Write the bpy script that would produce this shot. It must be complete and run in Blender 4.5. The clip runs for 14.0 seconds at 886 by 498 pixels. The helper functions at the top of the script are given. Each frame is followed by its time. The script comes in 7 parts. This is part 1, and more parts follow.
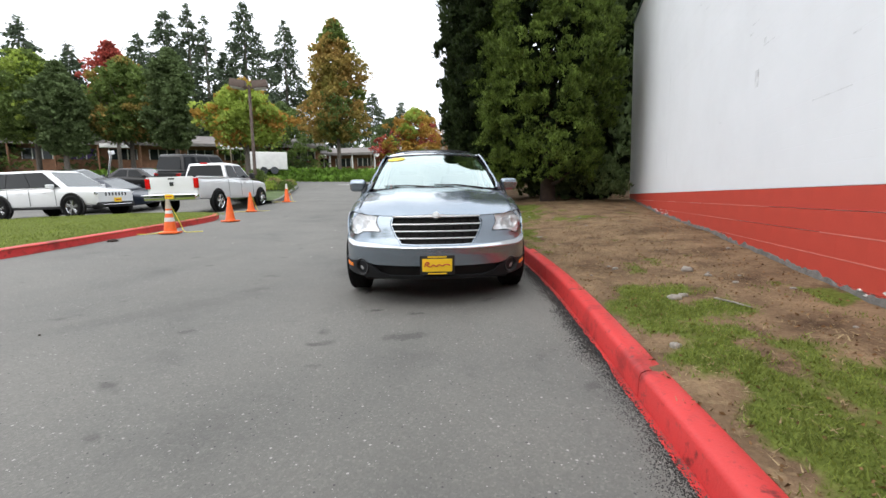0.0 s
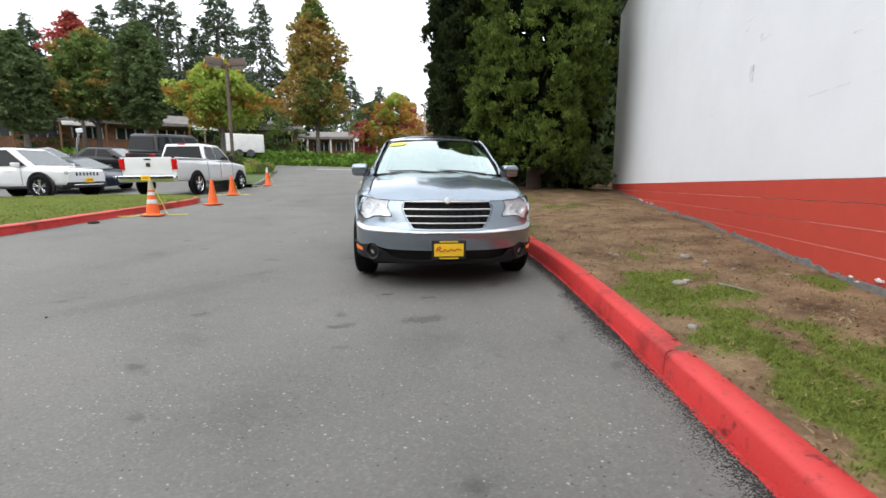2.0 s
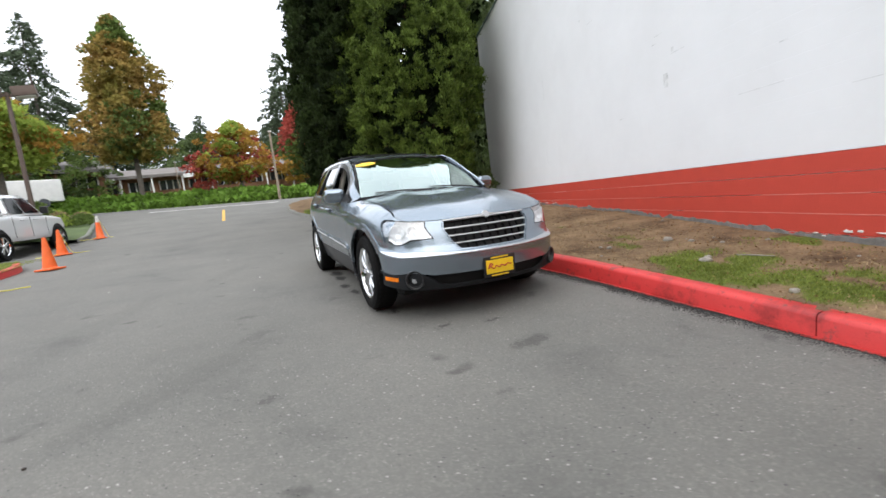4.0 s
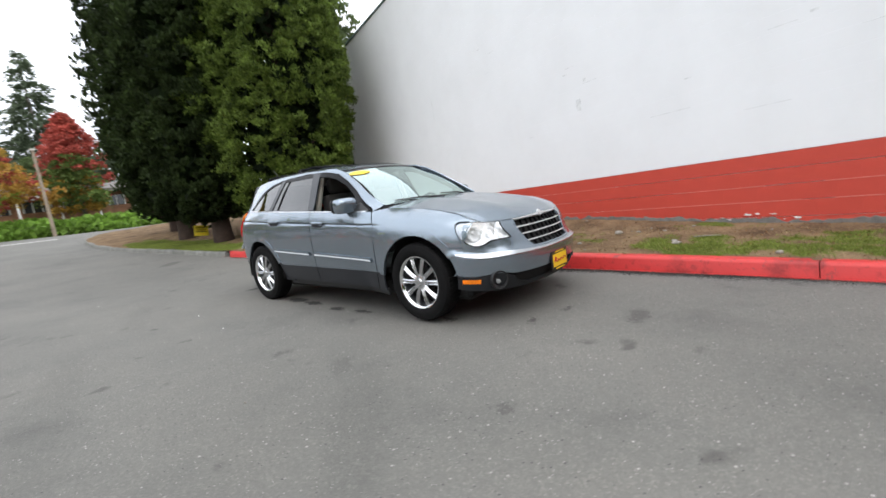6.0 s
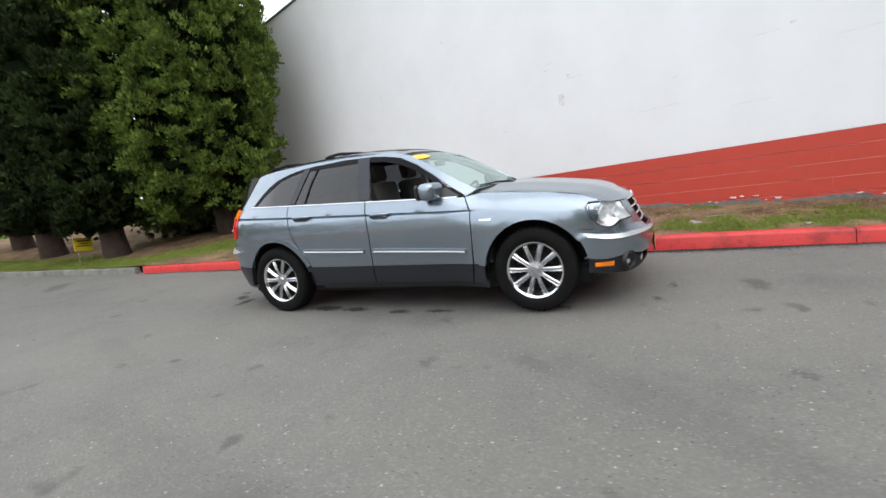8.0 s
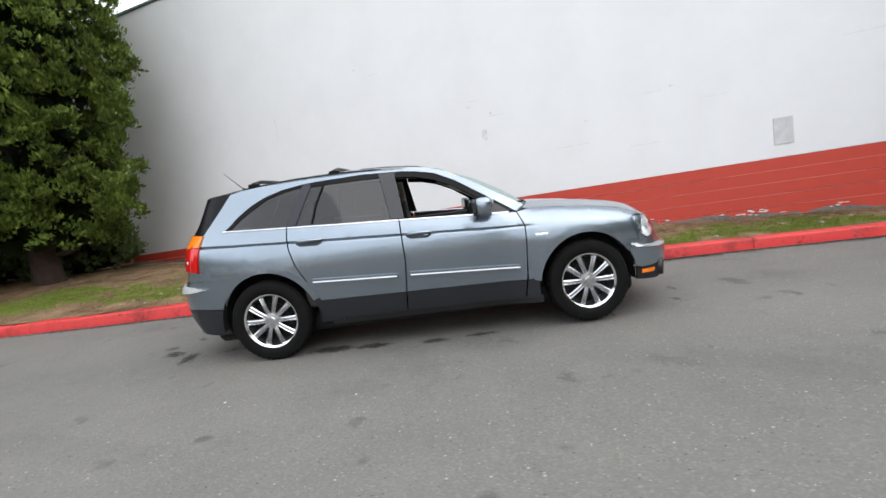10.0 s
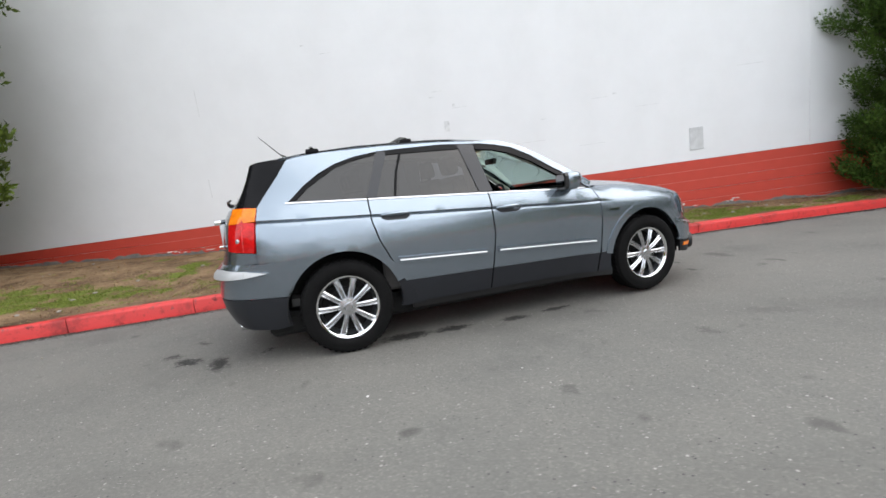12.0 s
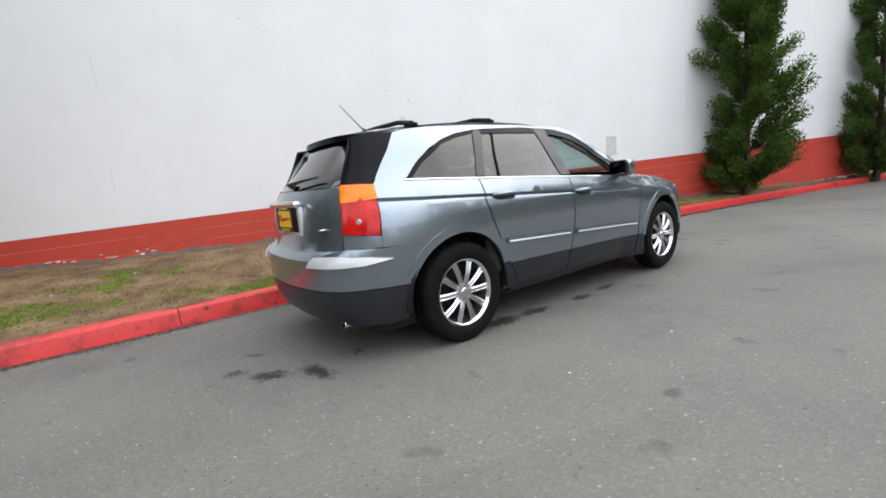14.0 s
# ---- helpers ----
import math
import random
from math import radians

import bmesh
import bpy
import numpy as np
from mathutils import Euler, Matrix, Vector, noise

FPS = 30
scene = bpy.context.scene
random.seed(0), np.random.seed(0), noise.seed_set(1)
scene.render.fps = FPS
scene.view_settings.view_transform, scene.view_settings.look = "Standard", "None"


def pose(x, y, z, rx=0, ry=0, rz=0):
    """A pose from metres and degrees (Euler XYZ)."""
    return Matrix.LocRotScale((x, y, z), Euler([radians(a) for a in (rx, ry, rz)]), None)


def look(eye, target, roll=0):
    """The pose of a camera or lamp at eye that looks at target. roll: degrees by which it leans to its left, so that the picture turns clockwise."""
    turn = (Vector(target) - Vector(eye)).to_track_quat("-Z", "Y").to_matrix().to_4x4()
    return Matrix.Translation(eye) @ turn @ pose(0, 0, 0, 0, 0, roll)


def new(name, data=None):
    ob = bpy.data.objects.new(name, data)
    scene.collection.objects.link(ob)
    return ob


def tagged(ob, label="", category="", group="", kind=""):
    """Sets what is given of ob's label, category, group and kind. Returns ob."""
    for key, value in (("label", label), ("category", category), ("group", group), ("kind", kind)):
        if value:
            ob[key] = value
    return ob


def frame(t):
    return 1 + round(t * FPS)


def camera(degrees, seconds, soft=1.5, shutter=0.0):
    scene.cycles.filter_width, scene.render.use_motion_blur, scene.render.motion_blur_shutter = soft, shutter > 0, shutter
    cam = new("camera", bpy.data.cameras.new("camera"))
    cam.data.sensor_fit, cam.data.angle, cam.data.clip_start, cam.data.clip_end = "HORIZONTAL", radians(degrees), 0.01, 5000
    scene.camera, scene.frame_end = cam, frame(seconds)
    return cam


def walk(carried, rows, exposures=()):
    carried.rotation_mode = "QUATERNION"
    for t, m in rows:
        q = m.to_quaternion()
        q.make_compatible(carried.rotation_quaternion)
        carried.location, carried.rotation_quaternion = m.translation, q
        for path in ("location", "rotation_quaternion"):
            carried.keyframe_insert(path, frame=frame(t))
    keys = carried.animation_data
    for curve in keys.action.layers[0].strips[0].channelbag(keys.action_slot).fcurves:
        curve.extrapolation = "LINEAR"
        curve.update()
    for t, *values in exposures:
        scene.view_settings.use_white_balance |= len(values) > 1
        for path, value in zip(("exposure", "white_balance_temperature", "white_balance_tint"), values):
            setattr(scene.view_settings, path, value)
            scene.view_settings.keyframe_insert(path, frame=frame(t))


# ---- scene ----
cam = camera(91.5, 14.0, shutter=0.4)
METRES, EYE, TILT, LEAN, TURN = 12.75, 1.173, 1.95, 0.0, 7.2
ROWS = [
    (0.0, 0.0, 0.0, 0.0, -0.19, -8.56, 1.24),
    (0.5, -0.0001, -0.0004, 0.0, 0.11, -8.58, 1.21),
    (1.0, -0.0005, -0.0011, 0.0, 0.43, -8.72, 1.34),
    (1.5, -0.0051, -0.0017, -0.0004, -0.43, -9.47, 0.22),
    (2.0, -0.0263, -0.003, -0.001, -3.14, -10.26, 0.1),
    (2.5, -0.0532, 0.002, -0.0007, -7.51, -9.09, 2.03),
    (3.0, -0.0847, 0.0162, -0.0004, -13.75, -9.12, 3.8),
    (5.5, -0.2669, 0.1311, 0.0045, -40.28, -6.75, 7.27),
    (6.0, -0.2989, 0.1612, 0.0056, -48.39, -8.28, 7.46),
    (6.5, -0.3219, 0.1957, 0.0067, -53.45, -9.63, 8.79),
    (7.0, -0.3409, 0.234, 0.0078, -56.91, -9.3, 7.9),
    (7.5, -0.358, 0.2747, 0.0097, -62.6, -9.38, 8.93),
    (8.0, -0.3685, 0.3163, 0.0111, -65.12, -9.83, 8.08),
    (8.5, -0.3808, 0.3566, 0.0125, -71.4, -8.92, 8.38),
    (11.0, -0.3803, 0.5554, 0.0124, -96.69, -8.84, 6.99),
    (11.5, -0.3698, 0.5936, 0.0102, -101.25, -9.69, 7.2),
    (12.0, -0.3585, 0.6318, 0.0091, -106.46, -8.96, 5.88),
    (12.5, -0.3451, 0.6705, 0.0085, -109.9, -9.03, 5.23),
    (13.0, -0.3247, 0.7058, 0.0088, -113.69, -8.16, 4.64),
    (13.5, -0.3071, 0.7411, 0.008, -120.99, -7.8, 5.22),
    (14.0, -0.2835, 0.7698, 0.0055, -125.47, -9.6, 4.81),
]
walk(cam, [(t, pose(0, 0, EYE, TILT, LEAN, TURN) @ pose(METRES * x, METRES * y, METRES * z, 90 + pitch, roll, yaw)) for t, x, y, z, yaw, pitch, roll in ROWS])

# ---- world and sun: a bright overcast sky ----
world = bpy.data.worlds.new("overcast")
scene.world = world
world.use_nodes = True
wn, wl = world.node_tree.nodes, world.node_tree.links
sky = wn.new("ShaderNodeTexSky")
sky.sky_type, sky.sun_disc = "NISHITA", False
sky.sun_elevation, sky.sun_rotation = radians(48), radians(200)
sky.air_density, sky.dust_density = 1.0, 6.0
dim = wn.new("ShaderNodeMix")
dim.data_type, dim.blend_type = "RGBA", "MIX"
dim.inputs[0].default_value = 0.9
scaled = wn.new("ShaderNodeVectorMath")
scaled.operation = "SCALE"
scaled.inputs[3].default_value = 0.1
wl.new(sky.outputs[0], scaled.inputs[0])
cloud = wn.new("ShaderNodeTexNoise")
cloud.inputs["Scale"].default_value = 2.2
cloud.inputs["Detail"].default_value = 3
ramp = wn.new("ShaderNodeValToRGB")
ramp.color_ramp.elements[0].position, ramp.color_ramp.elements[1].position = 0.3, 0.7
ramp.color_ramp.elements[0].color = (0.90, 0.95, 1.03, 1)
ramp.color_ramp.elements[1].color = (1.04, 1.08, 1.14, 1)
wl.new(cloud.outputs[0], ramp.inputs[0])
wl.new(scaled.outputs[0], dim.inputs[6])
wl.new(ramp.outputs[0], dim.inputs[7])
wl.new(dim.outputs[2], wn["Background"].inputs[0])
wn["Background"].inputs[1].default_value = 1.0

sun = new("sun", bpy.data.lights.new("sun", "SUN"))
sun.data.energy, sun.data.angle, sun.data.color = 0.7, radians(85), (1.0, 0.96, 0.9)
sun.matrix_world = look((-9, -16, 24), (0, 0, 0))
scene.view_settings.exposure = 1.14


# ---- materials ----
def ramp_node(nt, fac, stops):
    r = nt.nodes.new("ShaderNodeValToRGB")
    els = r.color_ramp.elements
    while len(els) < len(stops):
        els.new(0.5)
    for e, (p, c) in zip(els, stops):
        e.position, e.color = p, (*c, 1)
    nt.links.new(fac, r.inputs[0])
    return r.outputs[0]


def tex(nt, kind, coord, scale, detail=4, rough=0.6):
    n = nt.nodes.new("ShaderNodeTex" + kind)
    n.inputs["Scale"].default_value = scale
    if kind == "Noise":
        n.inputs["Detail"].default_value, n.inputs["Roughness"].default_value = detail, rough
    nt.links.new(coord, n.inputs["Vector"])
    return n


def mixed(nt, fac, a, b, blend="MIX"):
    n = nt.nodes.new("ShaderNodeMix")
    n.data_type, n.blend_type = "RGBA", blend
    for v, i in ((fac, 0), (a, 6), (b, 7)):
        if isinstance(v, (int, float)):
            n.inputs[i].default_value = v
        elif isinstance(v, tuple):
            n.inputs[i].default_value = (*v, 1)
        else:
            nt.links.new(v, n.inputs[i])
    return n.outputs[2]


def shade(c, f):
    return tuple(min(1.0, max(0.0, v * f)) for v in c)


def material(name, base, rough=0.6, metal=0.0, vary=0.15, scale=3.0, fine=60.0, bump=0.0, coat=0.0, spec=0.5, island=0.0, objrand=0.0, alt=None, trans=0.0, depth=0.01):
    m = bpy.data.materials.new(name)
    m.use_nodes = True
    nt = m.node_tree
    b = nt.nodes["Principled BSDF"]
    b.inputs["Roughness"].default_value, b.inputs["Metallic"].default_value = rough, metal
    b.inputs["Coat Weight"].default_value, b.inputs["Specular IOR Level"].default_value = coat, spec
    b.inputs["Coat Roughness"].default_value = 0.04
    co = nt.nodes.new("ShaderNodeTexCoord").outputs["Object"]
    big, small = tex(nt, "Noise", co, scale), tex(nt, "Noise", co, fine, 3)
    col = ramp_node(nt, big.outputs[0], [(0.3, shade(base, 1 - vary)), (0.7, alt or shade(base, 1 + vary))])
    col = mixed(nt, 0.6 * min(1, vary * 3), col, ramp_node(nt, small.outputs[0], [(0.3, (0.35, 0.35, 0.35)), (0.7, (0.65, 0.65, 0.65))]), "OVERLAY")
    for amount, src in ((island, ("ShaderNodeNewGeometry", "Random Per Island")), (objrand, ("ShaderNodeObjectInfo", "Random"))):
        if amount:
            r = nt.nodes.new(src[0]).outputs[src[1]]
            col = mixed(nt, 1.0, col, ramp_node(nt, r, [(0.0, (1 - amount,) * 3), (1.0, (1 + amount,) * 3)]), "MULTIPLY")
    nt.links.new(col, b.inputs["Base Color"])
    if trans:
        out = nt.nodes["Material Output"]
        t = nt.nodes.new("ShaderNodeBsdfTranslucent")
        nt.links.new(col, t.inputs[0])
        mx = nt.nodes.new("ShaderNodeMixShader")
        mx.inputs[0].default_value = trans
        nt.links.new(b.outputs[0], mx.inputs[1]), nt.links.new(t.outputs[0], mx.inputs[2])
        nt.links.new(mx.outputs[0], out.inputs[0])
    if bump:
        bp = nt.nodes.new("ShaderNodeBump")
        bp.inputs["Strength"].default_value, bp.inputs["Distance"].default_value = bump, depth
        nt.links.new(small.outputs[0], bp.inputs["Height"])
        nt.links.new(bp.outputs[0], b.inputs["Normal"])
    return m


def glass(name, tint, rough=0.0, face=0.05, gloss=(1, 1, 1)):
    """Thin car glass: a mirror coat, stronger at grazing angles, over a tinted see-through sheet."""
    m = bpy.data.materials.new(name)
    m.use_nodes = True
    nt = m.node_tree
    nt.nodes.remove(nt.nodes["Principled BSDF"])
    out = nt.nodes["Material Output"]
    tr, gl, mx, lw, pw, ma = (nt.nodes.new("ShaderNode" + k) for k in ("BsdfTransparent", "BsdfGlossy", "MixShader", "LayerWeight", "Math", "Math"))
    tr.inputs[0].default_value = (*tint, 1)
    gl.inputs["Color"].default_value = (*gloss, 1)
    gl.inputs["Roughness"].default_value = rough
    lw.inputs["Blend"].default_value = 0.5
    pw.operation, ma.operation = "POWER", "MULTIPLY_ADD"
    pw.inputs[1].default_value = 3.5
    ma.inputs[1].default_value, ma.inputs[2].default_value = 1 - face, face
    nt.links.new(lw.outputs["Facing"], pw.inputs[0])
    nt.links.new(pw.outputs[0], ma.inputs[0])
    nt.links.new(ma.outputs[0], mx.inputs[0])
    nt.links.new(tr.outputs[0], mx.inputs[1]), nt.links.new(gl.outputs[0], mx.inputs[2])
    nt.links.new(mx.outputs[0], out.inputs[0])
    return m


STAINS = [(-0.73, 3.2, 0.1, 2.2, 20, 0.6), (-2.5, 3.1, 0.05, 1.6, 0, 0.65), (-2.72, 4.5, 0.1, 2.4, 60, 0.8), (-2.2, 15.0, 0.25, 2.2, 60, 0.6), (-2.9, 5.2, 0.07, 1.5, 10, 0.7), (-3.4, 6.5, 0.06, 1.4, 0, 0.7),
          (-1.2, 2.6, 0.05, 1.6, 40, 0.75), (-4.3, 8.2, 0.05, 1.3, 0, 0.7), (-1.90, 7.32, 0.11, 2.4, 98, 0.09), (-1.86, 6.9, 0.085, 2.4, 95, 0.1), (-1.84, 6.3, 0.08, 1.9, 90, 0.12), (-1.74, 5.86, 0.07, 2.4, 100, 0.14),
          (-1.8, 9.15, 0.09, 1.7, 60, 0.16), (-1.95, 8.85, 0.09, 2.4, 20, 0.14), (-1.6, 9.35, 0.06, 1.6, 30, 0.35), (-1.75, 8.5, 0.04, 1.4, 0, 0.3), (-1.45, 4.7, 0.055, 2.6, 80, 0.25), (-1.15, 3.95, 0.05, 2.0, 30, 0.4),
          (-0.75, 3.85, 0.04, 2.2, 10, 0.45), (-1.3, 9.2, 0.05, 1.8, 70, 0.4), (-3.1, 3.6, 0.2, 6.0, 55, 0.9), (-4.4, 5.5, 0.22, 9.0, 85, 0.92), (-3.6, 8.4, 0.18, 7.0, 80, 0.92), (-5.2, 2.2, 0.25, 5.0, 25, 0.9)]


def asphalt_material():
    m = material("asphalt", (0.135, 0.132, 0.121), 0.85, 0, 0.1, 0.35, 160, 0.5, depth=0.006)
    nt = m.node_tree
    b = nt.nodes["Principled BSDF"]
    co = nt.nodes.new("ShaderNodeTexCoord").outputs["Object"]
    col = b.inputs["Base Color"].links[0].from_socket
    # light and dark stones in the binder
    v = tex(nt, "Voronoi", co, 95)
    col = mixed(nt, 0.55, col, ramp_node(nt, v.outputs["Color"], [(0.0, (0.35, 0.35, 0.35)), (0.72, (0.52, 0.52, 0.52)), (0.93, (0.72, 0.72, 0.7)), (1.0, (0.9, 0.9, 0.88))]), "OVERLAY")
    # bare pale stones and small pits, one cell in a few
    for scale, lo, hi, tint in ((30, 0.80, 0.84, (0.33, 0.32, 0.3)), (46, 0.87, 0.91, (0.36, 0.35, 0.33)), (70, 0.8, 0.84, (0.38, 0.37, 0.35)), (38, 0.74, 0.8, (0.045, 0.045, 0.045))):
        v2 = tex(nt, "Voronoi", co, scale)
        near = ramp_node(nt, v2.outputs["Distance"], [(0.14, (1, 1, 1)), (0.24, (0, 0, 0))])
        some = ramp_node(nt, v2.outputs["Color"], [(lo, (0, 0, 0)), (hi, (1, 1, 1))])
        col = mixed(nt, mixed(nt, 1.0, near, some, "MULTIPLY"), col, tint)
    # worn lanes and old stains
    st = tex(nt, "Noise", co, 0.8, 6, 0.65)
    col = mixed(nt, 1.0, col, ramp_node(nt, st.outputs[0], [(0.28, (0.72, 0.72, 0.73)), (0.45, (0.97, 0.97, 0.97)), (0.62, (1.08, 1.07, 1.06))]), "MULTIPLY")
    dots = tex(nt, "Noise", co, 3.3, 2, 0.4)
    col = mixed(nt, 1.0, col, ramp_node(nt, dots.outputs[0], [(0.22, (0.55, 0.55, 0.55)), (0.3, (1, 1, 1))]), "MULTIPLY")
    # drips, oil spots and old smears, each with its own place, size, stretch, turn and depth of colour
    wob = tex(nt, "Noise", co, 11.0, 5, 0.75)
    shift = nt.nodes.new("ShaderNodeVectorMath")
    shift.operation = "MULTIPLY_ADD"
    shift.inputs[1].default_value, shift.inputs[2].default_value = (0.26, 0.26, 0), (-0.13, -0.13, 0)
    nt.links.new(wob.outputs["Color"], shift.inputs[0])
    bent = nt.nodes.new("ShaderNodeVectorMath")
    bent.operation = "ADD"
    nt.links.new(co, bent.inputs[0]), nt.links.new(shift.outputs[0], bent.inputs[1])
    frayed = tex(nt, "Noise", co, 38.0, 4, 0.7)
    fray = nt.nodes.new("ShaderNodeVectorMath")
    fray.operation = "MULTIPLY_ADD"
    fray.inputs[1].default_value, fray.inputs[2].default_value = (0.16, 0.16, 0), (-0.08, -0.08, 0)
    nt.links.new(frayed.outputs["Color"], fray.inputs[0])
    ragged = nt.nodes.new("ShaderNodeVectorMath")
    ragged.operation = "ADD"
    nt.links.new(bent.outputs[0], ragged.inputs[0]), nt.links.new(fray.outputs[0], ragged.inputs[1])
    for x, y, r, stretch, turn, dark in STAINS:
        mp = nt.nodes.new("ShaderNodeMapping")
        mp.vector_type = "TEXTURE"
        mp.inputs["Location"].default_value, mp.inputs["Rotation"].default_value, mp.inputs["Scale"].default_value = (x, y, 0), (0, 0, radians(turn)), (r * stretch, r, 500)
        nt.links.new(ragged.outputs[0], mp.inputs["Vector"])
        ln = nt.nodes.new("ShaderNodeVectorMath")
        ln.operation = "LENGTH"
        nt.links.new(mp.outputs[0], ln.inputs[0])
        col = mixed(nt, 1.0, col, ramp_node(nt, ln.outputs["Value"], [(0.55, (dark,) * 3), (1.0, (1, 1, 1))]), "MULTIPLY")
    nt.links.new(col, b.inputs["Base Color"])
    return m


def paint_material(name, base, wear, wear_at=0.7, rough=0.6, scale=6.0, bump=0.25, vary=0.08):
    """Old paint on concrete, with worn and dirty places."""
    m = material(name, base, rough, 0, vary, 1.2, 70, bump, depth=0.004)
    nt = m.node_tree
    b = nt.nodes["Principled BSDF"]
    co = nt.nodes.new("ShaderNodeTexCoord").outputs["Object"]
    col = b.inputs["Base Color"].links[0].from_socket
    n = tex(nt, "Noise", co, scale, 8, 0.7)
    f = ramp_node(nt, n.outputs[0], [(wear_at, (0, 0, 0)), (wear_at + 0.05, (1, 1, 1))])
    col = mixed(nt, f, col, wear)
    d = tex(nt, "Noise", co, 0.9, 5, 0.6)
    col = mixed(nt, 1.0, col, ramp_node(nt, d.outputs[0], [(0.25, (0.97, 0.967, 0.963)), (0.6, (1.005, 1.005, 1.005))]), "MULTIPLY")
    nt.links.new(col, b.inputs["Base Color"])
    return m


def soil_material():
    """Bare soil, dry straw and turf; the turf follows the mesh's own patches."""
    m = material("verge_soil", (0.15, 0.094, 0.06), 0.95, 0, 0.5, 2.2, 45, 0.8, depth=0.02, spec=0.06, alt=(0.25, 0.17, 0.102))
    nt = m.node_tree
    b = nt.nodes["Principled BSDF"]
    co = nt.nodes.new("ShaderNodeTexCoord").outputs["Object"]
    col = b.inputs["Base Color"].links[0].from_socket
    straw = tex(nt, "Noise", co, 14, 6, 0.75)
    col = mixed(nt, ramp_node(nt, straw.outputs[0], [(0.52, (0, 0, 0)), (0.68, (0.6, 0.6, 0.6))]), col, (0.32, 0.23, 0.13))
    a = nt.nodes.new("ShaderNodeAttribute")
    a.attribute_name = "turf"
    g = tex(nt, "Noise", co, 25, 5, 0.7)
    green = ramp_node(nt, g.outputs[0], [(0.3, (0.06, 0.08, 0.015)), (0.7, (0.15, 0.18, 0.04))])
    patchy = tex(nt, "Noise", co, 7, 6, 0.7)
    edge = nt.nodes.new("ShaderNodeMath")
    edge.operation = "ADD"
    nt.links.new(a.outputs["Fac"], edge.inputs[0]), nt.links.new(patchy.outputs[0], edge.inputs[1])
    col = mixed(nt, ramp_node(nt, edge.outputs[0], [(0.72, (0, 0, 0)), (1.25, (1, 1, 1))]), col, green)
    nt.links.new(col, b.inputs["Base Color"])
    return m


ASPHALT = asphalt_material()
SOIL = soil_material()
WALL_WHITE = paint_material("white_wall_paint", (0.775, 0.785, 0.805), (0.69, 0.66, 0.66), 0.78, 0.7, 5.0, 0.12, 0.02)
WALL_RED = paint_material("red_wall_paint", (0.52, 0.056, 0.034), (0.48, 0.1, 0.07), 0.68, 0.65, 7.0, 0.3)
KERB_RED = paint_material("red_kerb_paint", (0.55, 0.036, 0.034), (0.25, 0.045, 0.04), 0.6, 0.5, 7.0, 0.35)
kn = KERB_RED.node_tree
kb, kc = kn.nodes["Principled BSDF"], kn.nodes.new("ShaderNodeTexCoord").outputs["Object"]
kcol = kb.inputs["Base Color"].links[0].from_socket
for k_scale, k_lo, k_hi, k_tint in ((2.3, 0.34, 0.47, (0.5, 0.46, 0.46)), (16, 0.32, 0.42, (0.6, 0.55, 0.55)), (5.0, 0.31, 0.38, (0.25, 0.25, 0.25))):
    k_noise = tex(kn, "Noise", kc, k_scale, 6, 0.7)
    kcol = mixed(kn, 1.0, kcol, ramp_node(kn, k_noise.outputs[0], [(k_lo, k_tint), (k_hi, (1, 1, 1))]), "MULTIPLY")
kn.links.new(kcol, kb.inputs["Base Color"])
KERB_GREY = material("mossy_concrete", (0.15, 0.15, 0.135), 0.95, 0, 0.3, 3, 50, 0.6, alt=(0.22, 0.22, 0.2))
CONCRETE = material("old_concrete", (0.36, 0.35, 0.33), 0.9, 0, 0.2, 5, 60, 0.5)
RUBBLE = material("crumbled_concrete", (0.14, 0.13, 0.12), 0.95, 0, 0.25, 9, 70, 0.7)
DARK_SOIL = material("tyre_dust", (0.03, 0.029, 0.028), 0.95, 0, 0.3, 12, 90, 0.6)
GRASS = material("grass_blades", (0.185, 0.225, 0.05), 0.6, 0, 0.25, 0.8, 5, island=0.35, trans=0.3, spec=0.12)
DRY = material("straw_blades", (0.27, 0.2, 0.105), 0.8, 0, 0.25, 2, 9, island=0.3)
BARK = material("red_brown_bark", (0.042, 0.026, 0.019), 0.95, 0, 0.3, 6, 40, 0.9, depth=0.03)
GREYBARK = material("grey_bark", (0.11, 0.095, 0.08), 0.95, 0, 0.3, 6, 40, 0.8, depth=0.02)
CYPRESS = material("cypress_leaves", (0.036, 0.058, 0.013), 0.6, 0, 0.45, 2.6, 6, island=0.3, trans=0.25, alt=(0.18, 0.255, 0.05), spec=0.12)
# same leaves in near-black green: shade inside the crowns put into the colour
CYPRESS_SHADE = material("shaded_cypress_leaves", (0.012, 0.021, 0.007), 0.65, 0, 0.4, 0.9, 6, island=0.4, trans=0.2, spec=0.12)
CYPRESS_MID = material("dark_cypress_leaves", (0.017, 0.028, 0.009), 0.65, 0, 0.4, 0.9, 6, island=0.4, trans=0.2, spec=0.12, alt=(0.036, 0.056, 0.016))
JUNIPER = material("juniper_leaves", (0.066, 0.118, 0.024), 0.6, 0, 0.35, 2.0, 9, island=0.45, trans=0.2, spec=0.12)
FIR = material("fir_needles", (0.075, 0.1, 0.06), 0.7, 0, 0.35, 0.2, 2, island=0.25, trans=0.15, spec=0.12)
BROADLEAF = material("green_leaves", (0.125, 0.175, 0.048), 0.6, 0, 0.35, 0.25, 2, island=0.2, trans=0.3, spec=0.12)
DARKLEAF = material("dark_green_leaves", (0.105, 0.145, 0.058), 0.6, 0, 0.3, 0.3, 2, island=0.25, trans=0.25, spec=0.12)
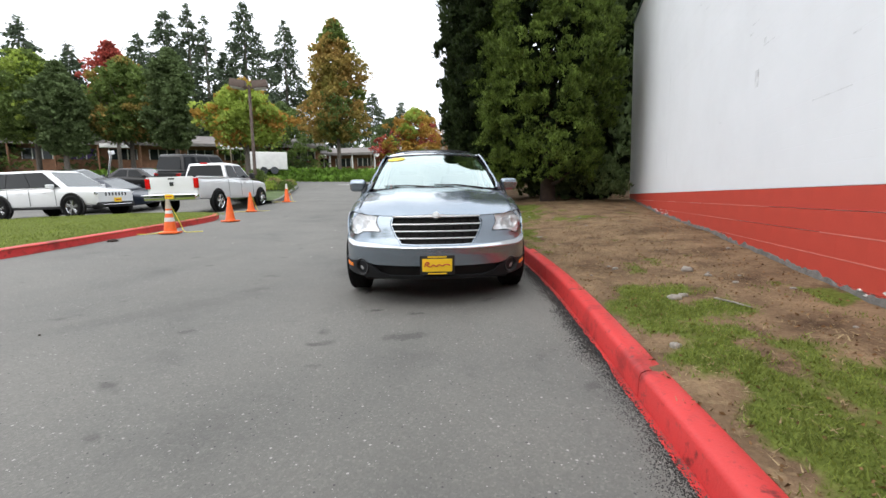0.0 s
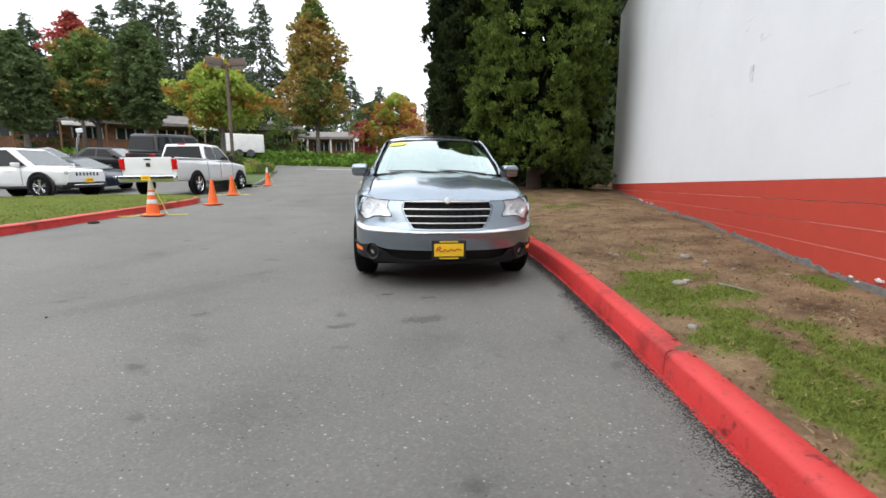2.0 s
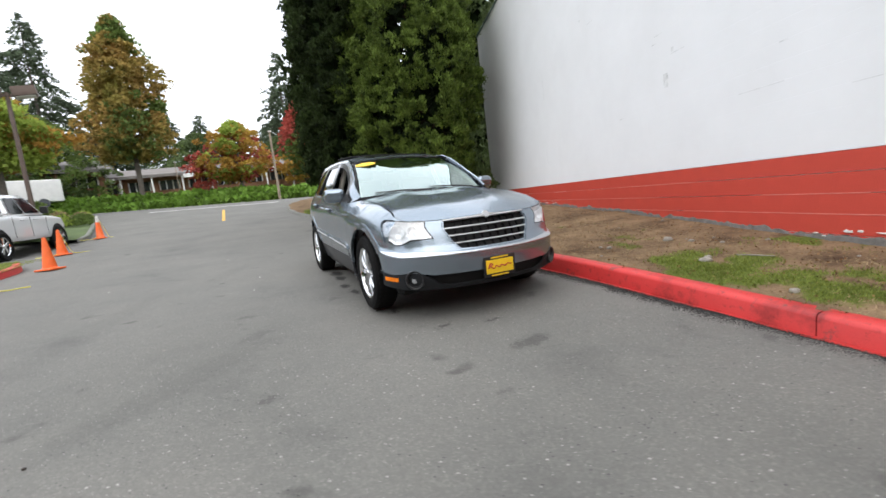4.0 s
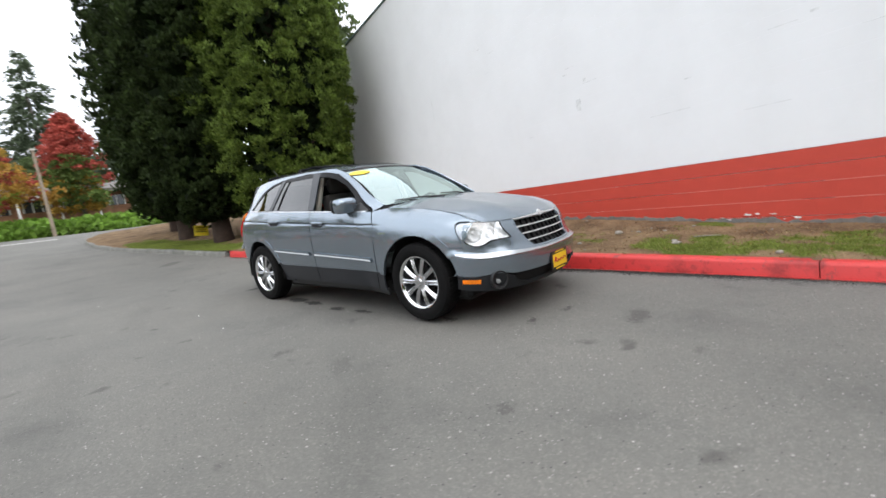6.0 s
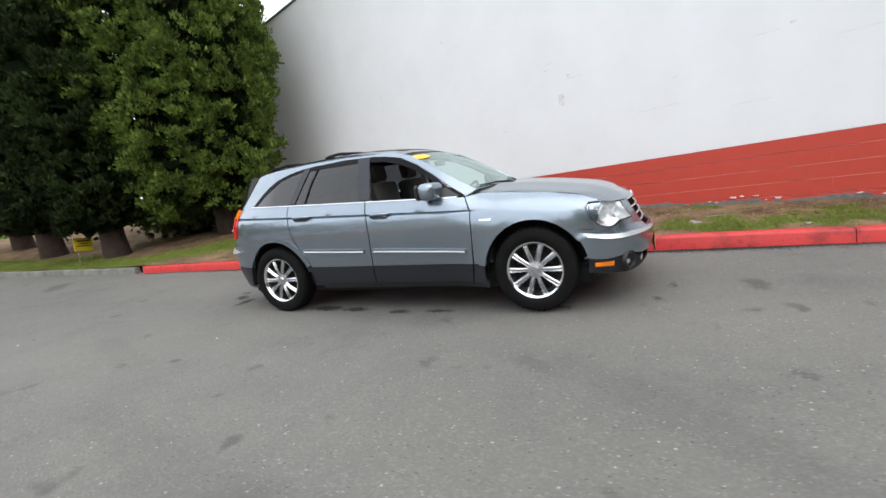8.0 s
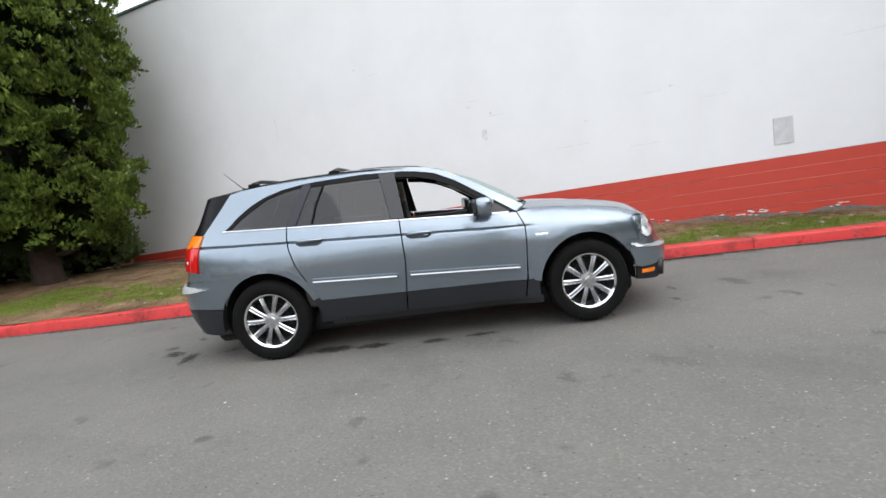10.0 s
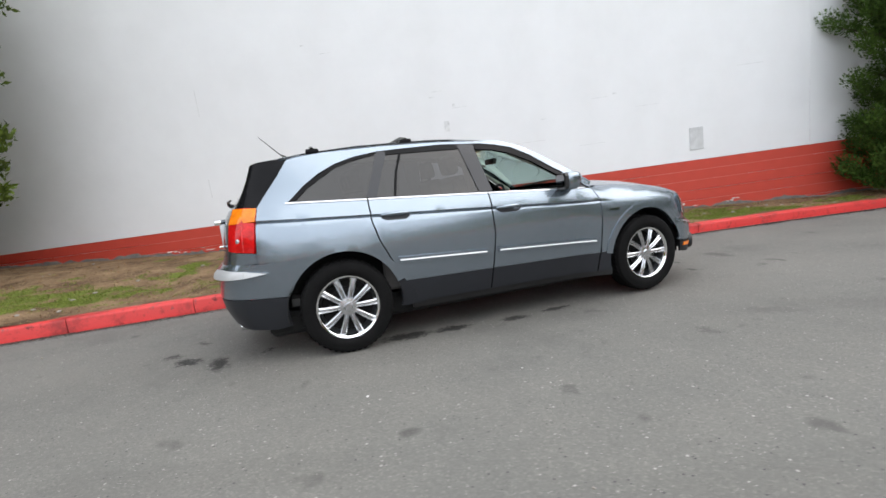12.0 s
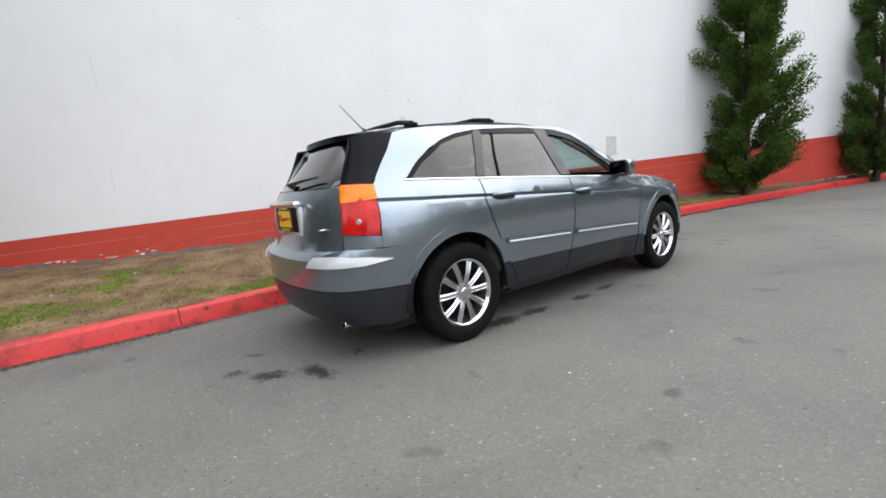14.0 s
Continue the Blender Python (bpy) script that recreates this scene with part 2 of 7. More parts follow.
LIME = material("lime_leaves", (0.30, 0.38, 0.075), 0.6, 0, 0.3, 0.3, 2, island=0.2, trans=0.4, spec=0.12)
MAPLE = material("turning_maple_leaves", (0.25, 0.27, 0.06), 0.6, 0, 0.3, 0.28, 2, island=0.2, trans=0.35, alt=(0.44, 0.26, 0.09), spec=0.12)
ORANGE = material("orange_leaves", (0.5, 0.24, 0.06), 0.6, 0, 0.3, 0.4, 2, island=0.2, trans=0.35, alt=(0.42, 0.3, 0.06), spec=0.12)
REDLEAF = material("red_leaves", (0.38, 0.085, 0.065), 0.6, 0, 0.3, 0.5, 2, island=0.4, trans=0.3, spec=0.12)
IVY = material("ivy_leaves", (0.14, 0.24, 0.04), 0.5, 0, 0.35, 0.5, 3, island=0.4, trans=0.25, spec=0.12)


# ---- shapes ----
def part(name, bm, mat, parent=None, label="", smooth=True, split=35, turn=True):
    """Links a bmesh as one mesh object, under parent if given."""
    if isinstance(bm, bmesh.types.BMesh):
        if turn:
            bmesh.ops.recalc_face_normals(bm, faces=bm.faces[:])
        me = bpy.data.meshes.new(name)
        for f in bm.faces:
            f.smooth = smooth
        if smooth:
            for e in bm.edges:
                if len(e.link_faces) == 2 and e.calc_face_angle(0) > radians(split):
                    e.smooth = False
        bm.to_mesh(me)
        bm.free()
    else:
        me = bm
    if not me.materials:
        me.materials.append(mat)
    ob = new(name, me)
    if parent:
        ob.parent = parent
    if label:
        tagged(ob, label)
    return ob


def thing(name, label, category, m=None, group="", kind=""):
    ob = new(name)
    ob.empty_display_size = 0.2
    if m:
        ob.matrix_world = m
    return tagged(ob, label, category, group, kind)


def box(bm, lo, hi, bevel=0.0, seg=1, m=None):
    made = bmesh.ops.create_cube(bm, size=1)["verts"]
    c, s = [(a + b) / 2 for a, b in zip(lo, hi)], [b - a for a, b in zip(lo, hi)]
    bmesh.ops.transform(bm, verts=made, matrix=Matrix.LocRotScale(c, None, s))
    if bevel:
        es = list({e for v in made for e in v.link_edges})
        made = list({v for f in bmesh.ops.bevel(bm, geom=es, offset=bevel, segments=seg, affect="EDGES", profile=0.6)["faces"] for v in f.verts} | {v for v in made if v.is_valid})
    if m:
        bmesh.ops.transform(bm, verts=made, matrix=m)
    return made


def boxed(lo, hi, bevel=0.0, seg=1, m=None):
    bm = bmesh.new()
    box(bm, lo, hi, bevel, seg, m)
    return bm


def tube(bm, pts, radii, seg=8, caps=True):
    """A round limb along pts."""
    pts = [Vector(p) for p in pts]
    if isinstance(radii, (int, float)):
        radii = [radii] * len(pts)
    rings, side = [], None
    for i, p in enumerate(pts):
        d = (pts[min(i + 1, len(pts) - 1)] - pts[max(i - 1, 0)]).normalized()
        if side is None:
            side = d.orthogonal().normalized()
        side = (side - d * side.dot(d)).normalized()
        up = d.cross(side)
        rings.append([bm.verts.new(p + radii[i] * (math.cos(a) * side + math.sin(a) * up)) for a in [2 * math.pi * k / seg for k in range(seg)]])
    for a, b in zip(rings, rings[1:]):
        for k in range(seg):
            bm.faces.new((a[k], a[(k + 1) % seg], b[(k + 1) % seg], b[k]))
    if caps:
        bm.faces.new(rings[0][::-1]), bm.faces.new(rings[-1])
    return bm


def lathe(bm, prof, seg=32, axis="Y", m=None):
    """prof: (radius, along) pairs, closed over if the ends have radius 0."""
    rings = []
    for r, h in prof:
        ring = []
        for k in range(seg):
            a = 2 * math.pi * k / seg
            p = (r * math.cos(a), h, r * math.sin(a)) if axis == "Y" else (r * math.cos(a), r * math.sin(a), h)
            ring.append(bm.verts.new(m @ Vector(p) if m else p))
        rings.append(ring)
    for a, b in zip(rings, rings[1:]):
        for k in range(seg):
            bm.faces.new((a[k], a[(k + 1) % seg], b[(k + 1) % seg], b[k]))
    for ring, pr in ((rings[0], prof[0]), (rings[-1], prof[-1])):
        if pr[0] < 1e-3:
            bmesh.ops.remove_doubles(bm, verts=ring, dist=0.01)
    return bm


def curve(points, n=8, closed=False):
    """Catmull-Rom through points of any dimension."""
    P = [np.array(p, float) for p in points]
    out, k = [], len(P)
    for i in range(k if closed else k - 1):
        if closed:
            a, b, c, d = (P[(i + j) % k] for j in (-1, 0, 1, 2))
        else:
            b, c = P[i], P[i + 1]
            a = P[i - 1] if i else 2 * b - c
            d = P[i + 2] if i + 2 < k else 2 * c - b
        for j in range(n):
            t = j / n
            out.append(0.5 * (2 * b + (c - a) * t + (2 * a - 5 * b + 4 * c - d) * t * t + (3 * b - a - 3 * c + d) * t ** 3))
    if not closed:
        out.append(P[-1])
    return out


def patch(outline, fmap, step=0.1, thick=0.0, bm=None, cuts=()):
    """A curved panel: the 2D outline, cut into a grid and laid on the surface fmap(u, v)."""
    own = bmesh.new()
    vs = [own.verts.new((p[0], p[1], 0)) for p in outline]
    own.faces.new(vs)
    bmesh.ops.triangulate(own, faces=own.faces[:])
    for ax in (0, 1):
        lo, hi = min(p[ax] for p in outline), max(p[ax] for p in outline)
        st = step[ax] if isinstance(step, tuple) else step
        for c in np.arange(math.floor(lo / st) * st, hi, st):
            if lo < c < hi:
                no = (1, 0, 0) if ax == 0 else (0, 1, 0)
                bmesh.ops.bisect_plane(own, geom=own.verts[:] + own.edges[:] + own.faces[:], dist=1e-4, plane_co=(c if ax == 0 else 0, c if ax else 0, 0), plane_no=no)
    for co, no in cuts:
        bmesh.ops.bisect_plane(own, geom=own.verts[:] + own.edges[:] + own.faces[:], dist=1e-4, plane_co=(*co, 0), plane_no=(*no, 0))
    for v in own.verts:
        v.co = fmap(v.co.x, v.co.y)
    bmesh.ops.recalc_face_normals(own, faces=own.faces[:])
    if thick:
        bmesh.ops.solidify(own, geom=own.faces[:], thickness=thick)
    if bm is None:
        return own
    me = bpy.data.meshes.new("t")
    own.to_mesh(me)
    bm.from_mesh(me)
    bpy.data.meshes.remove(me)
    own.free()
    return bm


def quads(name, verts, faces):
    me = bpy.data.meshes.new(name)
    me.from_pydata(verts, [], faces)
    return me


def leaf_mesh(name, places, size, seed, flat=0.45, up=0.25, width=0.5):
    """One bent leaf or spray at each place (x, y, z, out x, out y, out z): arrays only."""
    rng = np.random.default_rng(seed)
    P = np.asarray(places, float)
    n = len(P)
    out = P[:, 3:6] + rng.normal(0, 1 - flat, (n, 3)) + [0, 0, up]
    out /= np.linalg.norm(out, axis=1, keepdims=True) + 1e-9
    side = np.cross(out, rng.normal(0, 1, (n, 3)))
    side /= np.linalg.norm(side, axis=1, keepdims=True) + 1e-9
    nor = np.cross(out, side)
    s = size * rng.uniform(0.6, 1.35, (n, 1))
    c = P[:, :3]
    V = np.stack([c - out * s * 0.5, c + side * s * width * 0.5 + nor * s * 0.12, c + out * s * 0.6, c - side * s * width * 0.5 + nor * s * 0.12], 1).reshape(-1, 3)
    me = bpy.data.meshes.new(name)
    me.vertices.add(4 * n), me.loops.add(4 * n), me.polygons.add(n)
    me.vertices.foreach_set("co", V.astype(np.float32).ravel())
    me.loops.foreach_set("vertex_index", np.arange(4 * n, dtype=np.int32))
    me.polygons.foreach_set("loop_start", np.arange(0, 4 * n, 4, dtype=np.int32))
    me.polygons.foreach_set("loop_total", np.full(n, 4, dtype=np.int32))
    me.update()
    return me


# ---- ground, road and verges ----
def soft(v, w):
    v = v / w
    return w * (math.log1p(math.exp(-abs(v))) + max(v, 0))


def hollow(x, y):
    """Worn hollow in the drive beside the kerb."""
    return 0.092 * math.exp(-((x + 1.15) / 1.7) ** 2 - ((y - 6.5) / 3.6) ** 2)


def lie(x, y):
    """Height of the asphalt."""
    return slope(x, y) - hollow(x, y)


def slope(x, y):
    """The lie of the land: it climbs away from the camera and towards the parking rows, which stand on a flatter lot."""
    lot = max(0.0, min(1.0, (-x - 9) / 2)) * 0.16 * math.exp(-((y - 18.3) / 2.8) ** 2) + 0.04 * soft(-max(x, -34) - 10, 1) * max(0.0, min(1.0, (21 - y) / 4))
    return 0.03 - lot - 0.0043 * x + 0.0338 * max(-60, min(y, 70)) + 0.028 * soft(-max(x, -34) - 2, 1) + 0.05 * soft(min(y, 38) - 14, 2)


def road_z(x, y):
    return lie(x, y) + 0.006 * noise.noise((x * 0.6, y * 0.6, 0))


def steps(*spans):
    out = []
    for lo, hi, st in spans:
        out += list(np.arange(lo, hi, st))
    return out + [spans[-1][1]]


def sheet(name, xs, ys, height, mat, label, category="ground"):
    vs = [(x, y, height(x, y)) for y in ys for x in xs]
    w = len(xs)
    fs = [(j * w + i, j * w + i + 1, (j + 1) * w + i + 1, (j + 1) * w + i) for j in range(len(ys) - 1) for i in range(w - 1)]
    ob = part(name, quads(name, vs, fs), mat)
    for p in ob.data.polygons:
        p.use_smooth = True
    return tagged(ob, label, category, kind="structure")


GRASSLAND = material("far_grass", (0.09, 0.13, 0.035), 0.9, 0, 0.3, 0.15, 3, 0.4)
sheet("ground", steps((-900, -100, 100), (-100, 100, 10), (100, 901, 100)), steps((-300, -60, 60), (-60, 120, 10), (120, 1001, 110)),
      lambda x, y: lie(x, y) - 0.5, GRASSLAND, "grassy land that reaches the horizon")
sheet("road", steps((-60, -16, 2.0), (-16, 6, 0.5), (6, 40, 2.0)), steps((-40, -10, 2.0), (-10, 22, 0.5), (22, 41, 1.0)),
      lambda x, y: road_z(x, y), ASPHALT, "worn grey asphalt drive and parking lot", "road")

KERB_LINE = curve([(-2.6, -30), (-0.8, -20), (0.3, -12), (0.58, -6), (0.74, -2), (0.77, 0.5), (0.73, 2.3), (0.62, 4.6), (0.35, 6.9), (-0.04, 9.7), (-0.56, 12.4), (-1.13, 14.9),
                   (-1.75, 17.6), (-2.9, 21.6), (-3.5, 25.4), (-3.5, 29.5), (-2.3, 33.0), (1.5, 35.0), (8, 36), (20, 36.4), (36, 36.8)], 10)
RED_END = 14.2
# the wall runs along WALL_DIR from WALL_AT
WALL_AT, WALL_DIR = Vector((2.168, 0, 0)), Vector((0.158, 0.9874, 0)).normalized()
WALL_TURN = math.degrees(math.atan2(WALL_DIR.y, WALL_DIR.x)) - 90
WALL_SOUTH, WALL_NORTH = -34.0, 16.9


def wall_x(y):
    return WALL_AT.x + 0.16 * y


def kerb_x(y):
    for a, b in zip(KERB_LINE, KERB_LINE[1:]):
        if a[1] <= y <= b[1]:
            return a[0] + (b[0] - a[0]) * (y - a[1]) / max(1e-6, b[1] - a[1])
    return KERB_LINE[-1][0]


def verge(x, y):
    """Height of the planted verge between kerb and wall."""
    d = max(0.0, x - kerb_x(min(y, 33)))
    mound = 0.16 * math.exp(-((x - 2.0) ** 2 / 5 + (y - 15.5) ** 2 / 14)) + 0.07 * math.exp(-((x - 2.4) ** 2 / 1.2 + (y - 8.5) ** 2 / 8))
    return slope(x, y) + 0.13 + 0.045 * min(d, 3.0) + mound + 0.03 * noise.noise((x * 1.1, y * 1.1, 3)) + 0.012 * noise.noise((x * 5, y * 5, 1))


GREEN = [(1.46, 5.04, 0.5, 0.55), (1.4, 3.75, 0.4, 0.6), (1.35, 1.7, 0.42, 1.3), (1.85, 2.3, 0.45, 0.4), (2.5, 3.5, 0.25, 0.7), (1.1, 12.1, 1.0, 1.3), (2.0, 10.4, 0.9, 0.5), (0.5, 10.6, 0.45, 1.2), (1.2, 0.4, 0.3, 1.4),
         (0.4, 8.7, 0.4, 0.7), (-0.6, 15.0, 0.7, 0.8), (1.3, -1.6, 0.4, 0.9), (3.3, 11.5, 0.5, 0.8), (-1.6, 20.5, 0.9, 3.0), (0.6, 6.9, 0.3, 0.6), (1.9, 1.0, 0.3, 0.8), (0.7, 13.4, 0.9, 0.7), (-0.9, 17.6, 0.5, 1.2), (0.4, 8.0, 0.5, 0.9), (-1.3, 16.4, 0.6, 1.1), (0.3, 14.0, 0.8, 0.7), (-2.0, 18.8, 0.6, 1.6), (1.15, 2.9, 0.25, 0.9), (-1.5, 17.5, 0.7, 1.6), (-1.2, 15.6, 0.6, 0.9), (-2.2, 20.5, 0.6, 2.2), (-0.2, 14.6, 0.7, 0.6)]


def turf(x, y):
    v = -0.54 + 0.55 * noise.noise((x * 0.9, y * 0.7, 7)) + 0.35 * noise.noise((x * 3.1, y * 3.1, 2))
    for gx, gy, rx_, ry_ in GREEN:
        v += 0.85 * math.exp(-((x - gx) / rx_) ** 2 - ((y - gy) / ry_) ** 2)
    v += 0.75 * noise.noise((x * 3.7, y * 3.1, 12)) + 0.5 * noise.noise((x * 9, y * 8, 5))
    return max(0.0, min(1.0, v))


def verge_mesh():
    vs, fs, tf, n = [], [], [], 34
    ys = steps((-30, -6, 1.0), (-6, 18, 0.16), (18, 33, 0.6))
    for y in ys:
        a, b = kerb_x(y) + 0.07, (wall_x(y) + 0.02 if y < WALL_NORTH + 0.2 else 26)
        for i in range(n + 1):
            f = i / n
            x = a + (b - a) * (f if y < 16.9 else f ** 2.2)
            vs.append((x, y, verge(x, y)))
            tf.append(turf(x, y))
    for j in range(len(ys) - 1):
        for i in range(n):
            k = j * (n + 1) + i
            fs.append((k, k + 1, k + n + 2, k + n + 1))
    me = quads("verge", vs, fs)
    at = me.attributes.new("turf", "FLOAT", "POINT")
    at.data.foreach_set("value", tf)
    ob = part("verge", me, SOIL)
    for p in me.polygons:
        p.use_smooth = True
    return tagged(ob, "bare brown soil verge with patches of green turf", "ground", kind="structure")


verge_mesh()


def blades(name, n, region, keep, height, mat, label, seed, surface, spread=0.5):
    """Thin upright blades over a stretch of ground."""
    rng = np.random.default_rng(seed)
    vs, fs = [], []
    (x0, x1), (y0, y1) = region
    while len(fs) < n:
        y = rng.uniform(y0, y1)
        x = rng.uniform(x0(y), x1(y))
        if rng.random() > keep(x, y):
            continue
        for _ in range(3):
            px, py = x + rng.normal(0, 0.02), y + rng.normal(0, 0.02)
            a, h, w = rng.uniform(0, 6.28), height * rng.uniform(0.5, 1.4), 0.0035 + 0.003 * rng.random()
            lx, ly = rng.normal(0, spread) * h, rng.normal(0, spread) * h
            z, k = surface(px, py) - 0.006, len(vs)
            cx, cy = math.cos(a) * w, math.sin(a) * w
            vs += [(px - cx, py - cy, z), (px + cx, py + cy, z), (px + lx, py + ly, z + h)]
            fs.append((k, k + 1, k + 2))
    return tagged(part(name, quads(name, vs, fs), mat), label, "grass", kind="stuff")


near_verge = (lambda y: kerb_x(y) + 0.09, lambda y: min(wall_x(y), 2.5)), (-5.0, 22.0)
blades("grass", 72000, near_verge, lambda x, y: turf(x, y) ** 1.4, 0.024, GRASS, "short green grass growing in patches on the verge", 3, verge)
blades("dry_grass", 26000, near_verge, lambda x, y: 0.6 - 0.4 * turf(x, y), 0.02, DRY, "dry straw and dead grass scattered over bare soil", 4, verge, 1.6)


def kerb(name, line, cuts, z, width, height, mat, label, inward=1):
    """A cast kerb: stones of their own between the cuts, with joints left open."""
    base = thing(name, label, "kerb", kind="structure")
    pts = [Vector((p[0], p[1], 0)) for p in line]
    dist = [0.0]
    for a, b in zip(pts, pts[1:]):
        dist.append(dist[-1] + (b - a).length)

    def spot(s):
        i = max(0, min(len(pts) - 2, int(np.searchsorted(dist, s)) - 1))
        f = (s - dist[i]) / (dist[i + 1] - dist[i])
        p, d = pts[i].lerp(pts[i + 1], f), (pts[i + 1] - pts[i]).normalized()
        return p, Vector((d.y, -d.x, 0)) * inward
    prof = [(0.0, -0.12), (0.012, height - 0.035), (0.022, height - 0.012), (0.045, height), (width - 0.02, height + 0.004), (width, height - 0.015), (width, -0.12)]
    rng = random.Random(len(line))
    marks = list(np.arange(0, dist[-1], cuts)) + [dist[-1]] if isinstance(cuts, (int, float)) else [c for c in cuts]
    for a, b in zip(marks, marks[1:]):
        bm, k = bmesh.new(), max(2, int((b - a) / 0.35))
        rings, off = [], rng.uniform(-0.0015, 0.0015)
        for i in range(k + 1):
            s = a + 0.004 + (b - a - 0.008) * i / k
            p, nrm = spot(s)
            jit = 0.004 * noise.noise((p.x * 2, p.y * 2, 5))
            rings.append([bm.verts.new(p + nrm * (o + off + jit) + Vector((0, 0, z(p.x, p.y) + h + off + jit * (h > 0)))) for o, h in prof])
        for r, q in zip(rings, rings[1:]):
            for i in range(len(prof) - 1):
                bm.faces.new((r[i], r[i + 1], q[i + 1], q[i]))
        bm.faces.new(rings[0]), bm.faces.new(rings[-1][::-1])
        part("kerb_stone", bm, mat, base, split=50)
    return base


red_line = [p for p in KERB_LINE if p[1] <= RED_END + 0.01]
grey_line = [p for p in KERB_LINE if p[1] >= RED_END - 0.01]


def along_y(line, ys):
    """Lengths along the line at which it passes the given y."""
    out, d = [], 0.0
    for a, b in zip(line, line[1:]):
        l = math.hypot(b[0] - a[0], b[1] - a[1])
        out += [d + l * (y - a[1]) / (b[1] - a[1]) for y in ys if a[1] <= y < b[1]]
        d += l
    return [0.0] + out + [d]


kerb("kerb_1", red_line, along_y(red_line, [-24, -18, -12, -8, -5, -2, 2.29, 5.2, 8.0, 9.75, 11.0, 12.35, 13.6]), slope, 0.16, 0.15, KERB_RED, "low concrete kerb painted bright red")
kerb("kerb_2", grey_line, 1.8, slope, 0.16, 0.13, KERB_GREY, "unpainted grey concrete kerb round the tree verge")

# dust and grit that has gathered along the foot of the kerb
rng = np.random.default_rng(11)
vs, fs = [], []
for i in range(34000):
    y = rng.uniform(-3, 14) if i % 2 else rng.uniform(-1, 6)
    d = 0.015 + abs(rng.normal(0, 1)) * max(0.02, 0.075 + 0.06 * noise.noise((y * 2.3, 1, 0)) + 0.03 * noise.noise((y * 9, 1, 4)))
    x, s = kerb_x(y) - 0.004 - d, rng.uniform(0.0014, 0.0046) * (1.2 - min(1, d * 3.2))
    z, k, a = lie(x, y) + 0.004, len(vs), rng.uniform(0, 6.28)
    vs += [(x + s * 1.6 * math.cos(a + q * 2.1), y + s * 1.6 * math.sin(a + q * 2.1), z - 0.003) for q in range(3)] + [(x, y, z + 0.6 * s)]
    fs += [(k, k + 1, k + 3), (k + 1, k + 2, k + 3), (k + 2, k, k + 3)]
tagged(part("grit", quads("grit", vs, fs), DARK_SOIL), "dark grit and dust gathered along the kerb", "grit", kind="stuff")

# ---- grassed island and planted bed across the drive ----
LEFT_LINE = curve([(-9.6, -14), (-8.2, -4), (-7.6, 2), (-7.5, 5.0), (-7.6, 6.5), (-7.75, 7.6), (-7.95, 8.95), (-8.15, 10.5), (-8.35, 11.9), (-8.75, 12.75)], 8)
kerb("kerb_3", LEFT_LINE, 2.4, lie, 0.16, 0.15, KERB_RED, "red painted kerb along the grassed island", -1)


def island_sheet(name, front, back, mat, label, rise=0.13):
    vs, fs, n = [], [], 10
    for p, q in zip(front, back):
        for i in range(n + 1):
            f = i / n
            x, y = p[0] + (q[0] - p[0]) * f, p[1] + (q[1] - p[1]) * f
            vs.append((x, y, lie(x, y) + rise + 0.1 * f * (1 - f) + 0.015 * noise.noise((x * 2, y * 2, 0))))
    for j in range(len(front) - 1):
        for i in range(n):
            k = j * (n + 1) + i
            fs.append((k, k + 1, k + n + 2, k + n + 1))
    me = quads(name, vs, fs)
    me.attributes.new("turf", "FLOAT", "POINT").data.foreach_set("value", [min(1, 0.85 + 0.3 * noise.noise((v[0], v[1], 0))) for v in vs])
    return tagged(part(name, me, mat), label, "ground", kind="structure")


left_back = curve([(-21, -14), (-19, -4), (-18, 2), (-17.5, 7.0), (-16.8, 10.8), (-15.2, 12.6), (-13.2, 13.5), (-11.3, 13.7), (-9.9, 13.5), (-8.95, 12.95)], 8)
island_sheet("lawn", LEFT_LINE, left_back, SOIL, "mown green lawn on the parking island")


def lawn_z(x, y):
    return lie(x, y) + 0.15


blades("lawn_grass", 34000, ((lambda y: -16.5 + 0.0 * y, lambda y: -7.75 - 0.1 * max(0, y - 7)), (4.0, 13.2)), lambda x, y: 1.0 if y < 13.3 - 0.06 * (x + 11) ** 2 else 0.0, 0.034, GRASS, "mown green grass on the parking island", 6, lawn_z)

# ---- the big painted wall ----
wall = thing("wall_east", "tall concrete block wall painted white above a red band", "wall", Matrix.Translation(WALL_AT) @ pose(0, 0, 0, 0, 0, WALL_TURN), kind="structure")
RED_TOP, WALL_TOP, COURSE = 1.21, 7.15, 0.2
# white part: shallow grooves between the courses, in one sheet with its own thickness
bm = bmesh.new()
prof = []
z = RED_TOP + 0.001
while z < WALL_TOP - 0.05:
    top = min(z + COURSE, WALL_TOP)
    prof += [(0.001, z), (0.0, z + 0.003), (0.0, top - 0.003), (0.001, top)]
    z = top
segs = [WALL_SOUTH, -10, 0, 10, WALL_NORTH]
for a, b in zip(segs, segs[1:]):
    rows = [[bm.verts.new((o, s, zz)) for o, zz in prof] for s in (a, b)]
    for i in range(len(prof) - 1):
        bm.faces.new((rows[0][i], rows[0][i + 1], rows[1][i + 1], rows[1][i]))
bmesh.ops.remove_doubles(bm, verts=bm.verts[:], dist=1e-5)
part("upper_wall", bm, WALL_WHITE, wall, "white painted block courses", smooth=False)
part("wall_core", boxed((0.012, WALL_SOUTH, -3.5), (0.4, WALL_NORTH - 0.002, WALL_TOP + 0.01)), WALL_WHITE, wall, smooth=False)
COPING = material("green_metal_coping", (0.10, 0.16, 0.15), 0.5, 0.3, 0.1)
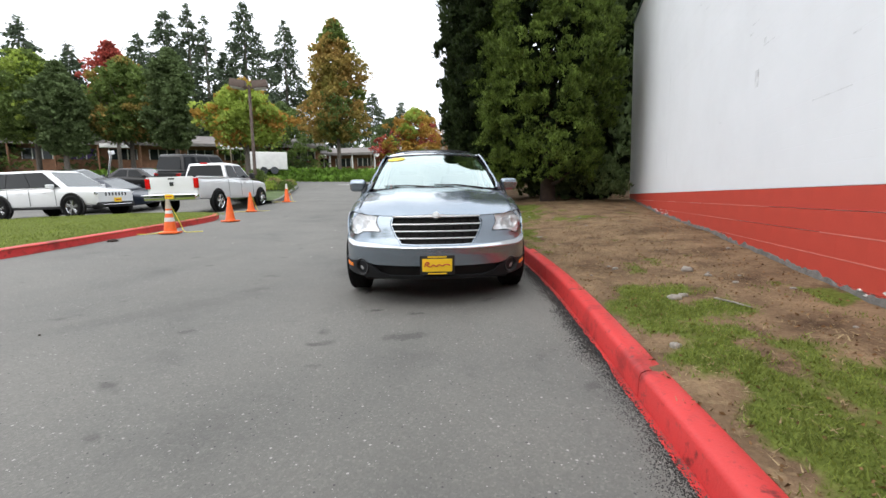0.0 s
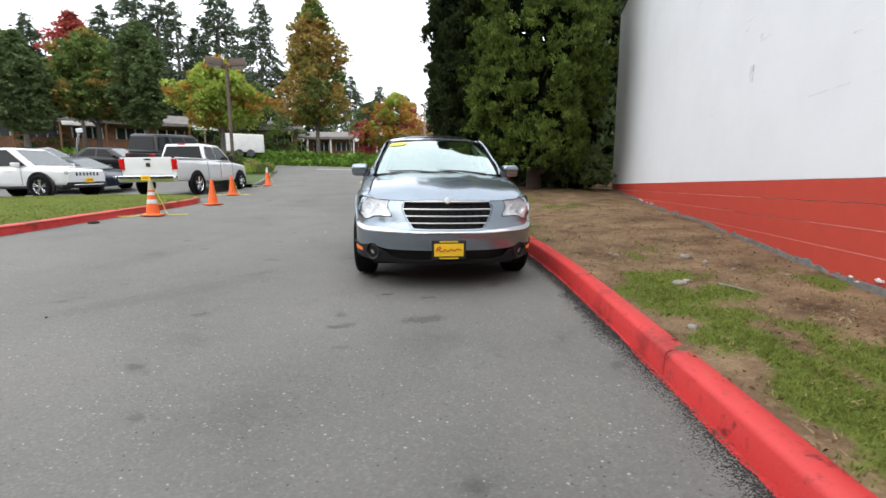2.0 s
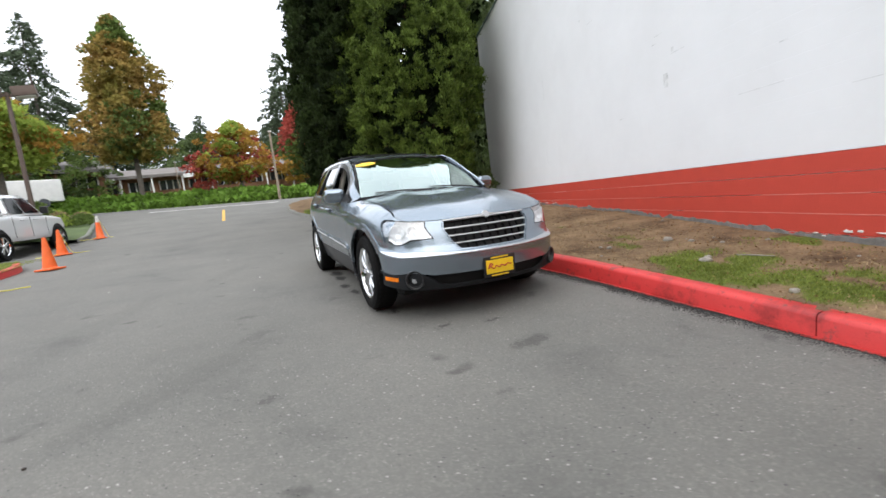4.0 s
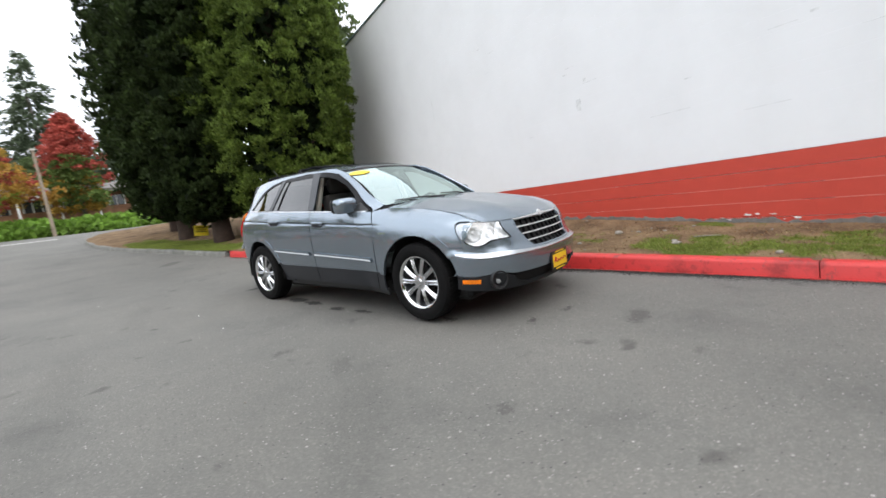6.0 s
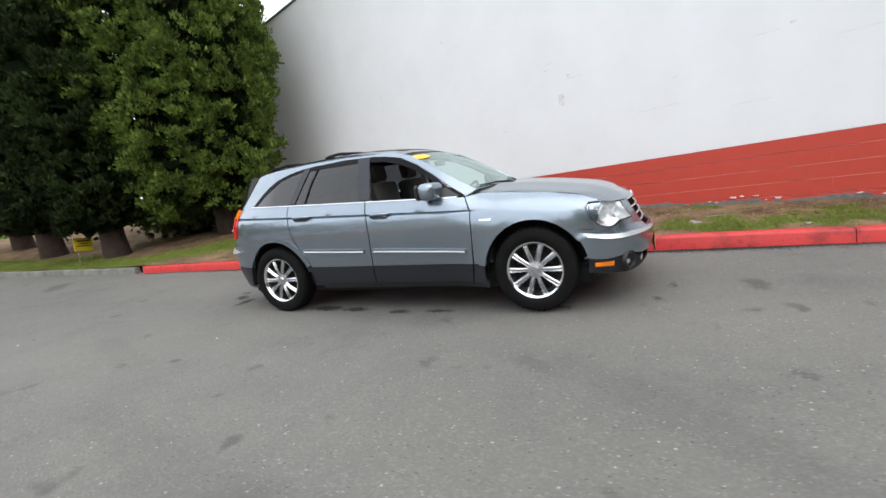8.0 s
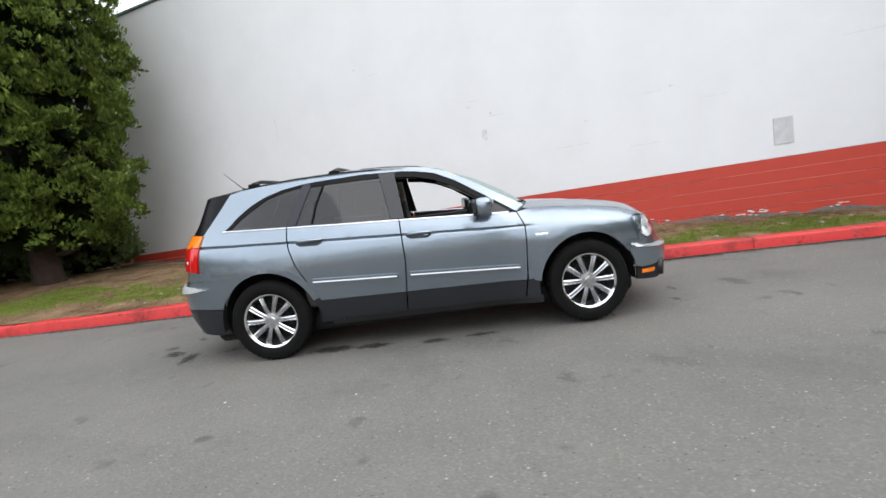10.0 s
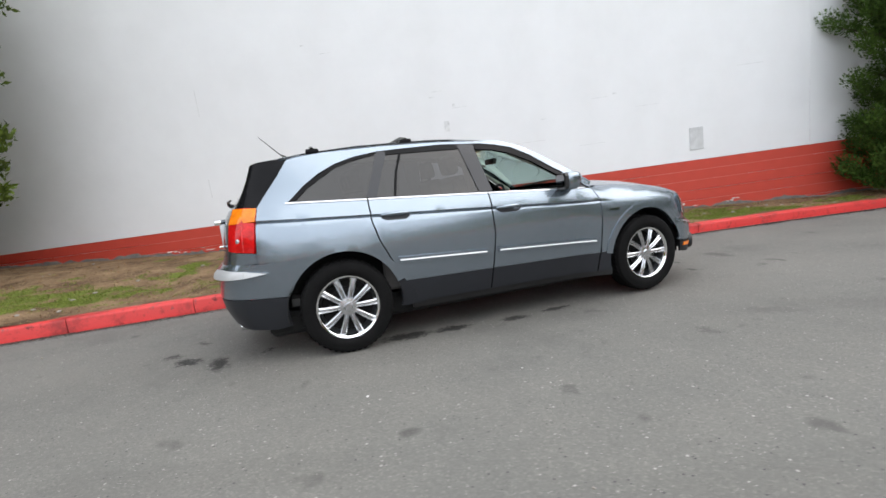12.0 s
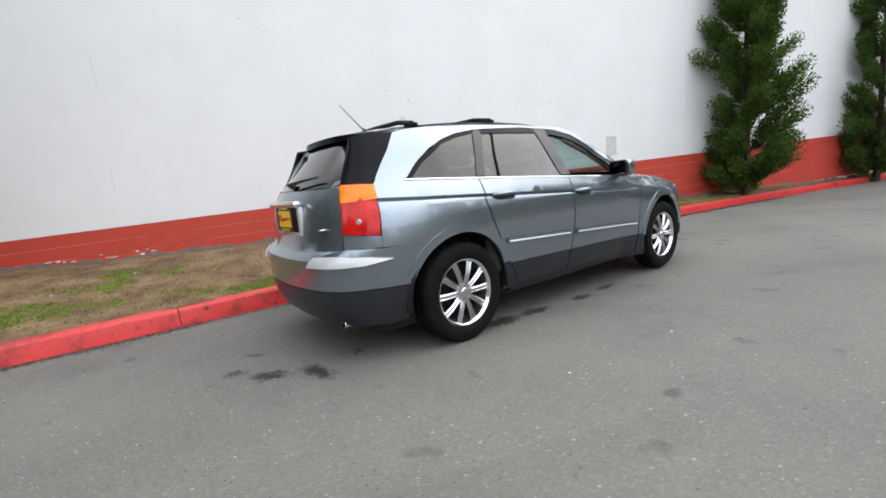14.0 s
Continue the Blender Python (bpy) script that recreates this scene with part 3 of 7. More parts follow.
part("coping", boxed((-0.03, WALL_SOUTH, WALL_TOP), (0.45, WALL_NORTH + 0.03, WALL_TOP + 0.07), 0.01), COPING, wall, "grey-green metal coping strip")
# ragged unpainted footing where the soil has sunk
bm = bmesh.new()
rows = []
for s in np.arange(-12, WALL_NORTH, 0.05):
    p = WALL_AT + WALL_DIR * s
    g = verge(p.x - 0.05, p.y)
    lip = 0.05 + 0.06 * noise.noise((s * 1.7, 0, 0)) + 0.055 * noise.noise((s * 6, 4, 0)) + 0.035 * noise.noise((s * 17, 4, 0))
    bulge = 0.014 + 0.012 * noise.noise((s * 5, 9, 0))
    rows.append([bm.verts.new((-o, s, zz)) for o, zz in ((bulge + 0.03, g - 0.1), (bulge + 0.012 * noise.noise((s * 11, 2, 0)), g + lip * 0.5), (bulge * 0.6, g + lip * 0.85), (-0.004, g + lip))])
for a, b in zip(rows, rows[1:]):
    for i in range(3):
        bm.faces.new((a[i], b[i], b[i + 1], a[i + 1]))
part("footing", bm, RUBBLE, wall, "crumbling bare concrete footing", smooth=False)


# ---- the parked car: panels laid on one body surface, x ahead, y to its left ----
GROUND = pose(0, 0, EYE, TILT, 0, TURN) @ pose(0, 0, -EYE, 0, 0, -TURN)
CAR = GROUND @ pose(-0.946, 6.411, 0.0, 0, 0, -81.08) @ pose(0, 0, 0, -0.5) @ Matrix.Diagonal((1, 1, 1.024, 1))
PAINT = material("blue_grey_metallic_paint", (0.245, 0.29, 0.338), 0.27, 0.84, 0.04, 2, 900, coat=0.7)
CLAD = material("dark_grey_cladding", (0.021, 0.023, 0.029), 0.42, 0.3, 0.06, 3, 300, coat=0.2)
SKIRT = material("black_bumper_skirt", (0.011, 0.012, 0.014), 0.55, 0, 0.1, 3, 300, spec=0.3)
BLACK = material("black_trim", (0.012, 0.012, 0.013), 0.45, 0, 0.1, 5, 100)
SATIN = material("satin_black", (0.006, 0.006, 0.007), 0.25, 0, 0.1, 5, 100, spec=0.1)
CHROME = material("chrome", (0.78, 0.79, 0.80), 0.09, 1.0, 0.02, 3, 30)
BRIGHT = material("bright_alloy", (0.66, 0.67, 0.68), 0.16, 1.0, 0.04, 3, 60)
RUBBER = material("tyre_rubber", (0.006, 0.006, 0.0062), 0.75, 0, 0.25, 6, 80, 0.3, spec=0.12)
WELL = material("wheel_well", (0.008, 0.008, 0.008), 0.95, 0, 0.1)
CABIN = material("grey_beige_upholstery", (0.05, 0.047, 0.045), 0.9, 0, 0.12, 4, 200, 0.3)
DASH = material("dark_dashboard", (0.05, 0.05, 0.05), 0.7, 0, 0.1, 4, 200, 0.3)
LINING = material("pale_head_lining", (0.38, 0.36, 0.32), 0.95, 0, 0.08, 4, 200)
GLOSSBLACK = material("gloss_black_pillar", (0.012, 0.014, 0.019), 0.14, 0, 0.06, 5, 100, spec=0.45)
CLEAR = glass("clear_glass", (0.66, 0.86, 0.80), face=0.42, gloss=(0.8, 0.93, 0.9))
TINT = glass("privacy_glass", (0.065, 0.07, 0.078), face=0.05)
LENSGLASS = glass("lamp_lens_glass", (0.93, 0.94, 0.95), face=0.14)
TAILRED = material("red_lamp_plastic", (0.5, 0.008, 0.008), 0.12, 0, 0.3, 12, 60, coat=0.15, spec=0.3)
AMBER = material("amber_lamp_plastic", (0.8, 0.2, 0.01), 0.12, 0, 0.2, 12, 60, coat=0.15, spec=0.3)
PLATE = material("yellow_plate", (0.85, 0.56, 0.02), 0.45, 0, 0.05)
PLATERED = material("red_lettering", (0.45, 0.03, 0.02), 0.5, 0, 0.05)
CREAM = material("yellow_window_sticker", (0.85, 0.58, 0.05), 0.6, 0, 0.05)

REFLECTOR = material("lamp_reflector", (0.86, 0.87, 0.88), 0.35, 0.6, 0.1, 25, 90)
SOFTCHROME = material("satin_chrome", (0.58, 0.59, 0.61), 0.26, 1.0, 0.02, 3, 30)
MIRRORGLASS = material("dull_mirror_glass", (0.2, 0.21, 0.22), 0.05, 1.0, 0.02, 3, 30)
GREYPAINT = material("dark_grey_car_paint", (0.05, 0.055, 0.06), 0.3, 0.4, 0.05, 2, 400, coat=1.0)
SILVER = material("silver_plastic", (0.55, 0.56, 0.57), 0.35, 0.35, 0.03, 3, 60)
FOGGLASS = material("fog_lamp_glass", (0.4, 0.41, 0.42), 0.15, 0.3, 0.1, 20, 60, coat=1.0)
LENS = material("lamp_lens", (0.5, 0.48, 0.42), 0.3, 0, 0.1)

HALF = curve([(2.44, 0), (2.432, 0.2), (2.395, 0.42), (2.315, 0.62), (2.18, 0.78), (2.0, 0.885), (1.75, 0.95), (1.4, 0.985), (0.8, 1.0), (0, 1.0), (-0.8, 1.0), (-1.4, 0.99), (-1.8, 0.965),
              (-2.08, 0.915), (-2.29, 0.81), (-2.41, 0.65), (-2.47, 0.42), (-2.495, 0.2), (-2.5, 0)], 12)
HX, HY = np.array([p[0] for p in HALF]), np.array([p[1] for p in HALF])
HS = np.concatenate([[0], np.cumsum(np.hypot(np.diff(HX), np.diff(HY)))])
TX, TY = np.gradient(HX, HS), np.gradient(HY, HS)


def s_x(x):
    return float(np.interp(-x, -HX, HS))


KZ, KY = [0.18, 0.32, 0.45, 0.62, 0.80, 0.95, 1.05, 1.15, 1.30, 1.45, 1.55, 1.60, 1.65], [0.875, 0.92, 0.952, 0.98, 0.998, 0.987, 0.958, 0.908, 0.832, 0.755, 0.695, 0.65, 0.57]
FZ, FE = [0.18, 0.28, 0.38, 0.5, 0.57, 0.60, 0.64, 0.75, 0.86, 0.95], [-0.16, -0.07, -0.02, 0, 0, -0.02, -0.05, -0.095, -0.15, -0.24]
RZ, RE = [0.2, 0.28, 0.40, 0.52, 0.72, 0.76, 0.79, 0.95, 1.1, 1.2, 1.5, 1.6], [0.16, 0.08, 0.02, 0, 0.0, 0.025, 0.08, 0.095, 0.12, 0.175, 0.43, 0.53]
MX, MZ = [0.6, 1.0, 1.3, 1.6, 1.9, 2.1, 2.3, 2.42], [1.13, 1.115, 1.095, 1.06, 1.008, 0.96, 0.9, 0.855]


def hood_z(x, y):
    e = min(1.0, abs(y) / 0.78)
    return float(np.interp(x, MX, MZ)) - 0.055 * e ** 2.6 + 0.012 * math.exp(-((abs(y) - 0.36) / 0.12) ** 2)


def LEDGE(u):
    """Height of the bright step round the front bumper."""
    return float(np.interp(u, [0, 0.39, 0.7, 0.88, 1.0, 1.17], [0.562, 0.562, 0.566, 0.568, 0.585, 0.622]))


def body(s, z, side=-1, off=0.0):
    """Point of the body at length s round the plan and height z."""
    px, py = float(np.interp(s, HS, HX)), float(np.interp(s, HS, HY))
    tx, ty = float(np.interp(s, HS, TX)), float(np.interp(s, HS, TY))
    ln = math.hypot(tx, ty)
    nx, ny = ty / ln, -tx / ln
    k = float(np.interp(z, KZ, KY))
    y = py * k
    zc = 0.988 - 0.055 * (px + 0.21)
    if -2.2 < px < 1.4 and z < 1.15:
        fade = min(1.0, (1.4 - px) / 0.45)
        y += fade * (0.006 * math.tanh((z - zc) / 0.006) - 0.013 * math.exp(-((z - zc + 0.004) / 0.009) ** 2))
    if px > 0.7:
        top = hood_z(px, 0.76) + 0.004
        u = max(0.0, min(1.0, (z - 0.72) / (top - 0.72)))
        edge = min(0.76, py * 0.9)
        yr = edge + (py - edge) * max(0.0, 1 - u ** 2.6) ** 0.55
        f = min(1.0, (px - 0.7) / 0.4)
        y = y * (1 - f) + yr * f
    if z > 1.05:
        up = min(1.0, (z - 1.05) / 0.25)
        y *= 1 - 0.085 * up * min(1.0, max(0.0, (px + 0.1) / 0.8)) - 0.10 * up * min(1.0, max(0.0, (-px - 1.5) / 0.8))
    if px > 1.82 and z < 0.67:
        lift = LEDGE(s)
        t = max(0.0, min(1.0, (lift + 0.03 - z) / 0.03))
        off += 0.026 * t * t * (3 - 2 * t) * min(1.0, (px - 1.82) / 0.16)
    x = px + (float(np.interp(z, FZ, FE)) * max(0, nx) ** 1.5 if px > 0.5 else (float(np.interp(z, RZ, RE)) * max(0, -nx) ** 1.5 if px < -0.5 else 0))
    return Vector((x + nx * off, side * (y + ny * off), z))


def outward(bm, centre=Vector((0, 0, 0.7))):
    """Turn an open panel so that it faces away from the centre."""
    bm.normal_update()
    if sum((f.normal.dot(f.calc_center_median() - centre) * f.calc_area() for f in bm.faces), 0.0) < 0:
        bmesh.ops.reverse_faces(bm, faces=bm.faces[:])
    return bm


def flange(bm, depth, centre=Vector((0, 0, 0.7))):
    """Fold the free edges of a panel inwards, so that it has a thickness."""
    bm.normal_update()
    tot = sum((f.normal.dot(f.calc_center_median() - centre) * f.calc_area() for f in bm.faces), 0.0)
    if tot < 0:
        bmesh.ops.reverse_faces(bm, faces=bm.faces[:])
        bm.normal_update()
    edges = [e for e in bm.edges if len(e.link_faces) == 1]
    nor = {v: v.normal.copy() for v in bm.verts}
    back = {}
    for e in edges:
        for v in e.verts:
            if v not in back:
                back[v] = bm.verts.new(v.co - nor[v] * depth)
    for e in edges:
        a, b = e.verts
        bm.faces.new((a, b, back[b], back[a]))
    return bm


def shut(pts, parent, name, mat, side=-1, off=0.0, step=0.06, depth=0.018, label="", by="x", crease=False):
    """A body panel from its outline in (x, z), or (s, z) with by='s'."""
    out = [((s_x(p[0]) if by == "x" else p[0]), p[1]) for p in pts]
    lines = [((s_x(-0.21), 0.988 + d), (-0.055, 1.0)) for d in (-0.024, -0.013, -0.005, 0.003, 0.012)] if crease else ()
    bm = patch(out, lambda u, v: body(u, v, side, off), step, cuts=lines)
    if depth:
        flange(bm, depth)
    else:
        outward(bm)
    return part(name, bm, mat, parent, label, turn=depth > 0)


def ledge(pts, parent, name, side, low, height, o0, o1, label, mat=None):
    """A bright strip leaning back: it stands o0 proud along its lower edge and o1 along the upper."""
    def at(u, v):
        f = max(0.0, min(1.0, (v - low(u)) / height))
        return body(u, v, side, o0 + (o1 - o0) * f)
    return part(name, flange(patch(pts, at, 0.06), 0.012), mat or SILVER, parent, label)


def arc(cx, cz, r, a0, a1, n=14):
    return [(cx + r * math.cos(radians(a0 + (a1 - a0) * i / n)), cz + r * math.sin(radians(a0 + (a1 - a0) * i / n))) for i in range(n + 1)]


def belt(x):
    return 1.052 + 0.056 * (0.85 - x)


def clad(x):
    return 0.445 + 0.024 * (0.9 - x)


car = thing("car", "blue-grey metallic crossover wagon parked beside the red kerb", "car", CAR)
AR = 0.455
for side in (-1, 1):
    # front wing
    top = [(x, hood_z(x, 0.76) + 0.002) for x in (1.02, 1.2, 1.4, 1.6, 1.8, 1.95)]
    wing = [(0.93, clad(0.93))] + [(0.945, 0.73), (0.952, 0.93), (0.9, belt(0.9))] + top
    wing = [(s_x(p[0]), p[1]) for p in wing] + [(0.96, 0.902), (0.91, 0.888), (0.865, 0.874), (0.91, 0.8765), (0.985, 0.8795), (1.065, 0.882), (1.103, 0.862), (1.098, 0.81), (1.072, 0.75), (1.06, 0.668), (1.1, 0.671)]
    wing += [(s_x(p[0]), p[1]) for p in arc(1.477, 0.36, AR, 46, 168)]
    shut(wing, car, "wing", PAINT, side, crease=True, by="s")
    shut([(0.90, 0.268), (0.925, clad(0.93) - 0.004)] + arc(1.477, 0.36, AR, 168, 188, 3) + [(1.04, 0.264)], car, "wing_cladding", CLAD, side, label="dark grey lower cladding")
    # doors
    xs = np.linspace(0.84, -0.165, 8)
    fd = shut([(x, belt(x)) for x in xs] + [(-0.155, 0.76), (-0.185, clad(-0.18))] + [(x, clad(x)) for x in (0.2, 0.6)] + [(0.915, clad(0.92)), (0.935, 0.73), (0.942, 0.92), (0.89, belt(0.9) - 0.002)], car, "front_door", PAINT, side, crease=True)
    shut([(-0.187, clad(-0.18) - 0.004), (-0.205, 0.282), (0.885, 0.265), (0.912, clad(0.92) - 0.004)], fd, "cladding", CLAD, side, label="dark grey lower cladding")
    xs = np.linspace(-0.178, -1.205, 8)
    rd = shut([(x, belt(x)) for x in xs] + [(-1.2, 1.0), (-1.16, 0.85), (-1.09, 0.70), (-0.985, clad(-0.98))] + [(x, clad(x)) for x in (-0.6,)] + [(-0.197, clad(-0.19)), (-0.167, 0.76)], car, "rear_door", PAINT, side, crease=True)
    shut([(-0.199, clad(-0.19) - 0.004), (-0.98, clad(-0.98) - 0.004), (-0.92, 0.42), (-0.87, 0.292), (-0.217, 0.282)], rd, "cladding", CLAD, side, label="dark grey lower cladding")
    shut([(-0.82, 0.268), (-0.82, 0.44), (-0.98, 0.535)] + arc(-1.477, 0.36, AR - 0.004, 20, -11, 5), car, "sill_end", CLAD, side, -0.006, label="dark grey lower cladding")
    shut([(1.05, 0.28), (-0.93, 0.30), (-0.93, 0.23), (1.05, 0.215)], car, "sill", BLACK, side, off=-0.02, label="black sill")
    # quarter and rear pillar, round the side window
    qw = [(-1.835, 1.203), (-1.69, 1.325), (-1.56, 1.41), (-1.42, 1.475), (-1.26, 1.52), (-1.06, 1.548)]
    quarter = [(-1.217, belt(-1.22)), (-1.835, 1.2)] + qw[1:] + [(-0.9, 1.556), (-0.5, 1.566), (-0.1, 1.548), (0.12, 1.515), (0.12, 1.53), (-0.1, 1.566), (-0.5, 1.588), (-1.0, 1.590), (-1.5, 1.576), (-1.72, 1.556), (-1.80, 1.54),
               (-1.885, 1.42), (-2.03, 1.25), (-2.076, 1.19), (-2.103, 0.87), (-2.108, 0.79), (-1.65, 0.782)] + arc(-1.477, 0.36, AR, 108, 22, 12) + [(-1.0, 0.52), (-1.102, 0.70), (-1.172, 0.85), (-1.212, 1.0)]
    shut(quarter, car, "quarter_panel", PAINT, side, crease=True)
    # windscreen pillar
    shut([(0.9, belt(0.9) + 0.005), (0.75, 1.155), (0.575, 1.272), (0.375, 1.404), (0.19, 1.494), (0.0, 1.535), (-0.1, 1.545), (-0.1, 1.575), (0.1, 1.562), (0.3, 1.5), (0.5, 1.392), (0.75, 1.24), (0.98, 1.105)], car, "windscreen_pillar", PAINT, side)
    # black window surrounds and pillars
    shut([(-0.125, belt(-0.12) + 0.02), (-0.178, 1.5), (-0.175, 1.545), (-0.335, 1.555), (-0.32, 1.5), (-0.245, belt(-0.24) + 0.02)], fd, "door_pillar", GLOSSBLACK, side, -0.004, label="gloss black door pillar")
    shut([(-1.13, belt(-1.13) + 0.02), (-1.055, 1.36), (-0.985, 1.515), (-0.99, 1.545), (-1.05, 1.545), (-1.075, 1.52), (-1.14, 1.35), (-1.215, belt(-1.2) + 0.02)], rd, "door_pillar", GLOSSBLACK, side, -0.004, label="gloss black door pillar")
    shut([(-0.17, 1.5), (0.0, 1.482), (0.17, 1.437), (0.36, 1.352), (0.56, 1.222), (0.70, belt(0.7) + 0.02), (0.86, belt(0.86) + 0.012), (0.57, 1.266), (0.37, 1.4), (0.18, 1.489), (0.0, 1.53), (-0.17, 1.547)], fd, "window_frame", SATIN, side, -0.005, label="black window frame")
    shut([(-0.32, 1.515), (-1.0, 1.518), (-1.0, 1.549), (-0.5, 1.563), (-0.32, 1.555)], rd, "window_frame", SATIN, side, -0.005, label="black window frame")
    shut([(-1.83, 1.208), (-1.685, 1.325), (-1.42, 1.472), (-1.24, 1.518), (-1.07, 1.542), (-1.08, 1.522), (-1.24, 1.496), (-1.41, 1.45), (-1.66, 1.305), (-1.76, 1.222)], car, "window_frame", SATIN, side, -0.005, label="black window frame")
    # glass: rear windows up, front window open
    shut([(-0.25, belt(-0.25) + 0.01), (-0.33, 1.525), (-0.86, 1.525), (-0.93, 1.35), (-0.98, belt(-0.98) + 0.01)], rd, "window", TINT, side, -0.012, depth=0, label="dark tinted glass")
    bm = bmesh.new()
    tube(bm, [body(s_x(x), z, side, -0.009) for x, z in ((-0.98, belt(-1) + 0.02), (-0.93, 1.36), (-0.86, 1.52))], 0.011, 6)
    part("window_bar", bm, SATIN, rd)
    shut([(-0.98, belt(-0.98) + 0.01), (-0.93, 1.35), (-0.86, 1.525), (-1.0, 1.525), (-1.075, 1.36), (-1.15, belt(-1.15) + 0.01)], rd, "quarter_light", TINT, side, -0.014, depth=0, label="dark tinted glass")
    shut([(-1.19, belt(-1.19) + 0.01), (-1.13, 1.35), (-1.06, 1.53), (-1.25, 1.505), (-1.43, 1.46), (-1.68, 1.315), (-1.8, belt(-1.8) + 0.01)], car, "side_window", TINT, side, -0.012, depth=0, label="dark tinted glass")
    # chrome along the belt, bright rubbing strips, crease shadow line
    for owner, a, b in ((fd, 0.82, -0.17), (rd, -0.18, -1.205), (car, -1.215, -1.84)):
        xs = np.linspace(a, b, 7)
        shut([(x, belt(x) + 0.001) for x in xs] + [(x, belt(x) + 0.011) for x in xs[::-1]], owner, "belt_trim", SOFTCHROME, side, 0.006, 0.06, 0.012, "thin chrome belt trim")
    for owner, a, za, b, zb in ((fd, 0.87, 0.545, -0.14, 0.602), (rd, -0.245, 0.606, -1.03, 0.648)):
        shut([(a, za), (b, zb), (b - 0.0, zb + 0.046), (a - 0.01, za + 0.042)], owner, "rubbing_strip", PAINT, side, 0.02, 0.12, 0.022, "raised rubbing strip")
        ledge([(s_x(a - 0.01), za + 0.018), (s_x(b + 0.01), zb + 0.018), (s_x(b + 0.01), zb + 0.028), (s_x(a - 0.015), za + 0.028)], owner, "strip_insert", side, lambda u, za=za, zb=zb, a=a, b=b: za + 0.016 + (zb - za) * (u - s_x(a)) / (s_x(b) - s_x(a)), 0.015, 0.030, 0.021, "satin chrome strip insert")
    # handles
    for owner, a, b in ((fd, -0.125, 0.105), (rd, -1.13, -0.89)):
        zc = 0.996 - 0.055 * ((a + b) / 2 + 0.21) - 0.012
        # flat dark patch paints the shade behind the grip; no hollow is modelled
        shut([(a, zc - 0.012), (a + 0.03, zc + 0.028), (b - 0.03, zc + 0.022), (b, zc - 0.02), (b - 0.04, zc - 0.042), (a + 0.04, zc - 0.034)], owner, "handle_shade", CLAD, side, 0.001, 0.05, 0.0, "dark patch painted as shade behind the handle")
        h = bmesh.new()
        tube(h, [body(s_x(a + (b - a) * f), zc + 0.008 + 0.006 * math.sin(math.pi * f), side, 0.006 + 0.03 * math.sin(math.pi * f) ** 0.5) for f in np.linspace(0, 1, 9)], [0.008, 0.014, 0.016, 0.016, 0.016, 0.016, 0.016, 0.014, 0.008], 8)
        part("handle", h, PAINT, owner)
    # mirror
    h = bmesh.new()
    box(h, (-0.075, -0.112, -0.078), (0.075, 0.112, 0.078), 0.068, 6)
    for v in h.verts:
        v.co.x *= 1.0 + 0.15 * (v.co.z > 0)
        v.co.x -= side * v.co.y * 0.18
    bmesh.ops.transform(h, verts=h.verts[:], matrix=pose(0.60, side * 1.01, 1.14))
    mir = part("wing_mirror", h, PAINT, car)
    bm = patch([(-0.07, -0.058), (0.07, -0.058), (0.09, -0.038), (0.092, 0.02), (0.07, 0.05), (-0.07, 0.054), (-0.09, 0.03), (-0.088, -0.04)], lambda u, v: Vector((0.498 - side * u * 0.18, side * 1.01 + u, 1.145 + v)), 0.1)
    hb = patch([(-0.08, -0.071), (0.08, -0.071), (0.104, -0.046), (0.106, 0.03), (0.08, 0.064), (-0.08, 0.068), (-0.104, 0.04), (-0.102, -0.05)], lambda u, v: Vector((0.508 - side * u * 0.18, side * 1.01 + u, 1.143 + v)), 0.1)
    part("mirror_rim", flange(hb, 0.03, Vector((2, 0, 1.1))), BLACK, mir, "black mirror rim")
    part("mirror_glass", bm, MIRRORGLASS, mir, "silvered mirror glass")
    h = bmesh.new()
    tube(h, [(0.66, side * 0.87, 1.085), (0.64, side * 0.94, 1.085), (0.61, side * 0.98, 1.105)], [0.045, 0.035, 0.03], 8)
    part("mirror_arm", h, BLACK, mir, "black mirror arm")
    shut([(0.60, belt(0.6) + 0.012), (0.84, belt(0.84) + 0.01), (0.70, 1.16)], fd, "mirror_base", BLACK, side, 0.004, label="black mirror base")
    for cx, a0, a1 in ((1.477, 30, 172), (-1.477, 18, 156)):
        shut(arc(cx, 0.36, AR + 0.05, a0, a1, 18) + arc(cx, 0.36, AR - 0.012, a1, a0, 18), car, "arch_lip", PAINT, side, 0.007, 0.05, 0.03, "raised wheel arch lip")
    # badge and side marker
    shut([(1.03, 0.83), (1.14, 0.826), (1.14, 0.843), (1.03, 0.847)], car, "badge", BRIGHT, side, 0.003, 0.1, 0.003, "small chrome badge")
    shut([(1.085, 0.393), (0.925, 0.384), (0.925, 0.35), (1.085, 0.359)], car, "side_marker", AMBER, side, 0.006, 0.06, 0.012, "amber side marker", by="s")
    # front bumper, half on each side
    nose_in = [(0.0, 0.582), (0.2, 0.582), (0.345, 0.587), (0.40, 0.66), (0.455, 0.765), (0.488, 0.846), (0.6, 0.847), (0.632, 0.85)]
    lamp_in = [(0.638, 0.843), (0.602, 0.79), (0.549, 0.706), (0.562, 0.7), (0.68, 0.698), (0.765, 0.694), (0.825, 0.672), (0.89, 0.66), (0.955, 0.667), (1.017, 0.7), (1.05, 0.734), (1.054, 0.663), (1.1, 0.666)]
    low_edge = [(1.17, 0.436), (1.07, 0.42), (0.975, 0.413), (0.88, 0.42), (0.80, 0.43), (0.70, 0.418), (0.6, 0.4), (0.3, 0.395), (0.0, 0.395)]
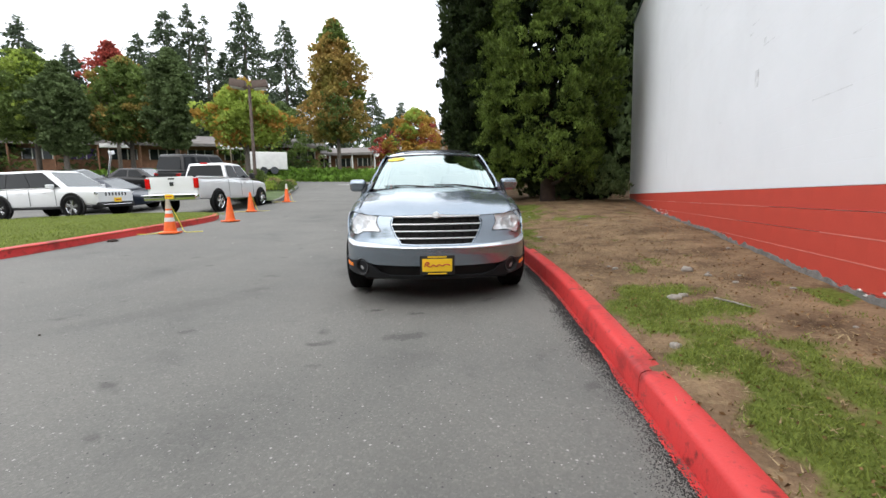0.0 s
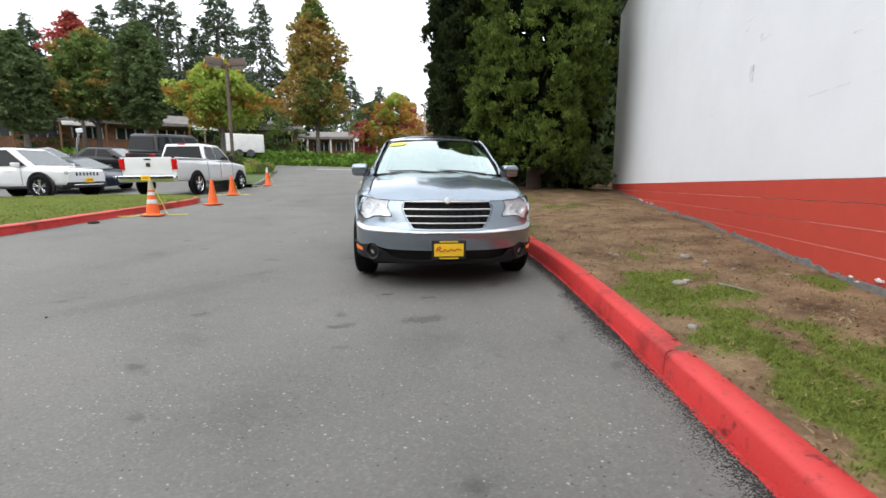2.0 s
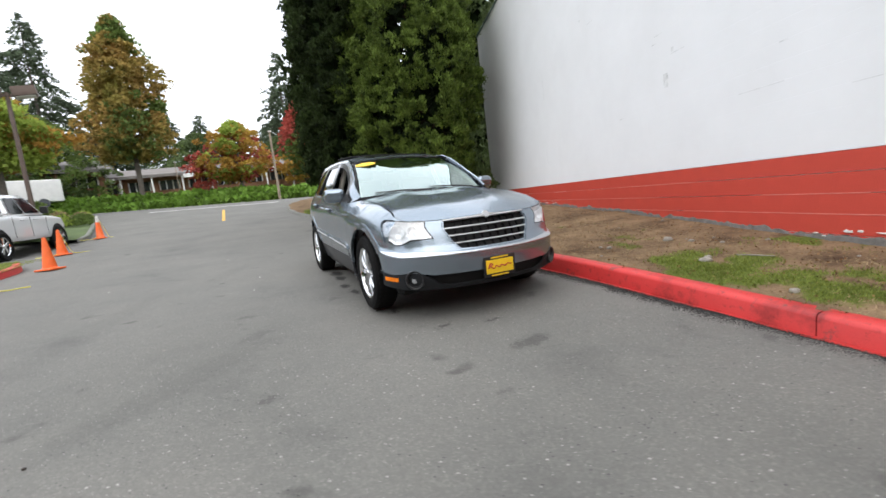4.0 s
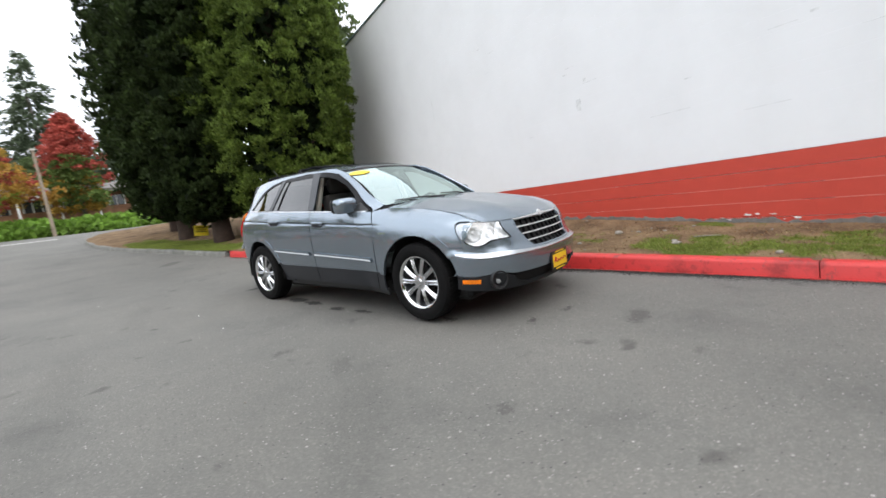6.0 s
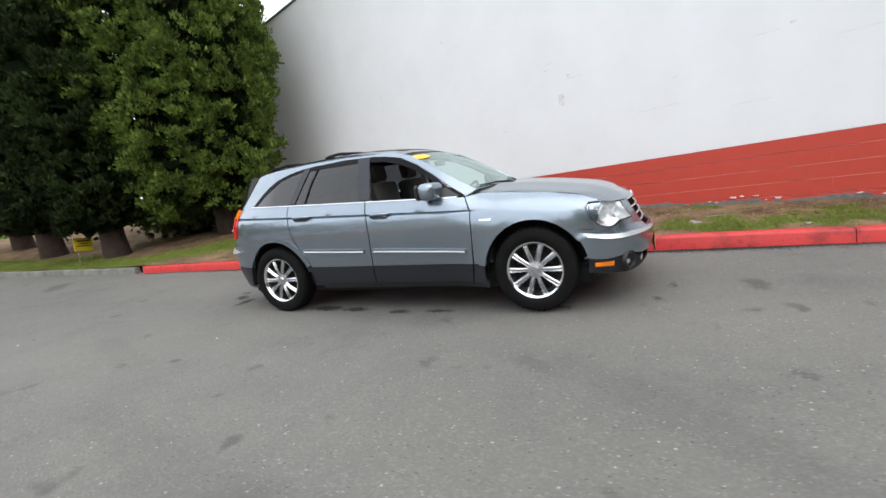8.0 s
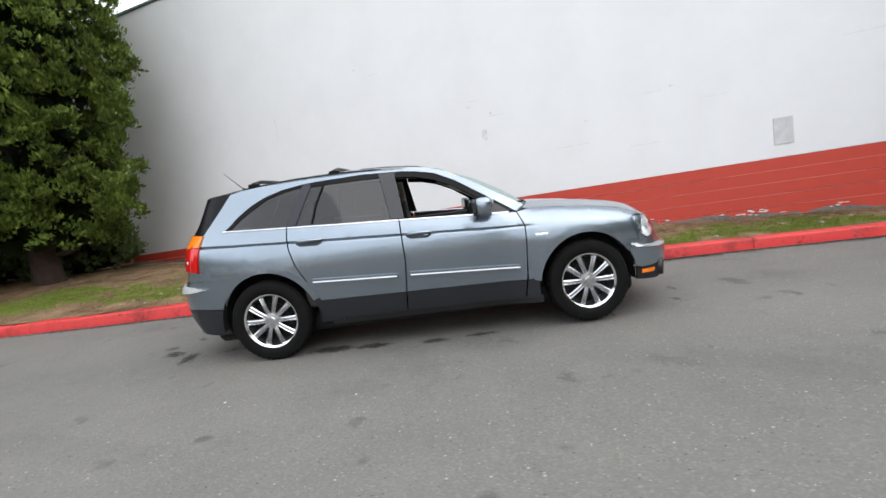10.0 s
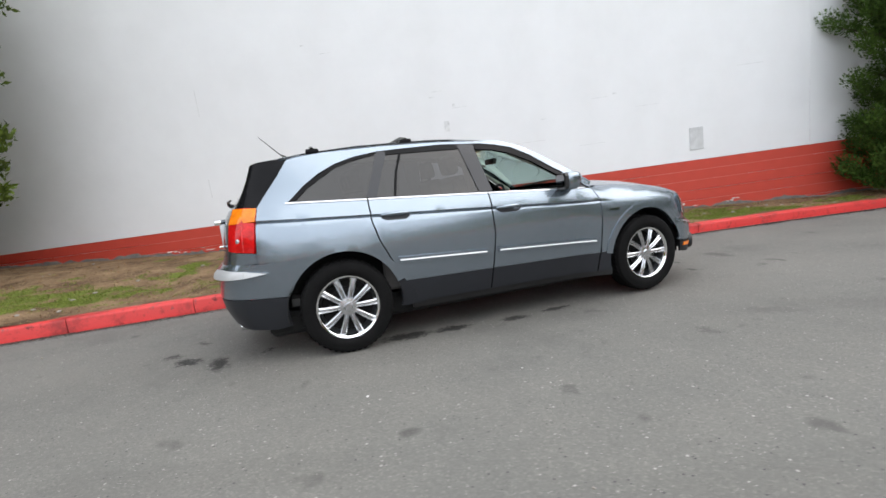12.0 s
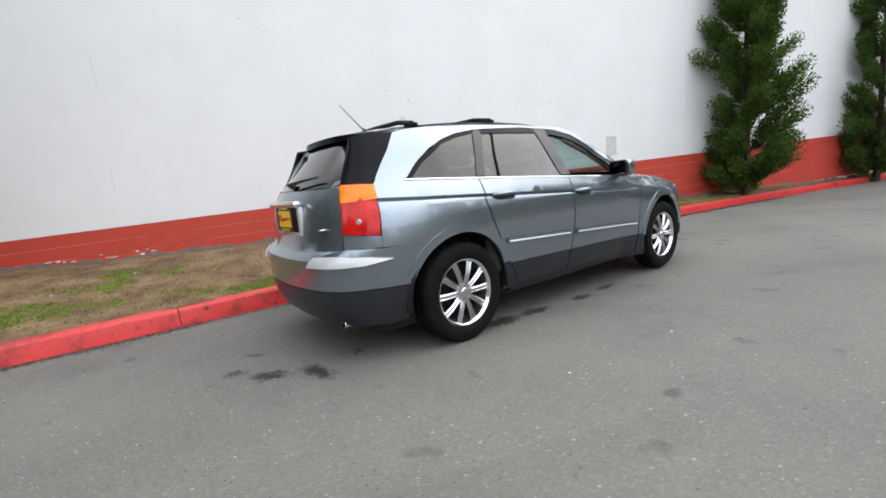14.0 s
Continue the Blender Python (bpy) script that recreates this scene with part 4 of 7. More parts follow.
    bumper = shut(nose_in + lamp_in + [(s_x(p[0]), p[1]) for p in arc(1.477, 0.36, AR, 45.5, 12, 5)] + low_edge, car, "front_bumper", PAINT, side, by="s", step=(0.05, 0.012))
    hi = lambda u: float(np.interp(u, [0, 0.3, 0.5, 0.7, 0.95, 1.15], [0.012, 0.014, 0.024, 0.034, 0.03, 0.004]))
    rim = [(u, LEDGE(u) - 0.004) for u in np.linspace(0, 1.13, 14)] + [(u, LEDGE(u) + hi(u)) for u in np.linspace(1.13, 0, 14)]
    part("bumper_trim", flange(patch(rim, lambda u, v: body(u, v, side, 0.004), (0.06, 0.008)), 0.01), SOFTCHROME, bumper, "bright bumper ledge strip")
    skirt = [(s_x(p[0]), p[1]) for p in arc(1.477, 0.36, AR, 10, -6, 3)] + [(s_x(2.05), 0.295), (0.75, 0.265), (0.0, 0.25), (0.0, 0.285), (0.45, 0.29), (0.56, 0.32), (0.61, 0.368), (0.70, 0.406), (0.80, 0.426), (0.88, 0.416), (0.975, 0.408), (1.07, 0.415), (1.17, 0.431)]
    shut(skirt, car, "bumper_skirt", SKIRT, side, by="s", label="black bumper skirt")
    shut([(0, 0.27), (0.66, 0.28), (0.68, 0.425), (0.3, 0.425), (0, 0.425)], car, "air_intake", WELL, side, -0.05, depth=0, by="s", label="black lower air intake")
    f = body(0.765, 0.368, side, -0.012)
    m = Matrix.Translation(f) @ pose(0, 0, 0, 0, 0, side * 30 - 90)
    bm = bmesh.new()
    lathe(bm, [(0.0, -0.03), (0.05, -0.026), (0.058, 0.0), (0.066, 0.026), (0.078, 0.03), (0.086, 0.012), (0.088, -0.05)], 24, "Y", m)
    fog = part("fog_lamp", bm, BLACK, car, "round black fog lamp bezel")
    bm = bmesh.new()
    lathe(bm, [(0.0, 0.012), (0.026, 0.008), (0.044, -0.004), (0.05, -0.016)], 16, "Y", m)
    part("lens", bm, FOGGLASS, fog, "clear fog lamp lens")
    # headlamp
    hl = [(1.093, 0.855), (1.060, 0.874), (0.985, 0.874), (0.90, 0.871), (0.80, 0.859), (0.65, 0.848), (0.612, 0.79), (0.562, 0.708), (0.68, 0.706), (0.77, 0.702), (0.83, 0.68), (0.89, 0.668), (0.95, 0.675), (1.01, 0.706), (1.06, 0.756), (1.088, 0.81)]

    def bowl(u, v):
        """The lamp's housing: deepest at its middle, flush along its rim."""
        e = min(math.hypot((u - p[0]) * 0.9, v - p[1]) for p in curve(hl, 3, True))
        return body(u, v, side, -0.004 - 0.055 * min(1.0, e / 0.05))
    head = part("headlamp", outward(patch(hl, bowl, 0.025)), REFLECTOR, car, "bright headlamp reflector", turn=False)
    shut([tuple(p) for p in hl], head, "lens", LENSGLASS, side, 0.003, 0.08, 0, "clear headlamp lens", by="s")
    for c, z, r in ((0.925, 0.772, 0.066), (0.75, 0.772, 0.046)):
        m = Matrix.Translation(body(c, z, side, -0.045)) @ pose(0, 0, 0, 0, 0, side * (26 if c < 0.9 else 32) - 90)
        bm = bmesh.new()
        lathe(bm, [(0.2 * r, -0.03), (0.5 * r, -0.024), (0.85 * r, 0.0), (r, 0.022), (r * 1.05, 0.018)], 24, "Y", m)
        lathe(bm, [(0.0, 0.012), (0.14 * r, 0.008), (0.2 * r, -0.03)], 12, "Y", m)
        part("bulb_bowl", bm, REFLECTOR, head, "chrome reflector bowl")
    rim = curve([(p[0], p[1]) for p in hl], 3, True)
    bm = bmesh.new()
    tube(bm, [body(p[0], p[1], side, -0.002) for p in rim] + [body(rim[0][0], rim[0][1], side, -0.002)], 0.004, 5)
    part("seal", bm, BLACK, head, "black rubber lamp seal")
    shut([(0, 0.56), (1.0, 0.6), (1.12, 0.62), (1.12, 0.86), (0.95, 0.868), (0.8, 0.845), (0.4, 0.84), (0, 0.84)], car, "nose_panel", WELL, side, -0.075, 0.07, 0, by="s")
    # grille half: black cells behind thin bright bars
    gx = lambda z: 0.343 + 0.14 * (z - 0.585) / 0.26
    shut([(0, 0.578), (0.34, 0.582), (0.487, 0.852), (0, 0.866)], car, "grille_backing", WELL, side, -0.05, 0.08, 0, "black grille backing", by="s")
    for z in (0.648, 0.712, 0.776):
        shut([(0, z - 0.006), (gx(z) + 0.004, z - 0.006), (gx(z) + 0.006, z + 0.004), (0, z + 0.004)], car, "grille_bar", SILVER, side, -0.004, 0.08, 0.014, "bright grille bar", by="s")
    for s in (0.0, 0.085, 0.17, 0.255, 0.34):
        shut([(s - 0.004 if s else 0, 0.59 if s < 0.3 else 0.62), (s + 0.004, 0.59 if s < 0.3 else 0.62), (s + 0.004, 0.84), (s - 0.004 if s else 0, 0.84)], car, "grille_rib", SATIN, side, -0.022, 0.08, 0.02, by="s")
    shut([(0, 0.842), (0.3, 0.84), (0.478, 0.841), (0.486, 0.848), (0.3, 0.852), (0.12, 0.857), (0, 0.866)], car, "grille_header", SILVER, side, 0.003, 0.06, 0.03, "chrome grille header", by="s")
    shut([(0.484, 0.842), (0.451, 0.765), (0.396, 0.66), (0.341, 0.588), (0.2, 0.584), (0.0, 0.584), (0.0, 0.594), (0.2, 0.594), (0.335, 0.600), (0.386, 0.665), (0.441, 0.77), (0.47, 0.842)], car, "grille_frame", PAINT, side, -0.004, 0.06, 0.03, by="s")
    # rear: bumper, lamps, pillar
    rb = [(s_x(p[0]), p[1]) for p in arc(-1.477, 0.36, AR, 154, 107, 6)]
    send = HS[-1]
    shut(rb + [(s_x(-2.08), 0.784), (s_x(-2.3), 0.79), (send - 0.72, 0.795), (send, 0.795), (send, 0.522), (s_x(-2.2), 0.522), (s_x(-1.9), 0.512)], car, "rear_bumper", PAINT, side, by="s")
    shut([(s_x(-1.9), 0.506), (s_x(-2.2), 0.515), (send, 0.515), (send, 0.31), (send - 0.5, 0.285), (s_x(-2.3), 0.265), (s_x(-2.05), 0.25)] + [(s_x(p[0]), p[1]) for p in arc(-1.477, 0.36, AR, 192, 160, 4)], car, "rear_skirt", CLAD, side, by="s", label="dark grey rear skirt")
    ledge([(s_x(-2.03), 0.712), (s_x(-2.2), 0.69), (s_x(-2.3), 0.684), (send - 0.50, 0.684), (send - 0.54, 0.75), (s_x(-2.38), 0.756), (s_x(-2.2), 0.74)], car, "bumper_corner_trim", side, lambda u: 0.69, 0.07, 0.03, 0.004, "bright chrome bumper corner", SILVER)
    a, b = s_x(-2.065), s_x(-2.065) + 0.36
    tl = shut([(a + 0.055, 0.87), (a + 0.012, 1.195), (a + 0.15, 1.205), (b - 0.05, 1.205), (b - 0.02, 0.895), (a + 0.15, 0.88)], car, "tail_lamp", TAILRED, side, 0.012, 0.06, 0.03, "red tail lamp", by="s")
    shut([(a + 0.024, 1.10), (a + 0.010, 1.196), (b - 0.055, 1.206), (b - 0.042, 1.09)], tl, "turn_signal", AMBER, side, 0.017, 0.06, 0.012, "amber turn signal", by="s")
    bm = bmesh.new()
    lathe(bm, [(0.0, 0.004), (0.014, 0.003), (0.02, -0.008)], 14, "Y", Matrix.Translation(body(a + 0.2, 0.965, side, 0.014)) @ pose(0, 0, 0, 0, 0, 90 + side * -40))
    part("reversing_lamp", bm, FOGGLASS, tl, "pale reversing lamp")
    c0 = s_x(-2.08)
    shut([(c0, 1.2), (s_x(-2.034), 1.25), (s_x(-1.89), 1.42), (s_x(-1.806), 1.537), (s_x(-1.95), 1.548), (a + 0.30, 1.52), (a + 0.32, 1.205)], car, "rear_pillar", SATIN, side, -0.001, label="gloss black rear pillar", by="s")
    shut([(a + 0.315, 1.195), (a + 0.30, 1.515), (send, 1.525), (send, 1.195)], car, "rear_window", TINT, side, -0.006, depth=0, label="dark tinted rear window", by="s")
    shut([(a + 0.35, 0.785), (a + 0.35, 0.92), (a + 0.318, 1.19), (send, 1.19), (send, 0.775), (send - 0.3, 0.775)], car, "tailgate", PAINT, side, 0.0, by="s")
    shut([(s_x(-2.112), 0.79), (s_x(-2.108), 0.864), (a + 0.15, 0.874), (a + 0.342, 0.889), (a + 0.342, 0.79)], car, "corner_panel", PAINT, side, by="s")
    # roof rails
    bm = bmesh.new()
    tube(bm, [(-0.1, side * 0.6, 1.57), (-0.4, side * 0.605, 1.594), (-0.7, side * 0.605, 1.604), (-1.2, side * 0.6, 1.6), (-1.6, side * 0.585, 1.578), (-1.85, side * 0.57, 1.553)], [0.008, 0.014, 0.015, 0.015, 0.014, 0.008], 8)
    rail = part("roof_rail", bm, SATIN, car, "black roof rail")
    for x, z in ((-0.77, 1.6), (-1.57, 1.575)):
        part("foot", boxed((x - 0.055, side * 0.58 - 0.025, z), (x + 0.055, side * 0.58 + 0.025, z + 0.045), 0.018, 2), SATIN, rail)

for x, z in ((-0.77, 1.655), (-1.57, 1.63)):
    bm = bmesh.new()
    tube(bm, [(x, -0.6, z - 0.02), (x, -0.4, z + 0.012), (x, 0, z + 0.02), (x, 0.4, z + 0.012), (x, 0.6, z - 0.02)], 0.018, 8)
    part("cross_bar", bm, SATIN, car, "black roof cross bar")

# bonnet
BE = [(0.0, 0.868), (0.1, 0.862), (0.25, 0.856), (0.48, 0.853), (0.6, 0.854), (0.7, 0.857), (0.8, 0.864), (0.865, 0.877), (0.91, 0.891), (0.96, 0.905)]
EDGE = [body(p[0], p[1], 1) for p in curve(BE, 3)]
EDX, EDY, EDZ = ([p[k] for p in EDGE] for k in range(3))


def bonnet_at(u, v):
    e = abs(v)
    if e > EDY[-1]:
        return Vector((u, v, hood_z(u, v) + 0.003))
    xe, ze = float(np.interp(e, EDY, EDX)), float(np.interp(e, EDY, EDZ))
    w = max(0.0, 1 - max(0.0, xe - u) / 0.30) ** 2.2
    return Vector((u, v, hood_z(u, v) + 0.004 + (ze - hood_z(xe, e) - 0.004) * w))


outline = [(p[0] + 0.002, p[1]) for p in EDGE] + [(1.95, 0.768), (1.8, 0.767), (1.6, 0.766), (1.0, 0.766), (0.98, 0.74), (1.06, 0.5), (1.12, 0.2), (1.13, 0)]
outline += [(p[0], -p[1]) for p in outline[::-1] if p[1] > 1e-6]
bonnet = part("bonnet", flange(patch(outline, bonnet_at, 0.045), 0.012), PAINT, car)
bm = bmesh.new()
lathe(bm, [(0.0, 0.008), (0.03, 0.006), (0.036, -0.01)], 20, "Y", pose(2.295, 0, 0.856, 0, 0, -90) @ pose(0, 0, 0, 20))
part("emblem", bm, SILVER, bonnet, "round chrome emblem")
part("emblem_wings", boxed((2.27, -0.085, 0.852), (2.296, 0.085, 0.861), 0.004, 2), SILVER, bonnet, "chrome winged emblem")


# windscreen and roof
def screen(u, v):
    """u across, v from the cowl to the roof."""
    w = 0.815 + (0.63 - 0.815) * v
    y = u * w
    x0, z0 = 1.12 - 0.20 * u * u, 1.095 - 0.025 * u * u
    x1, z1 = 0.25 - 0.10 * u * u, 1.553 - 0.035 * u * u
    return Vector((x0 + (x1 - x0) * v + 0.035 * math.sin(math.pi * v), y, z0 + (z1 - z0) * v + 0.03 * math.sin(math.pi * v)))


part("windscreen", outward(patch([(-0.97, 0.02), (0.97, 0.02), (0.97, 0.99), (-0.97, 0.99)], screen, 0.12)), CLEAR, car, "clear curved windscreen", turn=False)
for a, b, c, d in ((-1.0, -0.965, 0.0, 1.0), (0.965, 1.0, 0.0, 1.0), (-1, 1, -0.03, 0.035), (-1, 1, 0.96, 1.01)):
    part("screen_border", patch([(a, c), (b, c), (b, d), (a, d)], lambda u, v: screen(u, v) + Vector((0.002, 0, 0.003)), 0.12), SATIN, car, "black windscreen border")
sticker = patch([(-0.78 + 0.19 * math.cos(t) * 1.0, 0.86 + 0.06 * math.sin(t)) for t in np.linspace(0, 6.28, 20, endpoint=False)], lambda u, v: screen(u, v) + Vector((0.004, 0, 0.006)), 0.1)
part("sticker", sticker, CREAM, car, "yellow oval price sticker")
sticker = patch([(0.84, 0.62), (0.92, 0.62), (0.92, 0.68), (0.84, 0.68)], lambda u, v: screen(u, v) + Vector((-0.004, 0, -0.004)), 0.1)
part("sticker", sticker, LENS, car, "small pale windscreen sticker")
RXX, RZZ = [0.36, 0.25, 0.0, -0.3, -0.7, -1.2, -1.7, -2.05, -2.25], [1.53, 1.553, 1.61, 1.640, 1.655, 1.65, 1.615, 1.568, 1.535]


def roof(x, y):
    e = abs(y) / 0.65
    return Vector((x, y, float(np.interp(-x, [-v for v in RXX], RZZ)) - 0.055 * e ** 3))


ro = [(0.245, 0), (0.23, 0.3), (0.16, 0.58), (0.1, 0.615), (-0.3, 0.645), (-1.0, 0.65), (-1.7, 0.62), (-1.86, 0.58), (-1.88, 0.3), (-1.88, 0)]
ro += [(p[0], -p[1]) for p in ro[::-1] if p[1] > 0]
part("roof", flange(patch(ro, roof, 0.1), 0.015), PAINT, car)
for x0, x1 in ((0.08, -0.55),):
    part("sunroof", flange(patch([(x0, -0.42), (x0, 0.42), (x1, 0.42), (x1, -0.42)], lambda u, v: roof(u, v) + Vector((0, 0, 0.004)), 0.15), 0.01), SATIN, car, "dark glass sunroof")
sp_o = [(-1.84, 0.56), (-1.84, -0.56), (-1.93, -0.555), (-2.0, -0.49), (-2.06, -0.3), (-2.08, 0), (-2.06, 0.3), (-2.0, 0.49), (-1.93, 0.555)]
spoiler = patch(sp_o, lambda u, v: Vector((u, v, 1.587 - 0.16 * max(0, -1.86 - u) ** 1.2 - 0.045 * (abs(v) / 0.65) ** 3)), 0.1)
part("spoiler", flange(spoiler, 0.04, Vector((-2, 0, 1.2))), SATIN, car, "black roof spoiler")
part("spoiler_underside", patch(sp_o, lambda u, v: Vector((u * 0.995, v * 0.98, 1.545 - 0.15 * (-1.9 - u) - 0.045 * (abs(v) / 0.65) ** 3)), 0.2), BLACK, car)
bm = bmesh.new()
tube(bm, [(-1.78, -0.28, 1.59), (-1.83, -0.28, 1.62), (-1.99, -0.28, 1.78)], [0.016, 0.005, 0.0025], 7)
part("aerial", bm, BLACK, car, "thin black roof aerial")

# tailgate fittings
RX0 = -2.405
part("plate_surround", boxed((RX0 - 0.004, -0.29, 0.875), (RX0 + 0.03, 0.29, 1.085), 0.012, 2), SILVER, car, "bright number plate surround")
part("plate_recess", boxed((RX0 - 0.01, -0.245, 0.9), (RX0 + 0.02, 0.245, 1.075), 0.006), SATIN, car, "dark number plate recess")
part("gate_handle", boxed((RX0 - 0.04, -0.30, 1.08), (RX0 + 0.02, 0.30, 1.125), 0.016, 2), CHROME, car, "chrome tailgate handle strip")


def dealer_plate(parent, m):
    """A yellow plate in a black frame; the maker's mark is a plain red scrawl."""
    fr = part("plate_frame", boxed((-0.008, -0.165, -0.09), (0.004, 0.165, 0.09), 0.006, 2, m), BLACK, parent, "black plate frame")
    part("plate", boxed((0.003, -0.142, -0.06), (0.0075, 0.142, 0.06), 0.002, 1, m), PLATE, fr, "yellow dealer plate")
    bm = bmesh.new()
    pts = [(0.009, -0.12, -0.012), (0.009, -0.10, 0.028), (0.009, -0.075, 0.018), (0.009, -0.10, 0.004), (0.009, -0.06, -0.016), (0.009, -0.04, 0.006), (0.009, -0.01, -0.012), (0.009, 0.02, 0.008), (0.009, 0.05, -0.008), (0.009, 0.08, 0.01), (0.009, 0.12, 0.0)]
    tube(bm, [m @ Vector(p) for p in curve(pts, 4)], 0.0055, 6)
    part("scrawl", bm, PLATERED, fr, "red scrawled mark")
    part("bar", boxed((0.003, -0.09, -0.084), (0.0065, 0.09, -0.072), 0, 1, m), PLATE, fr, "yellow bar")
    part("bar", boxed((0.003, -0.09, 0.072), (0.0065, 0.09, 0.084), 0, 1, m), PLATE, fr, "yellow bar")


dealer_plate(car, pose(2.462, 0.0, 0.405))
dealer_plate(car, pose(RX0 - 0.016, 0, 0.995, 0, 0, 180))
bm = bmesh.new()
tube(bm, [(-2.31, 0.0, 1.22), (-2.35, 0.02, 1.24), (-2.32, -0.2, 1.26), (-2.27, -0.40, 1.275)], [0.028, 0.016, 0.011, 0.006], 8)
part("wiper", bm, BLACK, car, "black rear wiper")
for y0, y1 in ((-0.62, 0.0), (0.0, 0.6)):
    bm = bmesh.new()
    tube(bm, [screen(y1 / 0.8, 0.01) + Vector((0.01, 0, 0.012)), screen((y0 + y1) / 1.6, 0.05) + Vector((0.01, 0, 0.014)), screen(y0 / 0.8, 0.075) + Vector((0.008, 0, 0.01))], [0.012, 0.009, 0.006], 6)
    part("wiper", bm, BLACK, car, "black windscreen wiper")
part("cowl", patch([(-0.78, 0), (0.78, 0), (0.78, 0.1), (-0.78, 0.1)], lambda u, v: Vector((1.17 - 0.2 * (u / 0.79) ** 2 - v, u, 1.078 - 0.02 * (u / 0.79) ** 2)), 0.1), BLACK, car, "black cowl panel")
bm = bmesh.new()
lathe(bm, [(0.0, -0.1), (0.022, -0.1), (0.03, 0.06), (0.034, 0.06), (0.034, -0.12)], 14, "Y", pose(-2.26, -0.62, 0.275, 0, 0, 90))
part("tailpipe", bm, CHROME, car, "chrome exhaust tip")
part("tow_cover", boxed((RX0 + 0.02, -0.60, 0.915), (RX0 + 0.06, -0.54, 0.93), 0.004), CHROME, car, "small chrome badge")

# underbody, wheel wells, cabin
part("underbody", boxed((-2.1, -0.78, 0.17), (1.95, 0.78, 0.36), 0.04), WELL, car)
for side in (-1, 1):
    for cx in (1.477, -1.477):
        bm = bmesh.new()
        rows = [[bm.verts.new((cx + r * math.cos(t), side * y, 0.36 + r * math.sin(t))) for t in np.linspace(-0.12, math.pi + 0.12, 20)] for r, y in ((0.458, 0.88 if cx > 0 else 0.94), (0.472, 0.86), (0.472, 0.62), (0.05, 0.62))]
        for a, b in zip(rows, rows[1:]):
            for i in range(19):
                bm.faces.new((a[i], a[i + 1], b[i + 1], b[i]))
        part("wheel_well", bm, WELL, car, "black wheel arch liner")
part("cabin_floor", boxed((-1.9, -0.8, 0.40), (1.0, 0.8, 0.46)), DASH, car)
part("bulkhead", boxed((0.98, -0.75, 0.4), (1.04, 0.75, 1.06)), DASH, car)
bm = bmesh.new()
box(bm, (0.62, -0.76, 0.72), (1.02, 0.76, 1.04), 0.09, 3)
dash = part("dashboard", bm, DASH, car, "dark padded dashboard")
bm = bmesh.new()
ring = [(0.50 + 0.07 * math.sin(t), 0.38 + 0.185 * math.cos(t), 0.98 + 0.17 * math.sin(t)) for t in np.linspace(0, 2 * math.pi, 25)]
tube(bm, ring, 0.016, 8, False)
tube(bm, [(0.5, 0.2, 0.98), (0.53, 0.38, 0.96), (0.5, 0.56, 0.98)], 0.018, 6)
tube(bm, [(0.52, 0.38, 0.96), (0.75, 0.38, 0.86)], 0.03, 6)
part("steering_wheel", bm, SATIN, car, "black steering wheel")
part("head_lining", patch([(0.15, -0.6), (0.15, 0.6), (-2.0, 0.6), (-2.0, -0.6)], lambda u, v: roof(u, v) - Vector((0, 0, 0.05)), 0.2), LINING, car, "pale head lining")
part("rear_view_mirror", boxed((0.28, -0.12, 1.38), (0.32, 0.12, 1.44), 0.015, 2), BLACK, car, "black interior mirror")


def seat(parent, x, y, w, h=0.66):
    s = part("seat", boxed((x - 0.25, y - w / 2, 0.50), (x + 0.27, y + w / 2, 0.70), 0.06, 3), CABIN, parent, "grey-beige padded seat")
    part("seat_back", boxed((-0.09, -w / 2, 0), (0.07, w / 2, h), 0.06, 3, pose(x - 0.24, y, 0.64, 0, -12, 0)), CABIN, s)
    part("headrest", boxed((-0.06, -0.14, h + 0.02), (0.05, 0.14, h + 0.2), 0.05, 3, pose(x - 0.24, y, 0.64, 0, -12, 0)), CABIN, s)


for y in (-0.38, 0.38):
    seat(car, 0.08, y, 0.5)
    seat(car, -0.85, y, 0.5, 0.6)
for side in (-1, 1):
    part("door_card", boxed((-1.15, side * 0.86 - 0.02, 0.42), (0.85, side * 0.86 + 0.02, 1.06), 0.015), CABIN, car, "grey door lining")
    bm = bmesh.new()
    tube(bm, [(-0.23, side * 0.80, 0.5), (-0.25, side * 0.77, 1.1), (-0.27, side * 0.63, 1.5)], 0.035, 8)
    part("inner_pillar", bm, LINING, car, "pale inner pillar trim")
    bm = bmesh.new()
    tube(bm, [(0.88, side * 0.77, 1.07), (0.5, side * 0.69, 1.30), (0.2, side * 0.6, 1.46)], 0.022, 8)
    part("inner_pillar", bm, LINING, car, "pale inner pillar trim")
part("load_cover", boxed((-2.25, -0.78, 0.98), (-1.2, 0.78, 1.02), 0.01), DASH, car, "dark load cover")


